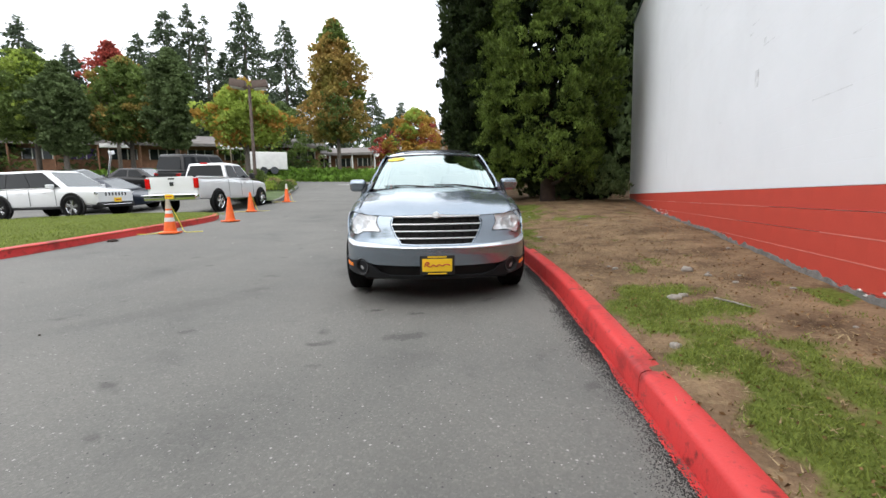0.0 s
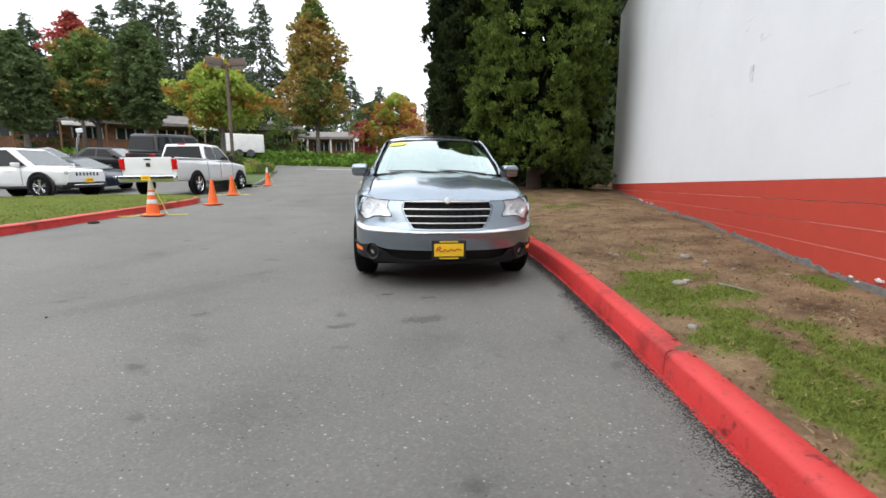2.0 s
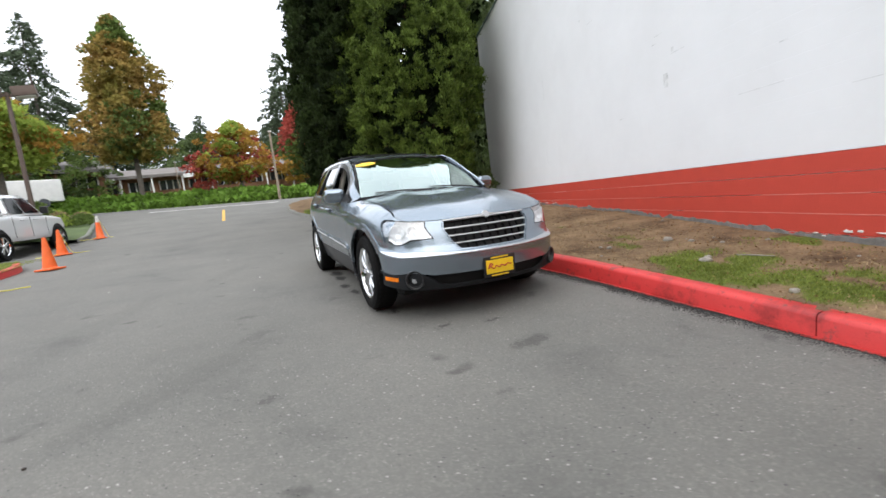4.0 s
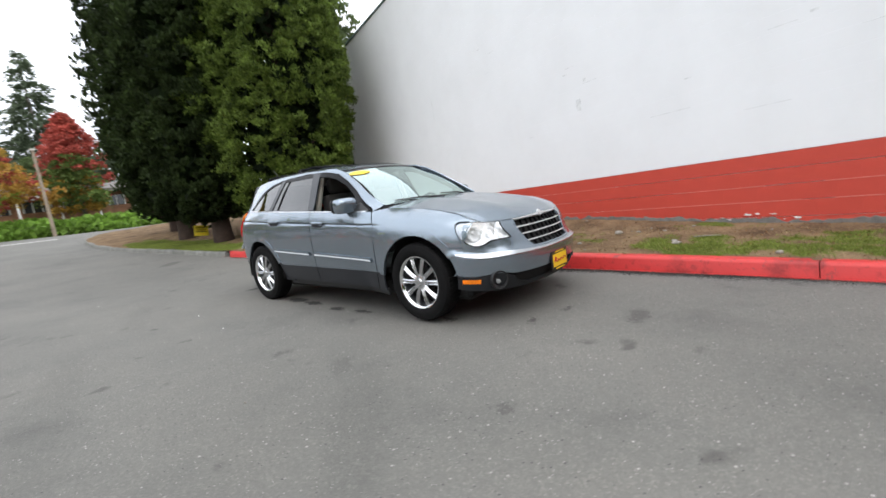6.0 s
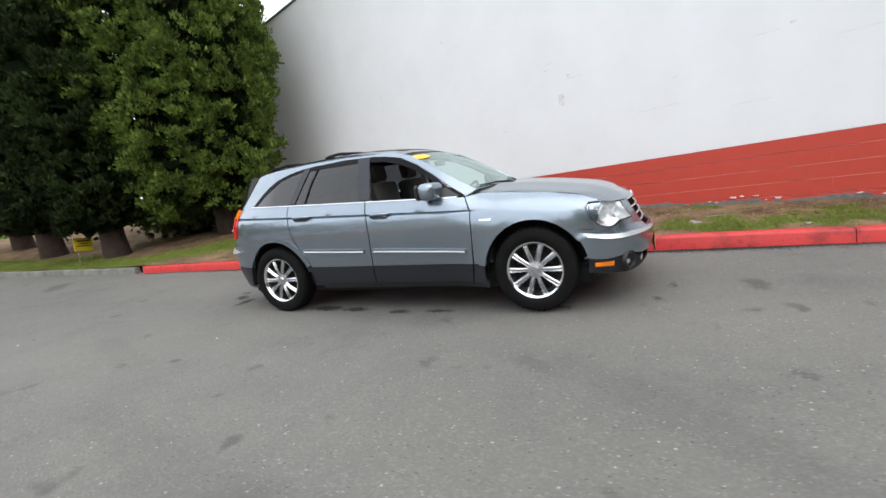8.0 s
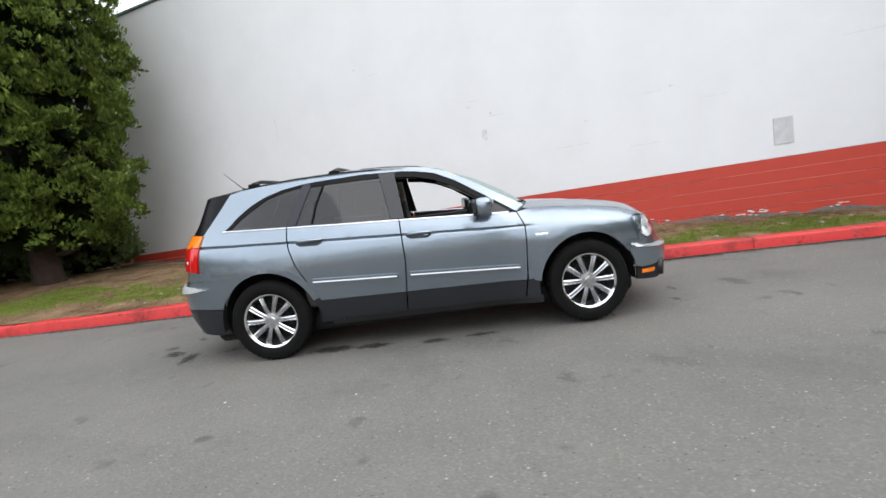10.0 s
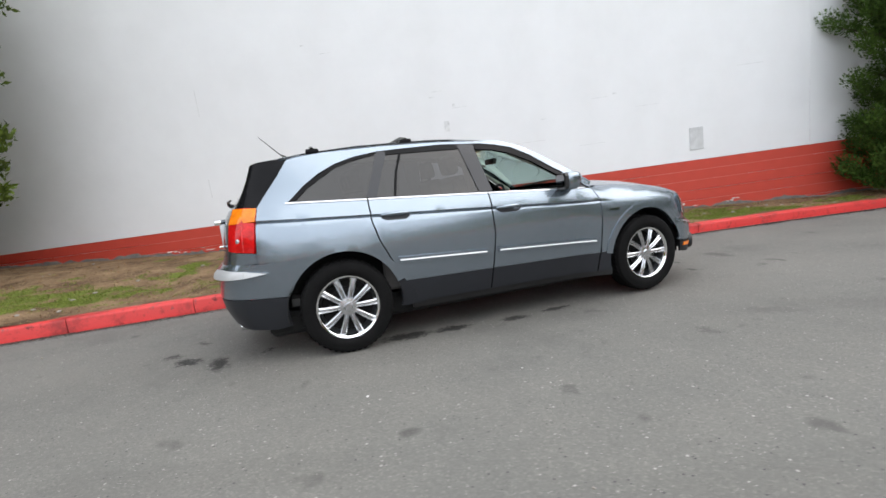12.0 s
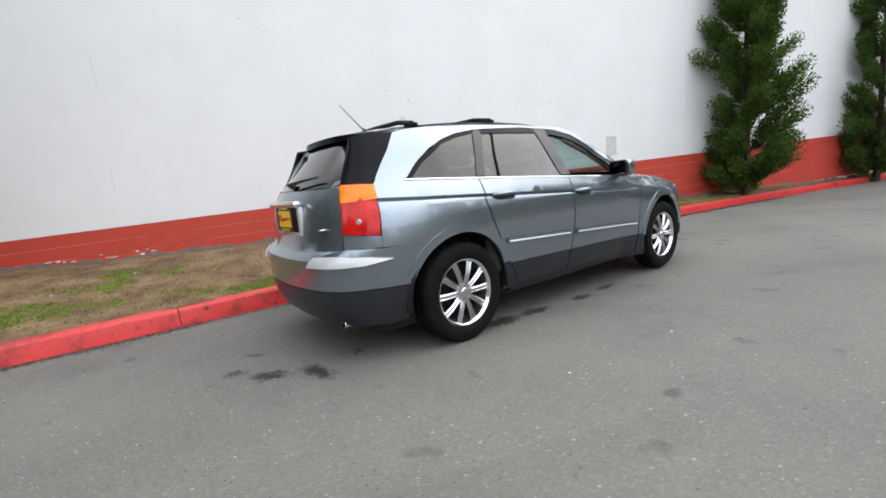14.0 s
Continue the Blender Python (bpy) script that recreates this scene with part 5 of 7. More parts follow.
# wheels
def wheel(parent, x, side, radius=0.368, width=0.235, rim=0.243, spokes=10, y=0.86):
    m = pose(x, side * y, radius - 0.008, 0, 0, 0 if side > 0 else 180)
    w = new("wheel")
    w.parent = parent
    w.matrix_local = m
    bm = bmesh.new()
    h = width / 2
    lathe(bm, [(rim, -h * 0.8), (rim + 0.02, -h * 0.95), (radius * 0.84, -h * 1.02), (radius * 0.95, -h * 0.9), (radius * 0.99, -h * 0.72), (radius, -h * 0.4), (radius, h * 0.4), (radius * 0.99, h * 0.72), (radius * 0.95, h * 0.9), (radius * 0.84, h * 1.02), (rim + 0.03, h * 0.97), (rim + 0.006, h * 0.86), (rim, h * 0.8)], 48)
    for i in range(48):
        a = 2 * math.pi * i / 48
        for o in (-0.06, 0.0, 0.06):
            box(bm, (-0.012, o - 0.022, radius - 0.004), (0.012, o + 0.022, radius + 0.003), 0, 1, Matrix.Rotation(a + o * 2, 4, "Y"))
    part("tyre", bm, RUBBER, w, "black road tyre")
    bm = bmesh.new()
    lathe(bm, [(rim - 0.018, h * 0.62), (rim - 0.012, h * 0.78), (rim - 0.003, h * 0.86), (rim + 0.006, h * 0.88), (rim + 0.01, h * 0.78)], 48)
    rm = part("rim", bm, CHROME, w, "chrome wheel rim")
    bm = bmesh.new()
    lathe(bm, [(rim - 0.03, -h * 0.8), (rim - 0.035, h * 0.3), (rim - 0.017, h * 0.63)], 40)
    # dark grey here paints in the shade seen between the spokes
    part("barrel", bm, GREYPAINT, rm, "inside of the rim, coloured dark as shade")
    for i in range(spokes):
        a = 2 * math.pi * (i + 0.5) / spokes
        bm = bmesh.new()
        pts = [(0, h * 0.66, 0.05), (0, h * 0.76, 0.11), (0, h * 0.76, 0.16), (0, h * 0.72, rim - 0.035), (0, h * 0.70, rim - 0.012)]
        wd = [0.02, 0.021, 0.0225, 0.024, 0.027]
        rings = [[bm.verts.new((p[0] + q * wd[j], p[1] + e, p[2])) for q, e in ((-1, -0.035), (-1, -0.004), (-0.6, 0.005), (-0.16, -0.007), (0.16, -0.007), (0.6, 0.005), (1, -0.004), (1, -0.035))] for j, p in enumerate(pts)]
        for r0, r1 in zip(rings, rings[1:]):
            for j in range(7):
                bm.faces.new((r0[j], r0[j + 1], r1[j + 1], r1[j]))
        bmesh.ops.transform(bm, verts=bm.verts[:], matrix=Matrix.Rotation(a, 4, "Y"))
        part("spoke", bm, SOFTCHROME, rm)
    bm = bmesh.new()
    lathe(bm, [(0.0, h * 0.84), (0.028, h * 0.83), (0.036, h * 0.74), (0.07, h * 0.70), (0.078, h * 0.5), (0.08, 0.0)], 24)
    part("hub_cap", bm, SOFTCHROME, rm)
    for i in range(5):
        a = 2 * math.pi * i / 5
        bm = bmesh.new()
        lathe(bm, [(0.0, h * 0.76), (0.009, h * 0.76), (0.011, h * 0.66)], 8, "Y", Matrix.Translation((0.055 * math.sin(a), 0, 0.055 * math.cos(a))))
        part("lug_nut", bm, BRIGHT, rm)
    bm = bmesh.new()
    lathe(bm, [(0.0, h * 0.2), (0.15, h * 0.2), (0.15, 0.0), (rim - 0.03, -0.01), (rim - 0.03, -0.03)], 24)
    part("brake_disc", bm, WELL, w, "dark brake disc")
    return w


for side in (-1, 1):
    for x in (1.477, -1.477):
        wheel(car, x, side)


# ---- the other parked vehicles ----
WHITEPAINT_CAR = material("white_car_paint", (0.7, 0.71, 0.72), 0.3, 0, 0.03, 2, 400, coat=1.0)
BLACKPAINT = material("black_car_paint", (0.011, 0.011, 0.012), 0.35, 0, 0.05, 2, 400, coat=0.25, spec=0.3)
NAVYPAINT = material("navy_car_paint", (0.012, 0.018, 0.032), 0.35, 0.2, 0.05, 2, 400, coat=0.3, spec=0.3)
DARKGLASS = material("dark_vehicle_glass", (0.012, 0.014, 0.016), 0.06, 0, 0.1, 3, 20, spec=0.12)
SCREENGLASS = material("windscreen_glass", (0.05, 0.06, 0.06), 0.08, 0, 0.1, 3, 20, coat=0.3)


def loft(stations, ring):
    """stations: (x, half width, low, high); ring: shape of a half section as (share of width, share of height)."""
    bm = bmesh.new()
    rows = []
    for x, w, lo, hi in stations:
        half = [(w * a, lo + (hi - lo) * b) for a, b in ring]
        rows.append([bm.verts.new((x, y, z)) for y, z in half] + [bm.verts.new((x, -y, z)) for y, z in half[::-1]])
    n = len(rows[0])
    for a, b in zip(rows, rows[1:]):
        for i in range(n):
            bm.faces.new((a[i], a[(i + 1) % n], b[(i + 1) % n], b[i]))
    bm.faces.new(rows[0]), bm.faces.new(rows[-1][::-1])
    return bm


HULL = [(0.82, 0.0), (0.95, 0.06), (0.985, 0.3), (1.0, 0.55), (0.985, 0.8), (0.94, 0.94), (0.84, 1.0)]


def fine(stations, step=0.09):
    """More stations between the given ones."""
    out = []
    for a, b in zip(stations, stations[1:]):
        k = max(1, int(round(abs(b[0] - a[0]) / step)))
        out += [tuple(a[j] + (b[j] - a[j]) * i / k for j in range(4)) for i in range(k)]
    return out + [stations[-1]]


TALL_HULL = [(0.8, 0.0), (0.94, 0.03), (0.975, 0.12), (0.985, 0.25), (0.99, 0.38), (1.0, 0.5), (1.0, 0.62), (0.99, 0.75), (0.98, 0.86), (0.94, 0.95), (0.84, 1.0)]


def cab(parent, base, top, paint, side_windows, rear=True, front=True, band=None):
    """A glasshouse between base (x0, x1, half width, z) and top (x0, x1, half width, z)."""
    def at(u, v, s):
        x0, x1 = base[0] + (top[0] - base[0]) * v, base[1] + (top[1] - base[1]) * v
        w = base[2] + (top[2] - base[2]) * v
        return Vector((x0 + (x1 - x0) * u, s * w, base[3] + (top[3] - base[3]) * v))
    bm = bmesh.new()
    rows = []
    for v in (0.0, 0.5, 0.85, 0.94, 0.985, 1.0):
        k = float(np.interp(v, [0, 0.85, 0.94, 0.985, 1.0], [1, 1, 0.985, 0.93, 0.82]))
        mid = at(0.5, v, 0)
        rows.append([bm.verts.new(Vector((mid.x + (p.x - mid.x) * (0.5 + 0.5 * k), p.y * k, p.z))) for p in [at(0.03 if v < 1 else 0.06, v, 0.96), at(0.0, v, 0.8), at(0.0, v, -0.8), at(0.03, v, -0.96)] + [at(0.5, v, -1.0), at(0.97, v, -0.96), at(1.0, v, -0.8), at(1.0, v, 0.8), at(0.97, v, 0.96), at(0.5, v, 1.0)]])
    for a, b in zip(rows, rows[1:]):
        for i in range(10):
            bm.faces.new((a[i], a[(i + 1) % 10], b[(i + 1) % 10], b[i]))
    bm.faces.new(rows[-1])
    c = part("cab", bm, paint, parent, split=40)
    for s in (-1, 1):
        for a, b, lo, hi in side_windows:
            sh = 0.02
            part("side_window", flange(patch([(a, lo), (b, lo), (b - (b - a) * sh, hi), (a + (b - a) * sh, hi)], lambda u, v: at(u, v, s * (1.012 - 0.05 * abs(u - 0.5) ** 2)), 0.2), 0.012), DARKGLASS, c, "dark side window")
        if band:
            a, b, lo, hi = band
            part("window_band", flange(patch([(a, lo), (b, lo), (b - (b - a) * 0.02, hi), (a + (b - a) * 0.02, hi)], lambda u, v: at(u, v, s * (1.006 - 0.05 * abs(u - 0.5) ** 2)), 0.2), 0.012), SATIN, c, "black window surround")
    if rear:
        part("rear_window", flange(patch([(-0.86, 0.12), (0.86, 0.12), (0.82, 0.85), (-0.82, 0.85)], lambda u, v: at(-0.006, v, u), 0.3), 0.012), DARKGLASS, c, "dark rear window")
    if front:
        part("windscreen", flange(patch([(-0.8, 0.08), (0.8, 0.08), (0.75, 0.9), (-0.75, 0.9)], lambda u, v: at(1.006, v, u), 0.3), 0.012), SCREENGLASS, c, "dark windscreen")
    return c


def simple_wheel(parent, x, y, r, rim=BRIGHT, side=1):
    w = new("wheel")
    w.parent = parent
    w.matrix_local = pose(x, y, r, 0, 0, 0 if side > 0 else 180)
    bm = bmesh.new()
    lathe(bm, [(r * 0.62, -0.1), (r * 0.9, -0.125), (r * 0.99, -0.09), (r, 0.0), (r * 0.99, 0.09), (r * 0.9, 0.125), (r * 0.64, 0.11), (r * 0.62, 0.08)], 28)
    part("tyre", bm, RUBBER, w, "black tyre")
    bm = bmesh.new()
    lathe(bm, [(r * 0.58, -0.05), (r * 0.6, 0.08), (r * 0.64, 0.1)], 24)
    lathe(bm, [(0.0, 0.1), (r * 0.14, 0.1), (r * 0.17, 0.07)], 12)
    for i in range(5):
        a = 2 * math.pi * i / 5
        for k in (-0.16, 0.16):
            box(bm, (-0.02, 0.06, r * 0.12), (0.02, 0.085, r * 0.61), 0.006, 1, Matrix.Rotation(a + k, 4, "Y"))
    part("rim", bm, rim, w, "bright alloy rim")
    bm = bmesh.new()
    lathe(bm, [(0.0, 0.02), (r * 0.6, 0.02)], 20)
    part("brake_disc", bm, WELL, w)


def fit_wheels(parent, xs, y, r, wide, rim=BRIGHT, lip=None):
    for x in xs:
        for s in (-1, 1):
            simple_wheel(parent, x, s * y, r, rim, s)
            bm = bmesh.new()
            lathe(bm, [(0.0, s * wide), (r * 1.15, s * wide), (r * 1.18, s * (wide - 0.06))], 28, "Y", pose(x, 0, r * 1.03))
            part("wheel_well", bm, WELL, parent, "black wheel arch liner")
            if lip:
                bm = bmesh.new()
                tube(bm, [(x + r * 1.2 * math.cos(t), s * (wide + 0.004), r * 1.03 + r * 1.2 * math.sin(t)) for t in np.linspace(-0.35, math.pi + 0.35, 22)], 0.028, 6)
                part("arch_lip", bm, lip, parent, "dark wheel arch lip")


def stand(x, y, turn):
    """A pose on the asphalt, leaning with it."""
    c, s = math.cos(radians(turn)), math.sin(radians(turn))
    z = (lie(x + 1.4 * c, y + 1.4 * s) + lie(x - 1.4 * c, y - 1.4 * s)) / 2
    pitch = math.degrees(math.atan2(lie(x - 1.4 * c, y - 1.4 * s) - lie(x + 1.4 * c, y + 1.4 * s), 2.8))
    roll = math.degrees(math.atan2(lie(x - s * 0.8, y + c * 0.8) - lie(x + s * 0.8, y - c * 0.8), 1.6))
    return Matrix.Translation((x, y, z)) @ pose(0, 0, 0, 0, 0, turn) @ pose(0, 0, 0, roll, pitch, 0)


def lamps(parent, x, y, z, w, h, mat, name, label, d=0.03):
    for s in (-1, 1):
        part(name, boxed((x - d, s * y - w / 2, z - h / 2), (x + d, s * y + w / 2, z + h / 2), 0.012, 2), mat, parent, label)


def bar_plate(parent, x, z, turn=0):
    f = part("number_plate", boxed((-0.01, -0.16, -0.08), (0.01, 0.16, 0.08), 0.008, 1, pose(x, 0, z, 0, 0, turn)), PLATE, parent, "yellow dealer plate")
    part("bar", boxed((0.011, -0.11, -0.015), (0.014, 0.11, 0.02), 0, 1, pose(x, 0, z, 0, 0, turn)), PLATERED, f, "red bar")


# white pickup, tail towards the drive
truck = thing("pickup_truck", "white crew cab pickup truck parked tail-out", "pickup truck", stand(-11.7, 16.6, 95))
st = [(-2.28, 0.93, 0.62, 1.28), (-2.2, 0.985, 0.55, 1.32), (-1.0, 1.0, 0.5, 1.32), (0.9, 1.0, 0.46, 1.27), (1.9, 1.0, 0.46, 1.25), (2.6, 0.98, 0.48, 1.2), (3.15, 0.94, 0.5, 1.13), (3.4, 0.82, 0.55, 1.02)]
part("body", loft(fine(st), TALL_HULL), WHITEPAINT_CAR, truck)
part("load_bed", boxed((-2.2, -0.85, 1.0), (-0.35, 0.85, 1.326)), BLACK, truck, "dark load bed")
for s in (-1, 1):
    part("bed_rail", boxed((-2.25, s * 0.93 - 0.05, 1.3), (-0.2, s * 0.93 + 0.05, 1.36), 0.02, 2), WHITEPAINT_CAR, truck)
part("tailgate", boxed((-2.315, -0.80, 0.80), (-2.26, 0.80, 1.36), 0.025, 2), WHITEPAINT_CAR, truck)
part("tailgate_badge", boxed((-2.33, -0.07, 1.03), (-2.31, 0.07, 1.17), 0.02, 2), GREYPAINT, truck, "dark shield-shaped badge")
part("tailgate_handle", boxed((-2.328, -0.12, 1.26), (-2.31, 0.12, 1.31), 0.008), BLACK, truck, "black tailgate handle")
cab(truck, (-0.25, 1.95, 0.93, 1.26), (-0.05, 1.2, 0.74, 1.93), WHITEPAINT_CAR, [(0.06, 0.42, 0.1, 0.84), (0.45, 0.9, 0.1, 0.84)])
lamps(truck, -2.30, 0.885, 1.12, 0.17, 0.36, TAILRED, "tail_lamp", "red tail lamp")
bm = bmesh.new()
box(bm, (-2.52, -0.95, 0.52), (-2.26, 0.95, 0.74), 0.05, 3)
part("rear_bumper", bm, CHROME, truck, "chrome rear bumper")
bar_plate(truck, -2.535, 0.66, 180)
part("brake_light", boxed((-0.22, -0.14, 1.88), (-0.16, 0.14, 1.94), 0.01), TAILRED, truck, "red high brake light")
for s in (-1, 1):
    part("door_mirror", boxed((1.45, s * 1.1 - 0.1, 1.28), (1.6, s * 1.1 + 0.1, 1.52), 0.04, 3), BLACK, truck, "black door mirror")
    for x in (0.15, 0.95):
        part("door_handle", boxed((x, s * 1.0 - 0.02, 1.1), (x + 0.2, s * 1.0 + 0.02, 1.14), 0.01), WHITEPAINT_CAR, truck)
    for x in (-0.28, 0.72, 1.75):
        part("door_seam", boxed((x - 0.006, s * 1.0 - 0.004, 0.6), (x + 0.006, s * 1.0 + 0.003, 1.24)), BLACK, truck, "dark door seam")
fit_wheels(truck, (-1.1, 2.47), 0.95, 0.42, 1.004, CHROME)

# white sport utility wagon
wagon = thing("car", "white sport utility wagon parked beside the lawn", "car", stand(-16.55, 14.7, 0))
st = [(-2.4, 0.86, 0.5, 1.0), (-2.2, 0.93, 0.42, 1.08), (-1.0, 0.97, 0.38, 1.10), (0.8, 0.97, 0.38, 1.10), (1.2, 0.965, 0.38, 1.10), (1.7, 0.95, 0.4, 1.06), (2.1, 0.92, 0.42, 1.02), (2.3, 0.86, 0.44, 0.97), (2.4, 0.74, 0.46, 0.91)]
part("body", loft(fine(st), TALL_HULL), WHITEPAINT_CAR, wagon)
cab(wagon, (-2.25, 1.28, 0.94, 1.08), (-1.9, 0.3, 0.72, 1.74), WHITEPAINT_CAR, [(0.05, 0.315, 0.1, 0.83), (0.325, 0.62, 0.08, 0.85), (0.63, 0.95, 0.06, 0.85)], band=(0.04, 0.96, 0.05, 0.875))
part("lower_cladding", boxed((-2.3, -0.945, 0.33), (2.3, 0.945, 0.45), 0.04), BLACK, wagon, "black lower cladding")
lamps(wagon, 2.33, 0.70, 0.86, 0.24, 0.10, CHROME, "headlamp", "clear headlamp", 0.06)
for i in range(7):
    y = -0.42 + 0.14 * i
    part("grille_slot", boxed((2.36, y - 0.035, 0.755), (2.412, y + 0.035, 0.875), 0.01), BLACK, wagon, "black grille slot")
part("front_bumper", boxed((2.2, -0.78, 0.36), (2.43, 0.78, 0.54), 0.05, 3), BLACK, wagon, "black lower front bumper")
part("bumper_trim", boxed((2.32, -0.62, 0.43), (2.445, 0.62, 0.455), 0.01), CHROME, wagon, "bright bumper strip")
bar_plate(wagon, 2.46, 0.6)
for s in (-1, 1):
    part("door_mirror", boxed((0.75, s * 1.03 - 0.11, 1.06), (0.9, s * 1.03 + 0.11, 1.22), 0.04, 3), WHITEPAINT_CAR, wagon)
    for x in (-0.62, 0.4):
        part("door_handle", boxed((x, s * 0.975 - 0.02, 0.92), (x + 0.2, s * 0.975 + 0.02, 0.95), 0.01), WHITEPAINT_CAR, wagon)
    for x in (-1.05, -0.15, 0.92):
        part("door_seam", boxed((x - 0.006, s * 0.972 - 0.004, 0.45), (x + 0.006, s * 0.972 + 0.003, 1.03)), BLACK, wagon, "dark door seam")
fit_wheels(wagon, (-1.45, 1.56), 0.915, 0.395, 0.972, BRIGHT, BLACK)


def saloon(x, y, turn, paint, label, suv=False, hood_up=False):
    ob = thing("car", label, "car", stand(x, y, turn))
    h = 0.25 if suv else 0.0
    st = [(-2.3, 0.8, 0.45, 0.85 + h), (-2.1, 0.88, 0.34, 0.95 + h), (-0.9, 0.92, 0.28, 0.98 + h), (0.8, 0.92, 0.28, 0.95 + h), (1.7, 0.9, 0.3, 0.86 + h), (2.2, 0.82, 0.34, 0.76 + h), (2.35, 0.66, 0.42, 0.68 + h)]
    part("body", loft(fine(st), TALL_HULL), paint, ob)
    if suv:
        cab(ob, (-2.2, 1.0, 0.88, 1.2), (-2.0, 0.35, 0.74, 2.0), paint, [(0.05, 0.30, 0.1, 0.84), (0.35, 0.62, 0.1, 0.84), (0.66, 0.92, 0.1, 0.82)])
    else:
        cab(ob, (-1.75, 1.15, 0.86, 0.95), (-0.95, 0.25, 0.62, 1.45), paint, [(0.16, 0.48, 0.1, 0.84), (0.52, 0.86, 0.1, 0.82)])
    lamps(ob, 2.2, 0.66, 0.68 + h, 0.26, 0.12, CHROME, "headlamp", "clear headlamp", 0.06)
    lamps(ob, -2.26, 0.66, 0.78 + h, 0.26, 0.14, TAILRED, "tail_lamp", "red tail lamp", 0.04)
    for s in (-1, 1):
        part("door_mirror", boxed((0.7, s * 0.97 - 0.1, 0.95 + h), (0.82, s * 0.97 + 0.1, 1.08 + h), 0.03, 3), paint, ob)
    if hood_up:
        part("bonnet", boxed((-1.0, -0.7, -0.02), (0.0, 0.7, 0.02), 0.015, 2, pose(1.05, 0, 1.0, 0, 58, 0) @ pose(1.0, 0, 0)), paint, ob, "bonnet propped open")
    fit_wheels(ob, (-1.38, 1.38), 0.865, 0.35 if suv else 0.325, 0.922)
    return ob


big = saloon(-17.3, 24.2, 82, BLACKPAINT, "black boxy sport utility parked behind the pickup", True)
big.scale = (1.12, 1.12, 1.12)
saloon(-17.6, 17.9, 4, NAVYPAINT, "dark navy saloon car parked in the row")
saloon(-22.5, 21.0, 2, GREYPAINT, "dark grey saloon car in the second row")
saloon(-21.0, 23.8, 5, BLACKPAINT, "black saloon car in the second row")
for i, (x, y) in enumerate(((-57.0, 37.0), (-60.5, 33.5), (-53.5, 39.0))):
    saloon(x, y, 20, WHITEPAINT_CAR, "small white car far off before the shops")
# an open bonnet stay or crane arm that stands up among the cars
jack = thing("lift_arm", "pale slanted arm standing up among the parked cars", "equipment", stand(-19.5, 20.2, 0))
bm = bmesh.new()
tube(bm, [(-0.55, 0, 0), (-0.1, 0, 1.2), (0.45, 0, 2.45)], [0.05, 0.05, 0.05], 8)
part("arm", bm, BRIGHT, jack)
part("head", boxed((0.36, -0.1, 2.38), (0.56, 0.1, 2.56), 0.02), WHITEPAINT_CAR, jack)


# ---- cross street, ivy bank and the long low building ----
def bank(x, y):
    f = max(0.0, min(1.0, (y - 40.2) / 3.0))
    return lie(x, 40.2) + (1.0 + 0.35 * noise.noise((x * 0.15, y * 0.2, 0))) * f * f * (3 - 2 * f) - 0.03


BANK_SOIL = material("bank_soil", (0.06, 0.09, 0.025), 0.9, 0, 0.3, 1.0, 10, 0.5)
sheet("bank", steps((-90, 40, 1.5)), steps((40.0, 60, 0.8)), bank, BANK_SOIL, "earth bank above the cross street")
rng = np.random.default_rng(41)
ivy = []
for _ in range(26000):
    x, y = rng.uniform(-75, 12), 40.1 + 10 * rng.random() ** 1.4
    h = 0.25 + 0.35 * (0.5 + noise.noise((x * 0.4, y * 0.5, 8)))
    ivy.append((x, y, bank(x, y) + rng.uniform(0, max(0.1, h)), 0, -0.6, 0.6))
tagged(part("ivy", leaf_mesh("ivy", ivy, 0.42, 42, 0.4, 0.4, 0.9), IVY), "bright green ivy covering the bank", "ivy", kind="stuff")

BRICK_FAR = material("brown_brick", (0.24, 0.12, 0.07), 0.9, 0, 0.25, 2, 18, 0.3)
ROOF_FAR = material("grey_shingles", (0.17, 0.155, 0.145), 0.95, 0, 0.2, 1.2, 12, 0.5)
DARKPANE = material("dark_window", (0.03, 0.035, 0.04), 0.15, 0, 0.3, 0.8, 4)
WHITEPAINT = material("white_painted_metal", (0.75, 0.75, 0.74), 0.5, 0, 0.08, 2, 20)
PURPLE = material("purple_shopfront", (0.10, 0.06, 0.22), 0.6, 0, 0.15)


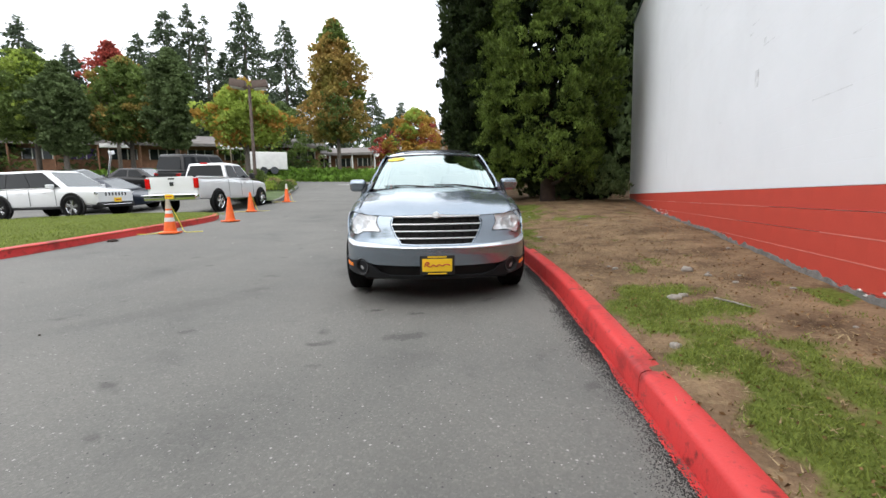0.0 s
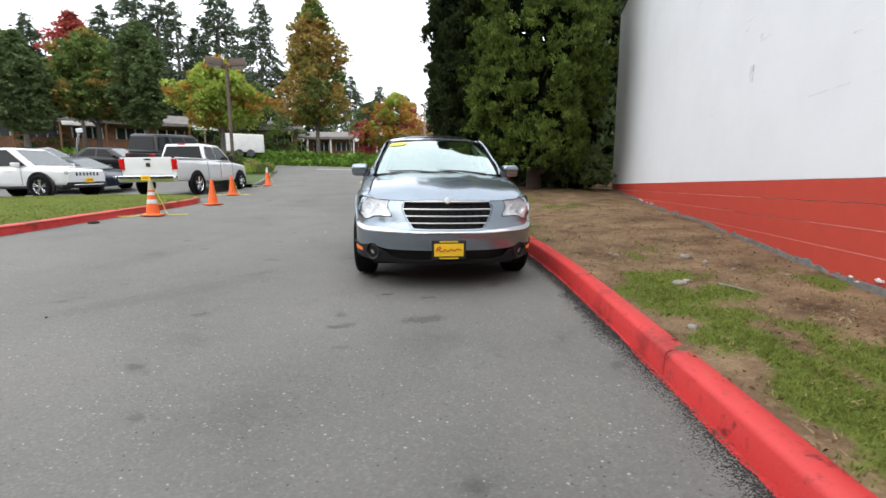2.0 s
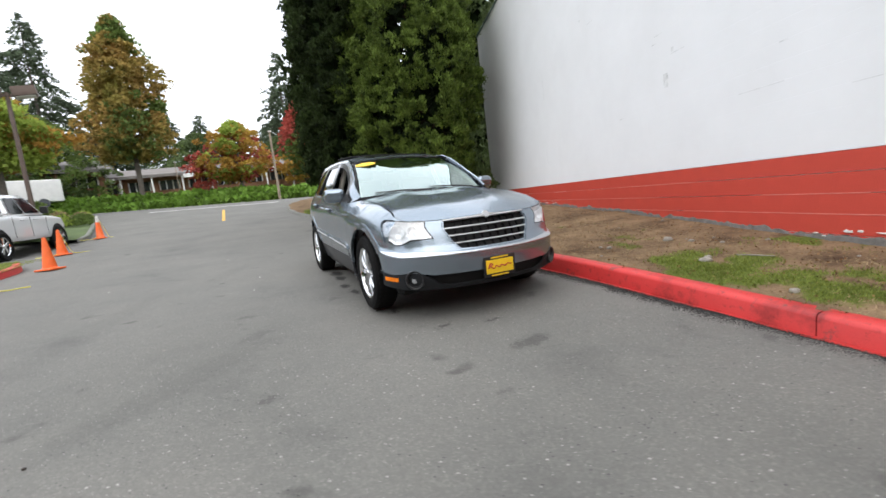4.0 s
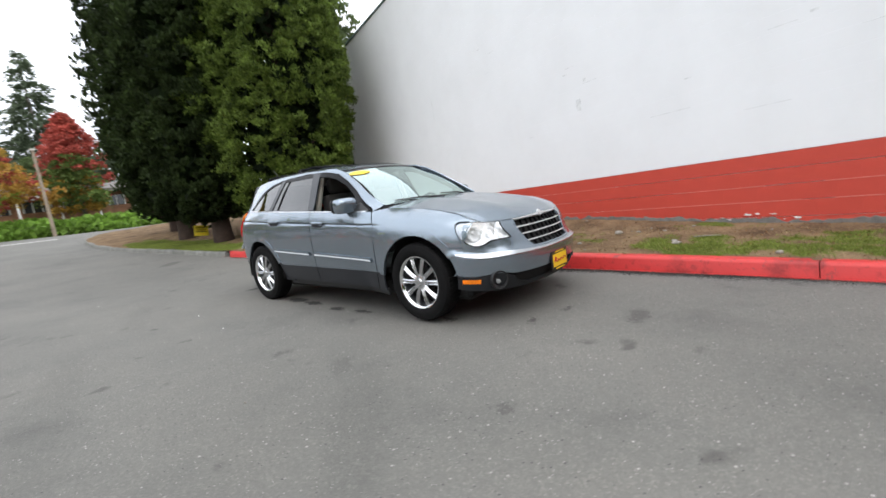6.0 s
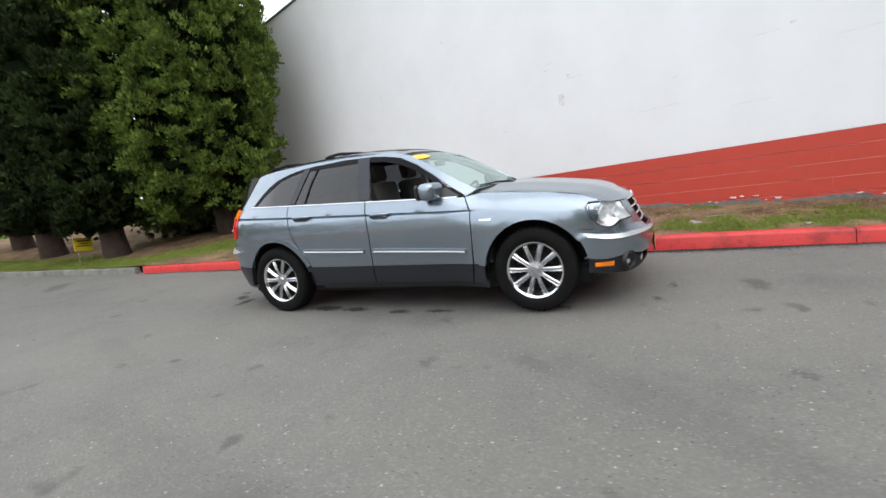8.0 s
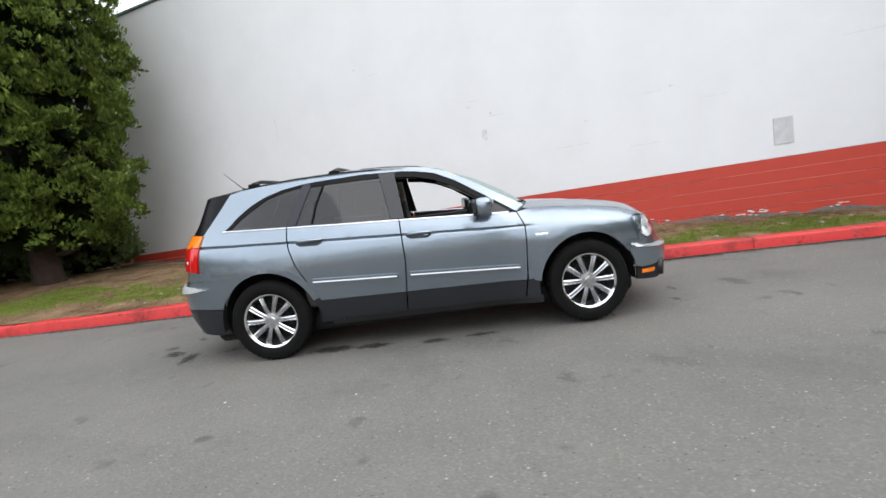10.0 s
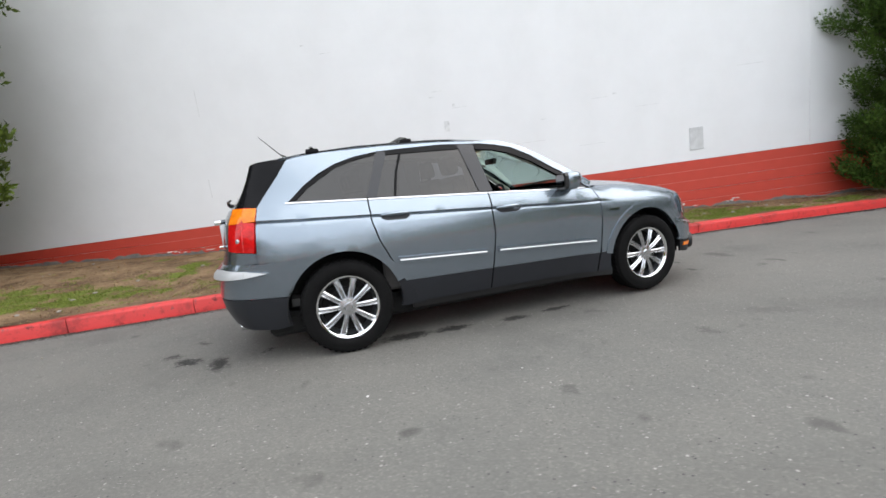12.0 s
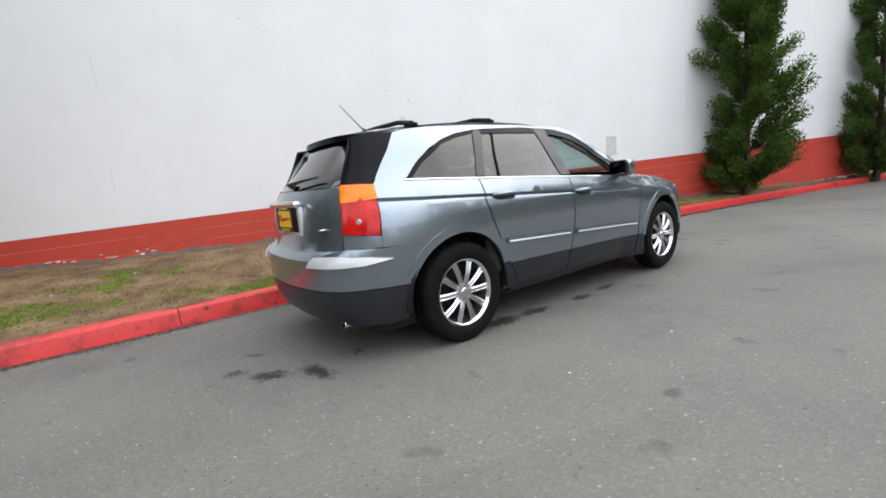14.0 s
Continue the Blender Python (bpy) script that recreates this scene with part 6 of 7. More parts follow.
def low_building(p, q, depth, eave, ridge, bays, label, bright=-1):
    """A single-storey row with a long shingle roof, posts and shop windows."""
    p, q = Vector(p), Vector(q)
    d = (q - p).to_2d()
    length = d.length
    ob = thing("building", label, "building", pose(p.x, p.y, p.z, 0, 0, math.degrees(math.atan2(d.y, d.x))))
    part("wall", boxed((0, 0, -2), (length, depth, eave)), BRICK_FAR, ob, "brown brick wall", smooth=False)
    bm = bmesh.new()
    for a, b in ((-1.6, depth / 2), (depth + 0.8, depth / 2)):
        vs = [bm.verts.new(v) for v in ((-0.8, a, eave - 0.1), (length + 0.8, a, eave - 0.1), (length + 0.8, b, ridge), (-0.8, b, ridge))]
        bm.faces.new(vs)
    bmesh.ops.remove_doubles(bm, verts=bm.verts[:], dist=0.01)
    bmesh.ops.solidify(bm, geom=bm.faces[:], thickness=0.25)
    part("roof", bm, ROOF_FAR, ob, "grey shingle roof", smooth=False)
    part("fascia", boxed((-0.8, -1.66, eave - 0.4), (length + 0.8, -1.6, eave - 0.08)), ROOF_FAR, ob, "dark fascia board", smooth=False)
    for i in range(bays):
        x = length * (i + 0.5) / bays
        w = length / bays
        win = part("window", boxed((x - w * 0.34, -0.06, 0.4), (x + w * 0.34, -0.005, eave - 0.7)), PURPLE if i == bright else DARKPANE, ob, "purple shop window" if i == bright else "dark shop window", smooth=False)
        for k in range(4):
            xx = x - w * 0.34 + w * 0.68 * k / 3
            part("frame", boxed((xx - 0.05, -0.1, 0.4), (xx + 0.05, -0.065, eave - 0.7)), WHITEPAINT, win, "white window frame", smooth=False)
        part("post", boxed((x - w * 0.5, -1.5, -1), (x - w * 0.5 + 0.16, -1.34, eave - 0.1)), BRICK_FAR if bright > 0 else WHITEPAINT, ob, "porch post", smooth=False)
        if i % 3 == 1:
            part("awning", boxed((x - w * 0.4, -2.0, eave - 0.75), (x + w * 0.4, -1.7, eave - 0.3), 0.05), WHITEPAINT, ob, "white shop fascia", smooth=False)
    return ob


low_building((-29.0, 58.8, 5.6), (14, 62.5, 5.4), 9, 2.2, 3.5, 14, "long low brown brick shop row with shingle roof")
low_building((-60, 38.8, 6.2), (-23.5, 56.5, 6.3), 9, 2.3, 3.9, 10, "long low shop row behind the street trees", 3)
sheet("shop_lot", steps((-90, 40, 3)), steps((52, 100, 4)), lambda x, y: lie(x, 52) + 0.55 + 0.01 * (y - 52), ASPHALT, "asphalt forecourt of the low shops", "road")

# box trailer parked on the bank's far side
trailer = thing("box_trailer", "white box trailer parked beyond the bank", "trailer", pose(-23.0, 42.2, bank(-23.0, 42.2) + 0.05, 0, 0, 28))
part("body", boxed((-1.75, -1.0, 0.45), (1.75, 1.0, 2.2), 0.12, 3), WHITEPAINT, trailer)
for x in (-0.5, 0.5):
    bm = bmesh.new()
    lathe(bm, [(0.0, -1.2), (0.36, -1.2), (0.36, -1.0), (0.0, -1.0)], 16, "Y", pose(x, 0, 0.36))
    part("wheel", bm, DARKPANE, trailer)

# ---- parking lot lamp and poles ----
LAMP_BROWN = material("brown_painted_steel", (0.10, 0.07, 0.055), 0.6, 0.2, 0.15)
lz = lie(-14.1, 24.2)
lamp = thing("street_lamp", "brown parking lot lamp with two box heads", "street lamp", pose(-14.1, 24.2, lz, 0, 0, 20))
bm = bmesh.new()
tube(bm, [(0, 0, -0.3), (0, 0, 6.15)], [0.1, 0.075], 10)
part("pole", bm, LAMP_BROWN, lamp)
part("base", boxed((-0.25, -0.25, -0.3), (0.25, 0.25, 0.6), 0.04), CONCRETE, lamp, "grey concrete base")
for sx in (-1, 1):
    bm = bmesh.new()
    box(bm, (-0.42, -0.3, 0), (0.42, 0.3, 0.42), 0.06, 2, pose(sx * 0.62, 0, 6.0, 0, sx * -8, 0))
    head = part("head", bm, LAMP_BROWN, lamp)
    part("lens", boxed((-0.34, -0.24, -0.03), (0.34, 0.24, 0.0), 0, 1, pose(sx * 0.62, 0, 5.995, 0, sx * -8, 0)), LENS, head, "pale lamp lens")
part("arm", boxed((-0.7, -0.05, 5.98), (0.7, 0.05, 6.08)), LAMP_BROWN, lamp)
WOOD_POLE = material("weathered_pole", (0.25, 0.2, 0.15), 0.9, 0, 0.2, 3, 30, 0.4)
for nm, x, y, h, r, label in (("utility_pole", -4.8, 39.6, 5.6, 0.11, "slender wooden utility pole by the cross street"), ("sign_post", -24.4, 38.0, 3.2, 0.07, "pale post standing before the shops"), ("street_lamp", -16.8, 57.6, 4.6, 0.06, "thin street lamp before the shop roof")):
    ob = thing(nm, label, "pole", pose(x, y, bank(x, y) if y > 40.2 else lie(x, y)))
    bm = bmesh.new()
    tube(bm, [(0, 0, -0.4), (0, 0, h)], [r, r * 0.7], 8)
    part("pole", bm, WOOD_POLE, ob)
    part("cap", boxed((-r * 1.2, -r * 1.2, h), (r * 1.2, r * 1.2, h + 0.1), 0.02), LENS, ob)

# ---- planted bed between the parking rows and the drive ----
BED_LINE = curve([(-10.4, 19.4), (-10.5, 20.2), (-10.9, 21.4), (-11.6, 23.4), (-12.6, 26.0), (-13.6, 28.6), (-14.6, 30.6), (-15.8, 31.8), (-17.4, 32.2)], 8)
kerb("kerb_4", BED_LINE, 1.9, lie, 0.16, 0.16, KERB_GREY, "grey concrete kerb round the planted bed", -1)
bed_back = curve([(-13.2, 20.2), (-13.8, 20.9), (-14.4, 21.9), (-15.4, 23.8), (-16.4, 26.2), (-17.2, 28.6), (-17.6, 30.4), (-17.8, 31.4), (-17.9, 32.0)], 8)
island_sheet("planted_bed", BED_LINE, bed_back, BANK_SOIL, "soil of the planted bed beside the drive", 0.14)
rng = np.random.default_rng(43)
for i in range(26):
    f = rng.random()
    k = int(f * (len(BED_LINE) - 1))
    s = rng.uniform(0.12, 0.9)
    x, y = BED_LINE[k][0] * (1 - s) + bed_back[k][0] * s, BED_LINE[k][1] * (1 - s) + bed_back[k][1] * s
    r = rng.uniform(0.35, 0.7)
    pl = []
    for _ in range(420):
        d = rng.normal(0, 1, 3)
        d /= np.linalg.norm(d)
        p = d * r * rng.random() ** 0.4
        pl.append((p[0], p[1], abs(p[2]) * 0.9 + 0.05, d[0], d[1], 0.5))
    ob = tagged(part("shrub", leaf_mesh("shrub", pl, 0.13, 300 + i, 0.5, 0.5, 0.5), (BROADLEAF, IVY, LIME, DRY)[(i * 7) % 4] if i % 5 else LIME), "low clump of shrub in the planted bed", "shrub", "shrubs of the planted bed")
    ob.location = (x, y, lie(x, y) + 0.16)

# ---- road paint ----
YELLOW = paint_material("yellow_road_paint", (0.62, 0.36, 0.05), (0.3, 0.22, 0.09), 0.62, 0.7, 12)
ROADWHITE = paint_material("white_road_paint", (0.6, 0.6, 0.58), (0.3, 0.3, 0.3), 0.6, 0.7, 12)


def stripe(name, a, b, width, mat, label, rise=0.008):
    a, b = Vector(a), Vector(b)
    d = (b - a).normalized()
    n = Vector((-d.y, d.x)) * width / 2
    k = max(1, int((b - a).length / 0.5))
    vs = []
    for i in range(k + 1):
        c = a.lerp(b, i / k)
        for s in (-1, 1):
            x, y = c + n * s
            vs.append((x, y, lie(x, y) + rise))
    fs = [(2 * i, 2 * i + 1, 2 * i + 3, 2 * i + 2) for i in range(k)]
    return tagged(part(name, quads(name, vs, fs), mat), label, "marking", kind="structure")


stripe("road_marking", (-6.1, 22.0), (-7.5, 30.0), 0.14, YELLOW, "worn yellow dash painted on the asphalt", 0.012)
stripe("road_marking", (-12.6, 33.4), (-4.6, 34.2), 0.35, ROADWHITE, "worn white stop line", 0.012)


# ---- traffic cones along the kerb ----
CONE = material("orange_cone_plastic", (0.80, 0.13, 0.02), 0.5, 0, 0.12, 8, 60)
SLEEVE = material("dirty_white_sleeve", (0.6, 0.58, 0.55), 0.6, 0, 0.2, 10, 60)
TAPE = material("yellow_tape", (0.7, 0.62, 0.08), 0.5, 0, 0.15, 8, 60)
OLDCONE = material("faded_cone_top", (0.42, 0.36, 0.28), 0.7, 0, 0.2, 10, 60)


def cone(x, y, turn, label, h=0.71, bands=(), top=None, tape=True):
    ob = thing("traffic_cone", label, "traffic cone", pose(x, y, lie(x, y) + 0.008, 0, 0, turn), "cones along the drive")
    bm = bmesh.new()
    box(bm, (-0.19, -0.19, 0), (0.19, 0.19, 0.035), 0.012, 2)
    part("base", bm, CONE, ob)
    bm = bmesh.new()
    r = lambda z: 0.14 - 0.108 * z / h
    lathe(bm, [(0.155, 0.03), (r(0.06), 0.055), (r(h * 0.5), h * 0.5), (r(h), h), (r(h) - 0.008, h + 0.004), (0.012, h - 0.02)], 20, "Z")
    part("cone", bm, CONE, ob)
    for a, b in bands:
        bm = bmesh.new()
        lathe(bm, [(r(a) + 0.003, a), (r(b) + 0.003, b)], 20, "Z")
        part("collar", bm, SLEEVE, ob, "pale reflective collar")
    if top:
        bm = bmesh.new()
        lathe(bm, [(r(top) + 0.004, top), (r(h) + 0.004, h + 0.01), (0.0, h + 0.012)], 16, "Z")
        part("cap", bm, OLDCONE if bands else SLEEVE, ob, "worn pale cone top")
    if tape:
        bm = bmesh.new()
        pts = [(r(h * 0.8), 0.02, h * 0.8), (0.15, 0.1, h * 0.4), (0.24, 0.1, 0.05), (0.36, 0.0, 0.015), (0.5, 0.12, 0.012), (0.64, 0.1, 0.012)]
        tube(bm, curve(pts, 4), 0.009, 5)
        part("tape", bm, TAPE, ob, "yellow barrier tape trailing on the asphalt")
        bm = bmesh.new()
        tube(bm, curve([(-0.12, -0.1, 0.05), (-0.26, -0.12, 0.012), (-0.42, -0.22, 0.012), (-0.6, -0.2, 0.012)], 4), 0.009, 5)
        part("tape", bm, TAPE, ob, "yellow barrier tape trailing on the asphalt")
    return ob


cone(-7.4, 9.0, 20, "orange traffic cone with a pale collar and worn top", 0.76, ((0.27, 0.36), (0.45, 0.52)), 0.56)
cone(-7.75, 11.8, 70, "plain orange traffic cone at the end of the kerb", 0.71, tape=False)
cone(-9.0, 15.0, 35, "plain orange traffic cone beside the pickup", 0.71)
cone(-9.95, 19.7, 10, "orange traffic cone with a white top by the bed", 0.85, (), 0.62)

# ---- yard sign between the cypress trunks ----
SIGNYEL = material("yellow_sign_board", (0.80, 0.60, 0.03), 0.5, 0, 0.06)
yz = verge(-0.9, 17.3)
ys = thing("yard_sign", "small yellow and black yard sign staked in the grass", "sign", pose(-0.9, 17.3, yz, 0, 0, 12) @ pose(0, 0, 0, 0, 7, 0))
part("board", boxed((-0.22, -0.01, 0.28), (0.22, 0.01, 0.62), 0.006), SIGNYEL, ys)
for z, w, h in ((0.53, 0.16, 0.024), (0.46, 0.12, 0.018), (0.40, 0.17, 0.024)):
    part("bar", boxed((-w, -0.014, z), (w, -0.0105, z + h)), BLACK, ys, "black bar of lettering")
for x in (-0.14, 0.14):
    bm = bmesh.new()
    tube(bm, [(x, 0, -0.15), (x, 0, 0.3)], 0.006, 6)
    part("stake", bm, BRIGHT, ys, "thin wire stake")

# ---- fittings and scars on the wall ----
PATCHGREY = material("grey_cover_plate", (0.56, 0.57, 0.58), 0.6, 0, 0.1, 8, 60, 0.2)


SCARGREY = material("scarred_paint", (0.67, 0.68, 0.69), 0.8, 0, 0.15, 8, 60, 0.2)


def on_wall(name, y, z, w, h, mat, label, category, thick=0.012, bevel=0.004):
    s = y / WALL_DIR.y
    ob = part(name, boxed((-thick, -w / 2, -h / 2), (0.002, w / 2, h / 2), bevel), mat)
    ob.matrix_world = Matrix.Translation(WALL_AT + WALL_DIR * s + Vector((0, 0, z))) @ pose(0, 0, 0, 0, 0, WALL_TURN)
    return tagged(ob, label, category)


on_wall("cover_plate", 0.97, 1.63, 0.27, 0.43, PATCHGREY, "grey painted cover plate on the white wall", "cover plate")
on_wall("wall_scar", 5.78, 2.52, 0.10, 0.20, SCARGREY, "chipped grey patch in the white wall paint", "wall scar", 0.003, 0.001)
on_wall("wall_scar", 5.74, 2.56, 0.03, 0.05, PATCHGREY, "bare concrete chip in the white wall paint", "wall scar", 0.008, 0.002)
on_wall("conduit", -1.24, 3.4, 0.03, 4.4, WALL_WHITE, "thin white painted conduit running up the wall", "conduit", 0.01, 0.003)
SCARS = [(8.3, 4.37, 0.08, 0.03), (7.9, 4.18, 0.22, 0.012), (6.0, 3.1, 0.12, 0.02), (5.9, 3.2, 0.2, 0.012), (5.5, 2.85, 0.28, 0.012), (2.5, 2.7, 0.08, 0.03), (2.8, 2.66, 0.3, 0.01), (3.9, 2.4, 0.1, 0.015), (5.6, 2.9, 0.06, 0.06),
         (4.2, 2.0, 0.6, 0.01), (3.0, 1.8, 0.5, 0.008), (1.9, 2.4, 0.45, 0.008), (-0.1, 2.9, 0.5, 0.01), (10.5, 3.6, 0.015, 0.5), (10.6, 1.95, 0.015, 0.35), (7.0, 2.2, 0.12, 0.012)]
for y, z, w, h in SCARS:
    on_wall("wall_scar", y, z, w, h, SCARGREY, "shallow scar in the white wall paint", "wall scar", 0.0014, 0.0005)
# flaked white paint at the foot of the red band
rng = random.Random(5)
FLAKE = material("flaked_pale_paint", (0.62, 0.6, 0.58), 0.8, 0, 0.2, 20, 80)


def paint_flake(y, z, w, h, thick):
    """A ragged chip of old paint standing off the wall."""
    bm = bmesh.new()
    k = 9
    turn = rng.uniform(0, 6.28)
    ring = [(0.5 * w * rng.uniform(0.45, 1.1) * math.cos(turn + 6.2832 * i / k), 0.5 * h * rng.uniform(0.4, 1.15) * math.sin(turn + 6.2832 * i / k)) for i in range(k)]
    back = [bm.verts.new((0.002, a, b)) for a, b in ring]
    face = [bm.verts.new((-thick * rng.uniform(0.5, 1.0), a * 0.85, b * 0.85)) for a, b in ring]
    tip = bm.verts.new((-thick, 0, 0))
    for i in range(k):
        j = (i + 1) % k
        bm.faces.new((back[i], back[j], face[j], face[i]))
        bm.faces.new((face[i], face[j], tip))
    ob = part("paint_flake", bm, FLAKE, smooth=False)
    ob.matrix_world = Matrix.Translation(WALL_AT + WALL_DIR * (y / WALL_DIR.y) + Vector((0, 0, z))) @ pose(0, 0, 0, 0, 0, WALL_TURN)
    return tagged(ob, "flake of pale paint at the foot of the wall", "paint flake")


for i in range(44):
    y = rng.choice([3.1, 3.3, 1.6, 1.4, 0.3, 10.4, 10.9, 11.6]) + rng.gauss(0, 0.2)
    p = WALL_AT + WALL_DIR * (y / WALL_DIR.y)
    paint_flake(y, verge(p.x - 0.05, p.y) + rng.uniform(0.03, 0.12), rng.uniform(0.03, 0.13), rng.uniform(0.012, 0.045), 0.01 + rng.random() * 0.015)


# ---- stones and litter ----
STONE = material("pale_stone", (0.27, 0.245, 0.21), 0.9, 0, 0.25, 12, 80, 0.5)
rnd = random.Random(9)
rng2 = np.random.default_rng(12)


def pebble(name, x, y, z, r, mat, label, flat=0.6):
    bm = bmesh.new()
    bmesh.ops.create_icosphere(bm, subdivisions=2, radius=r)
    sd = rnd.uniform(0, 99)
    for v in bm.verts:
        v.co *= 1 + 0.35 * noise.noise(v.co * (1.6 / r) + Vector((sd, 0, 0)))
        v.co.z *= flat
    ob = part(name, bm, mat, split=60)
    ob.location, ob.rotation_euler = (x, y, z + r * flat * 0.35), (0, 0, rnd.uniform(0, 6))
    return tagged(ob, label, "stone")


pebble("leaf_clump", -7.53, 7.6, lie(-7.53, 7.6), 0.09, BARK, "dark clump of wet leaves against the kerb", 0.5)
for i in range(40):
    y = rnd.uniform(-1, 13)
    x = rnd.uniform(kerb_x(y) + 0.25, wall_x(y) - 0.1)
    pebble("stone", x, y, verge(x, y), rnd.uniform(0.012, 0.035), STONE, "small pale stone lying on the verge")
pebble("stone", 1.95, 4.7, verge(1.95, 4.7), 0.06, STONE, "pale stone lying on the bare soil")
pebble("stone", 1.46, 3.72, verge(1.46, 3.72), 0.06, STONE, "flat grey stone lying in the turf", 0.4)
pebble("stone", 1.55, 3.78, verge(1.55, 3.78), 0.04, STONE, "flat grey stone lying in the turf", 0.5)
vs, fs = [], []
for i in range(20000):
    y = rng2.uniform(-3, 14.5)
    d = rng2.random() ** 1.3 * max(0.006, 0.034 + 0.03 * noise.noise((y * 1.9, 3, 0)) + 0.015 * noise.noise((y * 8, 3, 0)))
    x, q, a = kerb_x(y) - 0.002 - d, rng2.uniform(0.002, 0.006), rng2.uniform(0, 6.28)
    k = len(vs)
    vs += [(x + q * math.cos(a + j * 2.1), y + 1.8 * q * math.sin(a + j * 2.1), road_z(x, y) + 0.0065) for j in range(3)]
    fs.append((k, k + 1, k + 2))
tagged(part("paint_splash", quads("paint_splash", vs, fs), KERB_RED), "red paint splashed on the asphalt below the kerb", "paint", kind="stuff")
stick = tagged(part("stick", tube(bmesh.new(), [(1.72, 3.62, verge(1.72, 3.62) + 0.015), (1.8, 3.5, verge(1.8, 3.5) + 0.02), (1.86, 3.36, verge(1.86, 3.36) + 0.012)], [0.007, 0.008, 0.005], 6), STONE), "short pale stick lying on the verge", "stick")
for i in range(26):
    x, y = rnd.uniform(-6, 0.4), rnd.uniform(0.8, 12)
    if not (-2.3 < x < 0.3 and 3.8 < y < 9.3):
        pebble("grit_stone", x, y, lie(x, y) + 0.004, rnd.uniform(0.005, 0.012), (BARK, FLAKE, STONE)[i % 3], "loose bit of grit on the asphalt")

# leaf litter: small curled scraps lying on the soil
LITTER = material("dead_leaves", (0.2, 0.115, 0.055), 0.85, 0, 0.35, 3, 20, island=0.5, spec=0.1)
rng3 = np.random.default_rng(21)
lit = []
for i in range(5200):
    y = rng3.uniform(-2, 15)
    x = rng3.uniform(kerb_x(y) + 0.1, wall_x(y) - 0.04)
    if rng3.random() < 0.25 + 0.75 * (1 - turf(x, y)):
        lit.append((x, y, verge(x, y) + 0.006, rng3.normal(), rng3.normal(), 0.05))
tagged(part("leaf_litter", leaf_mesh("leaf_litter", lit, 0.022, 22, 0.6, 0.0, 0.6), LITTER), "brown scraps of dead leaves scattered over the verge", "leaf litter", kind="stuff")


# ---- trees ----
def crown_places(rng, shells, clumps, per, lump):
    """shells: a function (height 0..1, angle) -> (x, y, z, clump size). Leaves gathered in clumps."""
    out = []
    for _ in range(clumps):
        c, o, r = shells(rng)
        r *= lump
        d = rng.normal(0, 1, (per, 3))
        d /= np.linalg.norm(d, axis=1, keepdims=True)
        d[:, 2] = np.where(rng.random(per) < 0.7, abs(d[:, 2]), d[:, 2])
        p = c + d * (r * (0.55 + 0.45 * rng.random((per, 1)))) * [1, 1, 0.85]
        out.append(np.hstack([p, 0.7 * d + 0.6 * o]))
    return np.vstack(out)


def tuft_places(rng, shells, clumps, per, lump):
    """Upturned tufts: each is a handful of small sprays on its outer, upper side, open beneath."""
    out = []
    for _ in range(clumps):
        c, o, r = shells(rng)
        r *= lump
        k = 8
        d = rng.normal(0, 0.8, (k, 3)) + o
        d /= np.linalg.norm(d, axis=1, keepdims=True)
        sc = c + d * r * rng.uniform(0.45, 0.95, (k, 1)) * [1, 1, 0.9]
        for j in range(k):
            m = per // k
            e = rng.normal(0, 1, (m, 3))
            e /= np.linalg.norm(e, axis=1, keepdims=True)
            e[:, 2] = np.where(rng.random(m) < 0.75, abs(e[:, 2]), e[:, 2])
            out.append(np.hstack([sc[j] + e * r * 0.36 * (0.3 + 0.7 * rng.random((m, 1))), 0.5 * e + 0.5 * d[j] + [0, 0, 0.35]]))
    return np.vstack(out)


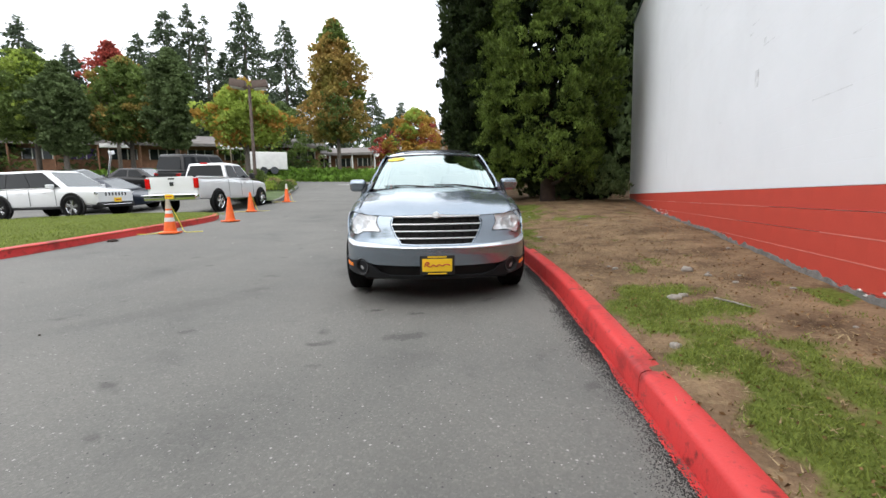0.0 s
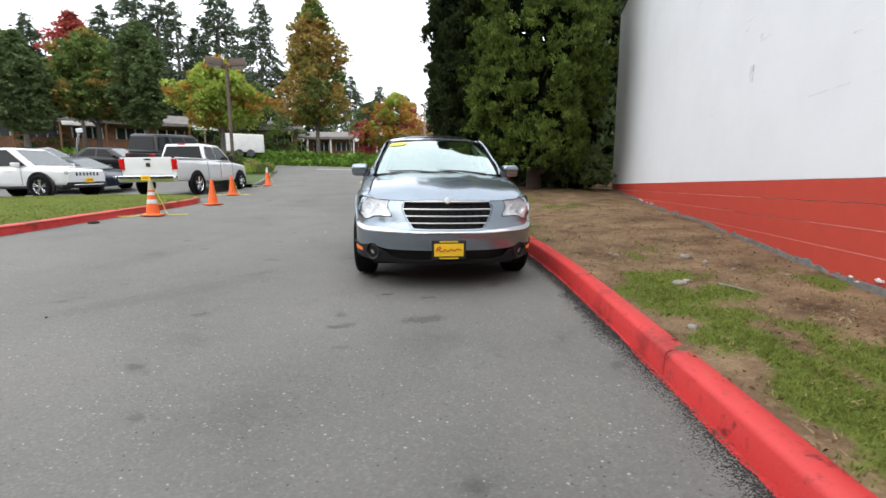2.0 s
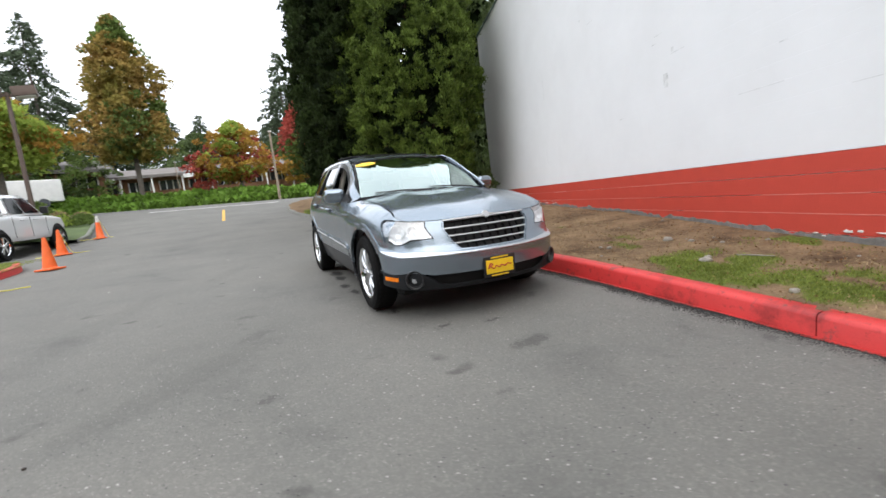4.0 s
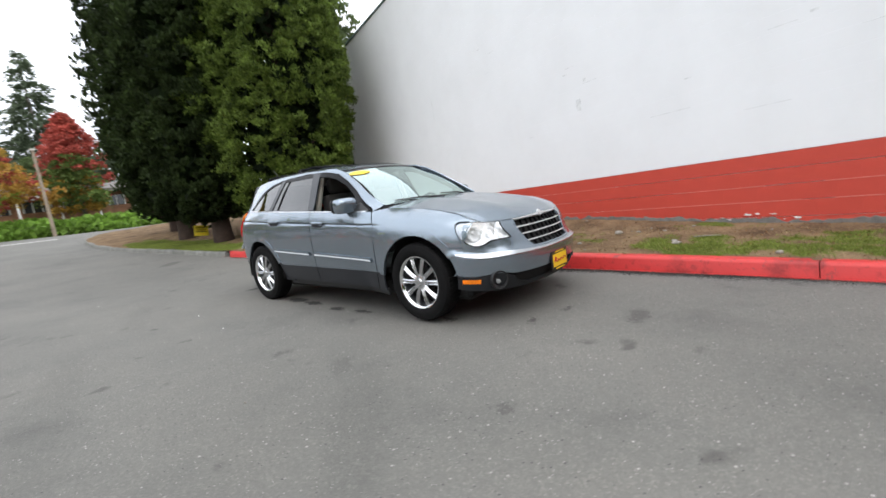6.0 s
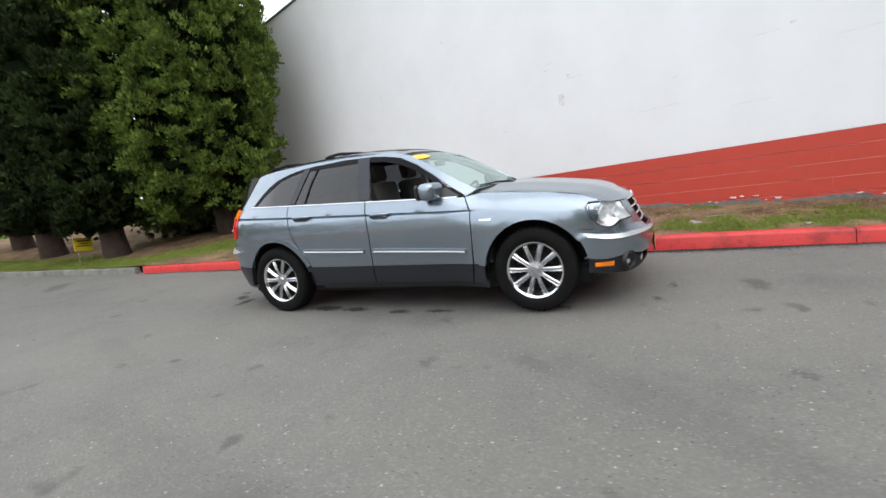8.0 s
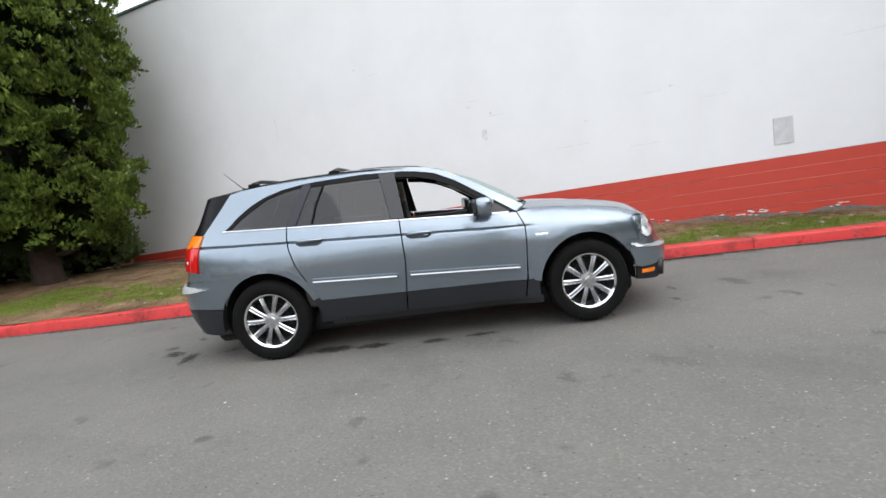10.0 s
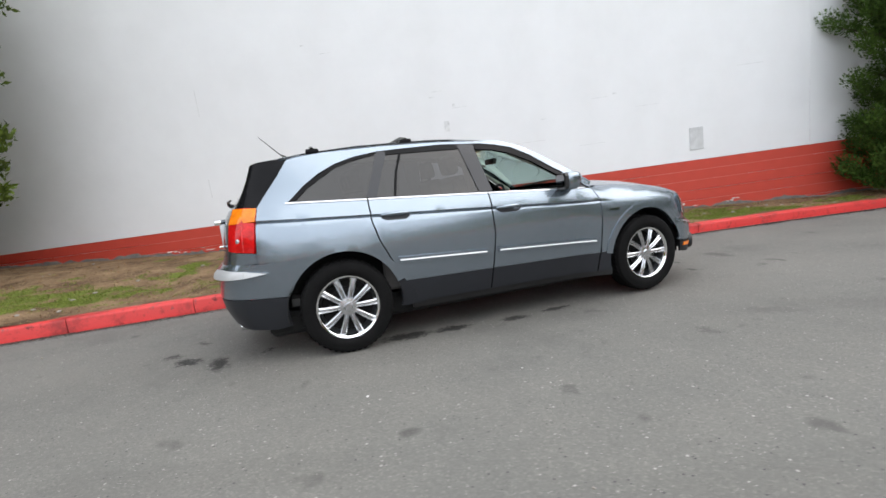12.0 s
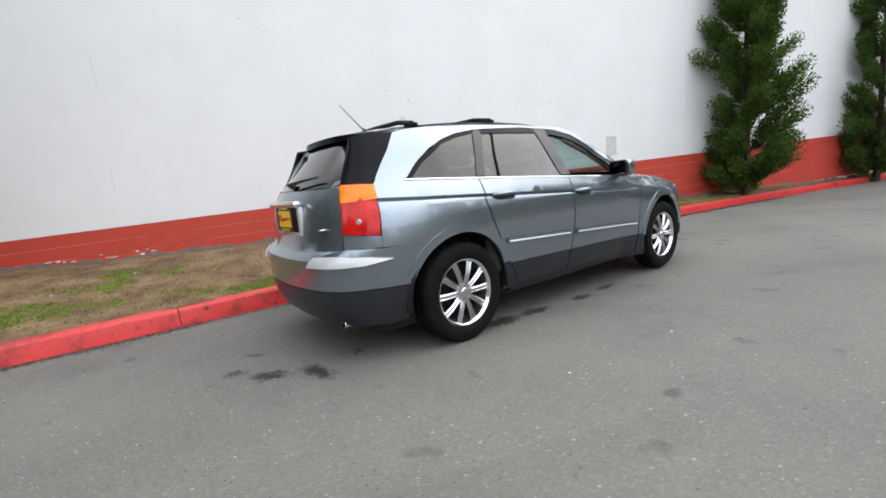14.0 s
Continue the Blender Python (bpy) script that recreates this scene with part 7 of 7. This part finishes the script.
def columnar_tree(name, x, y, z, height, radius, clumps, per, leaf, mat, bark, label, seed, tuft=(0.3, 0.72), low=0.9, trunk=0.28, waist=None, lump=1.0, up=0.5, category="tree", lean=0.0):
    """A dense evergreen column: the skirt hangs near the ground and the sprays turn upwards."""
    rng = np.random.default_rng(seed)
    ob = thing(name, label, category, pose(x, y, z))
    waist = waist or [(0.0, 0.55), (0.08, 0.85), (0.2, 1.0), (0.45, 0.92), (0.7, 0.72), (0.88, 0.4), (1.0, 0.06)]
    wz, wr = [p[0] for p in waist], [p[1] for p in waist]
    ph, step = rng.uniform(0, 6.28, 3), [0]

    def shell(rng):
        step[0] += 1
        h, a = min(1.0, ((step[0] + rng.random() * 6) / (clumps + 6)) ** 0.9), step[0] * 2.39996 + rng.normal(0, 0.25)
        depth = 1.0 - abs(rng.normal(0, 0.1)) - 0.14 * (rng.random() < 0.3)
        lobes = 1 + 0.13 * math.sin(3 * a + ph[0] + 5 * h) + 0.12 * math.sin(5 * a + ph[1] - 9 * h) + 0.1 * math.sin(13 * h + ph[2] + 2 * a)
        r = radius * np.interp(h, wz, wr) * lobes * max(0.2, depth)
        zz = low + (height - low) * h
        c = np.array([r * math.cos(a) + lean * h, r * math.sin(a), zz])
        return c, np.array([math.cos(a), math.sin(a), up]), rng.uniform(*tuft)
    part("crown", leaf_mesh("crown", tuft_places(rng, shell, clumps, per, lump), leaf, seed + 1, 0.55, up), mat, ob)
    # filler leaves round the stem; near-black green paints in the crown's inner shade
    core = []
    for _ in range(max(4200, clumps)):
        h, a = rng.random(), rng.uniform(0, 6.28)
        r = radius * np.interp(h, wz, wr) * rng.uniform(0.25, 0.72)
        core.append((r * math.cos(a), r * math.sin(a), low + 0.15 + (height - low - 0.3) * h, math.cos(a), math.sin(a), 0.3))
    part("inner_crown", leaf_mesh("inner_crown", core, leaf * 3.4, seed + 2, 0.3, 0.2, 0.9), CYPRESS_SHADE, ob, "inner foliage coloured dark as crown shade")
    bm = bmesh.new()
    tube(bm, [(0.05, 0, -0.3), (0, 0, 0.1), (0, 0, 0.5), (0.03, 0.02, 1.5), (0, 0, height * 0.6), (0, 0, height * 0.95)], [trunk * 1.35, trunk * 1.1, trunk, trunk * 0.9, trunk * 0.5, 0.03], 12)
    part("trunk", bm, bark, ob)
    for i in range(5):
        a = rng.uniform(0, 6.28)
        bm = bmesh.new()
        b = 0.5 + 0.35 * i
        tube(bm, [(0, 0, b), (0.5 * math.cos(a), 0.5 * math.sin(a), b + 0.1), (radius * 0.7 * math.cos(a), radius * 0.7 * math.sin(a), b + 0.55)], [trunk * 0.32, trunk * 0.25, 0.02], 7)
        part("limb", bm, bark, ob)
    return ob


def broad_tree(name, x, y, z, height, radius, clumps, per, leaf, mats, label, seed, low=0.28, trunk=0.2, shape=None, category="tree", bark=None, lump=None):
    """A leafy crown on a branching stem, with gaps between the clumps."""
    rng = np.random.default_rng(seed)
    ob = thing(name, label, category, pose(x, y, z))
    shape = shape or [(0.0, 0.6), (0.12, 0.95), (0.35, 1.0), (0.6, 0.78), (0.8, 0.48), (1.0, 0.08)]
    sz, sr = [p[0] for p in shape], [p[1] for p in shape]
    ph = rng.uniform(0, 6.28, 4)
    lump = lump or radius * 0.55
    base = height * low

    def shell(rng):
        h, a = rng.random() ** 1.15, rng.uniform(0, 6.28)
        lobes = 1 + 0.22 * math.sin(3 * a + ph[0] + 4 * h) + 0.16 * math.sin(5 * a + ph[1] - 7 * h) + 0.12 * math.sin(11 * h + ph[2])
        r = radius * np.interp(h, sz, sr) * lobes * rng.random() ** 0.5
        return np.array([r * math.cos(a), r * math.sin(a), base + (height - base) * h]), np.array([math.cos(a), math.sin(a), 0.1]), rng.uniform(0.25, 0.6)
    made = [shell(rng) for _ in range(clumps)]
    made.sort(key=lambda q: (-0.25 * q[0][2] if mats[0][0] is REDLEAF else 0.0) + noise.noise(Vector(q[0]) * 0.33 + Vector((seed, 0, 0))) + 0.8 * rng.random())
    start = 0
    for i, (mat, share) in enumerate(mats):
        chosen = iter(made[start:start + max(4, int(clumps * share))])
        start += int(clumps * share)
        k = len(made[start - int(clumps * share):start])
        part("crown", leaf_mesh("crown", crown_places(rng, lambda r, c=chosen: next(c), k, per, lump), leaf, seed + i, 0.35, 0.0, 0.75), mat, ob)
    bm = bmesh.new()
    tube(bm, [(0, 0, -0.4), (0, 0, 0.3), (0.05, 0, height * 0.4), (0, 0.05, height * 0.75)], [trunk * 1.3, trunk, trunk * 0.75, 0.04], 9)
    part("trunk", bm, bark or GREYBARK, ob)
    for i in range(6):
        a, b = rng.uniform(0, 6.28), base * rng.uniform(0.8, 1.9)
        bm = bmesh.new()
        tube(bm, [(0, 0, b), (radius * 0.3 * math.cos(a), radius * 0.3 * math.sin(a), b + height * 0.1), (radius * 0.7 * math.cos(a), radius * 0.7 * math.sin(a), b + height * 0.24)], [trunk * 0.5, trunk * 0.3, 0.02], 6)
        part("limb", bm, bark or GREYBARK, ob)
    return ob


def fir_tree(name, x, y, z, height, radius, seed, sparse=1.0, label="tall dark green fir tree in the distant wood"):
    """Whorls of drooping branches on a straight stem, thin at the top."""
    rng = np.random.default_rng(seed)
    ob = thing(name, label, "tree", pose(x, y, z), "firs of the distant wood")
    out, n = [], int(48 * sparse)
    for i in range(n):
        h = 0.16 + 0.84 * (i + rng.random()) / n
        reach = radius * (1 - h) ** 0.7 * 1.45 + 0.2
        for b in range(rng.integers(4, 8)):
            a, r = rng.uniform(0, 6.28), reach * rng.uniform(0.5, 1.15)
            k = max(6, int(r * 14))
            f = np.sqrt(rng.random(k))
            wob = rng.normal(0, 0.2, (k, 3))
            px = np.stack([f * r * math.cos(a), f * r * math.sin(a), height * h - 0.35 * f * f * r + 0.1 * r * f], 1) + wob
            o = np.tile([math.cos(a), math.sin(a), -0.3], (k, 1))
            out.append(np.hstack([px, o]))
    part("crown", leaf_mesh("crown", np.vstack(out), 0.5, seed, 0.5, -0.1, 0.5), FIR, ob)
    bm = bmesh.new()
    tube(bm, [(0, 0, -1), (0, 0, height * 0.5), (0, 0, height)], [0.4, 0.25, 0.03], 7)
    part("trunk", bm, GREYBARK, ob)
    return ob


# evergreens on the verge
columnar_tree("cypress", 1.7, 15.0, verge(1.7, 15.0), 11.2, 1.98, 700, 300, 0.088, CYPRESS, BARK, "broad bright green cypress at the corner of the wall", 21, (0.32, 0.58), low=0.62, trunk=0.24, waist=[(0.0, 0.6), (0.06, 0.82), (0.2, 0.97), (0.45, 1.0), (0.7, 0.86), (0.88, 0.55), (1.0, 0.06)])
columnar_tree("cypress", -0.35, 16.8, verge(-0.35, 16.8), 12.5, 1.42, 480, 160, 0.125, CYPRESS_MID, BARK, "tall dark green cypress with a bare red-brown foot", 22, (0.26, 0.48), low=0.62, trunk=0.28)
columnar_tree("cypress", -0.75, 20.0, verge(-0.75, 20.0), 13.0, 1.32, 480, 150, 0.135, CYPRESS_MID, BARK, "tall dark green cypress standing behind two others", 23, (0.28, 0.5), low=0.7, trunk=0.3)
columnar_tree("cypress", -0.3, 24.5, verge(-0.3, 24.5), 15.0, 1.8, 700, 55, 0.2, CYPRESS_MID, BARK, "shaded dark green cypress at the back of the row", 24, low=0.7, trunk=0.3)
columnar_tree("fir", 5.6, 21.0, verge(5.6, 21), 12.0, 2.4, 600, 50, 0.22, DARKLEAF, GREYBARK, "dark green evergreen behind the corner of the wall", 25, low=0.5)
low_bush = [(0.0, 0.8), (0.3, 1.0), (0.7, 0.85), (1.0, 0.3)]
columnar_tree("bush", 3.3, 15.9, verge(3.3, 15.9), 1.25, 1.0, 160, 55, 0.13, DARKLEAF, BARK, "low dark evergreen bush in the corner by the wall", 26, low=0.05, trunk=0.04, waist=low_bush, lump=0.6, category="bush")
columnar_tree("bush", 2.3, 17.3, verge(2.3, 17.3), 1.3, 1.3, 160, 55, 0.13, DARKLEAF, BARK, "low dark evergreen bush under the cypress", 27, low=0.05, trunk=0.04, waist=low_bush, lump=0.6, category="bush")


def juniper(x, y, height, radius, seed, label):
    """Ragged juniper: upturned plumes at several levels with wall showing between them."""
    rng, more = np.random.default_rng(seed), np.random.default_rng(seed + 500)
    z = verge(x, y)
    ob = thing("juniper", label, "tree", pose(x, y, z), "junipers along the wall")
    out = []
    for i in range(150):
        h = (i + 0.5) / 150
        a = rng.uniform(0, 6.28)
        r = radius * (0.55 + 0.6 * math.sin(math.pi * min(1, h * 1.25 + 0.12))) * (1 - 0.45 * h) * rng.uniform(0.6, 1.2)
        tip = np.array([r * math.cos(a), r * math.sin(a), 0.25 + height * h + 0.18])
        root = np.array([0.12 * math.cos(a), 0.12 * math.sin(a), 0.1 + height * h - 0.15])
        for j in range(9):
            f = 0.25 + 0.75 * j / 8
            c = root + (tip - root) * f + [0, 0, 0.12 * f * f]
            k = int(30 + 50 * f)
            d = rng.normal(0, 1, (k, 3))
            d /= np.linalg.norm(d, axis=1, keepdims=True)
            s = (0.09 + 0.13 * f) * rng.random((k, 1)) ** 0.5
            e = more.normal(0, 1, (k, 3))
            e /= np.linalg.norm(e, axis=1, keepdims=True)
            out.append(np.hstack([c + e * s, 0.5 * e + [0.7 * math.cos(a), 0.7 * math.sin(a), 0.5]]))
            out.append(np.hstack([c + d * s, 0.5 * d + [0.7 * math.cos(a), 0.7 * math.sin(a), 0.5]]))
        if i % 4 == 0:
            bm = bmesh.new()
            tube(bm, [root, (root + tip) / 2, tip], [0.03, 0.02, 0.008], 6)
            part("limb", bm, BARK, ob)
    part("crown", leaf_mesh("crown", np.vstack(out), 0.055, seed, 0.55, 0.35, 0.45), JUNIPER, ob)
    bm = bmesh.new()
    tube(bm, [(0.05, 0, -0.2), (0, 0, 0.4), (0.05, 0.03, height * 0.5), (0, 0, height)], [0.11, 0.08, 0.06, 0.02], 9)
    part("trunk", bm, BARK, ob)
    return ob


juniper(1.12, -2.33, 6.6, 1.1, 31, "ragged green juniper growing against the painted wall")
juniper(0.4, -7.7, 7.0, 1.1, 32, "second ragged juniper further along the painted wall")

# far trees: firs and turning maples round the cross street
for i, (x, y, top, r, sp_) in enumerate([(-65, 54.6, 27, 3.6, 1), (-52.5, 66.8, 32, 4.2, 1), (-47.1, 64.7, 31.8, 3.0, 0.9), (-44.1, 64.3, 29.5, 2.2, 0.6), (-40.4, 69, 33.2, 4.6, 1.1), (-38.6, 79, 34, 4.4, 1.1),
                                          (-65.3, 62, 26, 4, 1), (-62, 72, 31, 4, 1), (-35.4, 125, 32, 5, 1), (-4.7, 76, 27, 3.6, 0.9), (-28, 130, 30, 5, 1), (-20, 128, 27, 5, 1), (-48, 75, 28, 4, 1), (-57, 70, 25, 4, 1),
                                          (-70, 52, 22, 4, 1), (-12, 130, 26, 5, 1), (0, 110, 24, 5, 1), (-33, 86, 24, 4, 1), (-76, 58, 27, 4, 1), (-80, 44, 25, 4, 1), (4, 74, 20, 4, 1), (10, 66, 18, 4, 1)]):
    z = lie(x, y)
    fir_tree("fir", x, y, z, top - z, r * 1.25, 100 + i, sp_)
TREES = [
    ("maple", -15.9, 43.1, 18.6, 3.1, [(MAPLE, 0.6), (BROADLEAF, 0.4)], "tall maple turning from green to orange", 0.27, 620),
    ("maple", -20.1, 33.5, 10.6, 3.0, [(LIME, 0.65), (ORANGE, 0.35)], "lime green maple with an orange crown side", 0.42, 420),
    ("maple", -8.6, 47.2, 10.6, 3.9, [(LIME, 0.22), (ORANGE, 0.55), (REDLEAF, 0.23)], "spreading maple with orange autumn leaves", 0.3, 230),
    ("maple", -2.6, 56.2, 14.4, 2.7, [(REDLEAF, 0.55), (BROADLEAF, 0.3), (ORANGE, 0.15)], "small maple with red and green leaves", 0.2, 300),
    ("maple", -40.0, 34.0, 14.3, 4.3, [(BROADLEAF, 0.8), (LIME, 0.2)], "broad green street tree touched with yellow", 0.34, 500),
    ("maple", -34.0, 37.5, 14.4, 3.6, [(BROADLEAF, 0.75), (MAPLE, 0.25)], "broad green street tree with orange leaf tips", 0.34, 480),
    ("maple", -41.5, 44.0, 18.5, 2.6, [(REDLEAF, 0.5), (MAPLE, 0.5)], "slender reddish tree behind the street trees", 0.45, 260),
    ("pear_tree", -29.0, 37.0, 14.8, 2.0, [(DARKLEAF, 1.0)], "narrow dark green street tree", 0.27, 400),
    ("pear_tree", -35.5, 32.4, 12.7, 1.8, [(DARKLEAF, 1.0)], "narrow dark green street tree", 0.27, 360),
    ("tree", -27.4, 54.0, 13.5, 5.4, [(BROADLEAF, 0.6), (DARKLEAF, 0.4)], "rounded green tree behind the low building", 0.1, 420),
    ("tree", -48.0, 48.0, 13.0, 5.0, [(DARKLEAF, 1.0)], "dark green tree behind the low building", 0.1, 360),
    ("tree", -56.0, 42.0, 14.0, 6.0, [(BROADLEAF, 0.5), (DARKLEAF, 0.5)], "dense green tree at the edge of the wood", 0.1, 380),
    ("tree", -17.0, 70.0, 14.0, 6.0, [(DARKLEAF, 1.0)], "dark green tree at the edge of the wood", 0.1, 300),
    ("tree", -6.0, 72.0, 13.0, 6.0, [(DARKLEAF, 1.0)], "dark green tree at the edge of the wood", 0.1, 300),
    ("tree", 8.0, 60.0, 13.0, 5.0, [(DARKLEAF, 0.7), (ORANGE, 0.3)], "dark green tree beyond the corner of the wall", 0.1, 300),
    ("shrub", -11.6, 45.6, 6.6, 1.2, [(REDLEAF, 1.0)], "small dark red ornamental shrub", 0.2, 90),
    ("shrub", -14.2, 24.6, 3.1, 0.8, [(BROADLEAF, 1.0)], "rounded green shrub in the planted bed", 0.1, 40),
]
for i, (nm, x, y, top, r, mats, label, low, n) in enumerate(TREES):
    z = lie(x, y)
    col = nm == "pear_tree"
    broad_tree(nm, x, y, z, top - z, r, int(n * 1.7), 36, 0.25 if top - z > 4 else 0.12, mats, label, 200 + i, low, 0.22 if top - z > 4 else 0.04,
               [(0, 0.5), (0.2, 0.9), (0.5, 1), (0.8, 0.7), (1, 0.15)] if col else None, "shrub" if nm == "shrub" else "tree", lump=1.15 if r > 2.5 else (0.8 if r > 1.3 else 0.5))

# unseen leaf belt added behind the drive to darken side light and car reflections
rng = np.random.default_rng(77)
belt_ = []
for _ in range(9000):
    a = rng.uniform(radians(150), radians(292))
    tall = max(0.0, min(1.0, (math.degrees(a) - 200) / 14))
    r, h = rng.uniform(62, 74) - 26 * tall, rng.random() ** (1.3 - 0.4 * tall)
    x, y = r * math.cos(a) - 2, r * math.sin(a) + 4
    top = 4 + 15 * tall + (1 + tall) * (2 * math.sin(a * 17) + 1.5 * math.sin(a * 41 + 1))
    belt_.append((x, y, lie(x, y) - 0.5 + h * top, -math.cos(a), -math.sin(a), 0.3))
tagged(part("unseen_wood", leaf_mesh("unseen_wood", belt_, 2.6, 78, 0.4, 0.2, 0.8), DARKLEAF), "unseen dark green leaf belt added to darken car reflections", "trees", kind="stuff")


# ---- blocks of the red band, in the stretch by the parked car ----
def block_mesh(length):
    bm = bmesh.new()
    box(bm, (0.0, 0.0002, 0.003), (0.03, length - 0.0002, COURSE - 0.003))
    me = bpy.data.meshes.new("block")
    bm.to_mesh(me)
    bm.free()
    me.materials.append(WALL_RED)
    return me


full, rest = block_mesh(0.4), block_mesh(6.0)
for row in range(6):
    z = RED_TOP - COURSE * (row + 1)
    s = -4.0 - 0.2 * (row % 2)
    if z > -0.3:
        while s < 14.5:
            p = WALL_AT + WALL_DIR * s
            if z + COURSE > verge(p.x, p.y) - 0.05:
                ob = part("block", full, WALL_RED, wall)
                ob.location = (-0.002, s, z)
            s += 0.4
    a = s
    while s < WALL_NORTH - 0.05:
        ob = part("block", full, WALL_RED, wall)
        ob.location = (-0.002, min(s, WALL_NORTH - 0.4), z)
        s += 0.4
    s = -4.0 - 0.2 * (row % 2) - 6.0
    while s > WALL_SOUTH:
        ob = part("long_course", rest, WALL_RED, wall)
        ob.location = (-0.002, s, z)
        s -= 6.0

# pale worn paint along some of the bed joints
JOINT = material("worn_red_joint", (0.55, 0.17, 0.14), 0.75, 0, 0.2, 8, 60, 0.3)
rng = random.Random(14)
for row in range(1, 5):
    z, s = RED_TOP - COURSE * row, -3.0
    while s < 13:
        n = rng.uniform(0.8, 3.4)
        if rng.random() < 0.62:
            q = WALL_AT + WALL_DIR * s
            if z > verge(q.x, q.y) + 0.02:
                part("mortar_joint", boxed((-0.004, s, z - 0.005), (0.004, s + n, z + 0.004), 0.001), JOINT, wall, "pale worn joint")
        s += n + rng.uniform(0.1, 0.9)
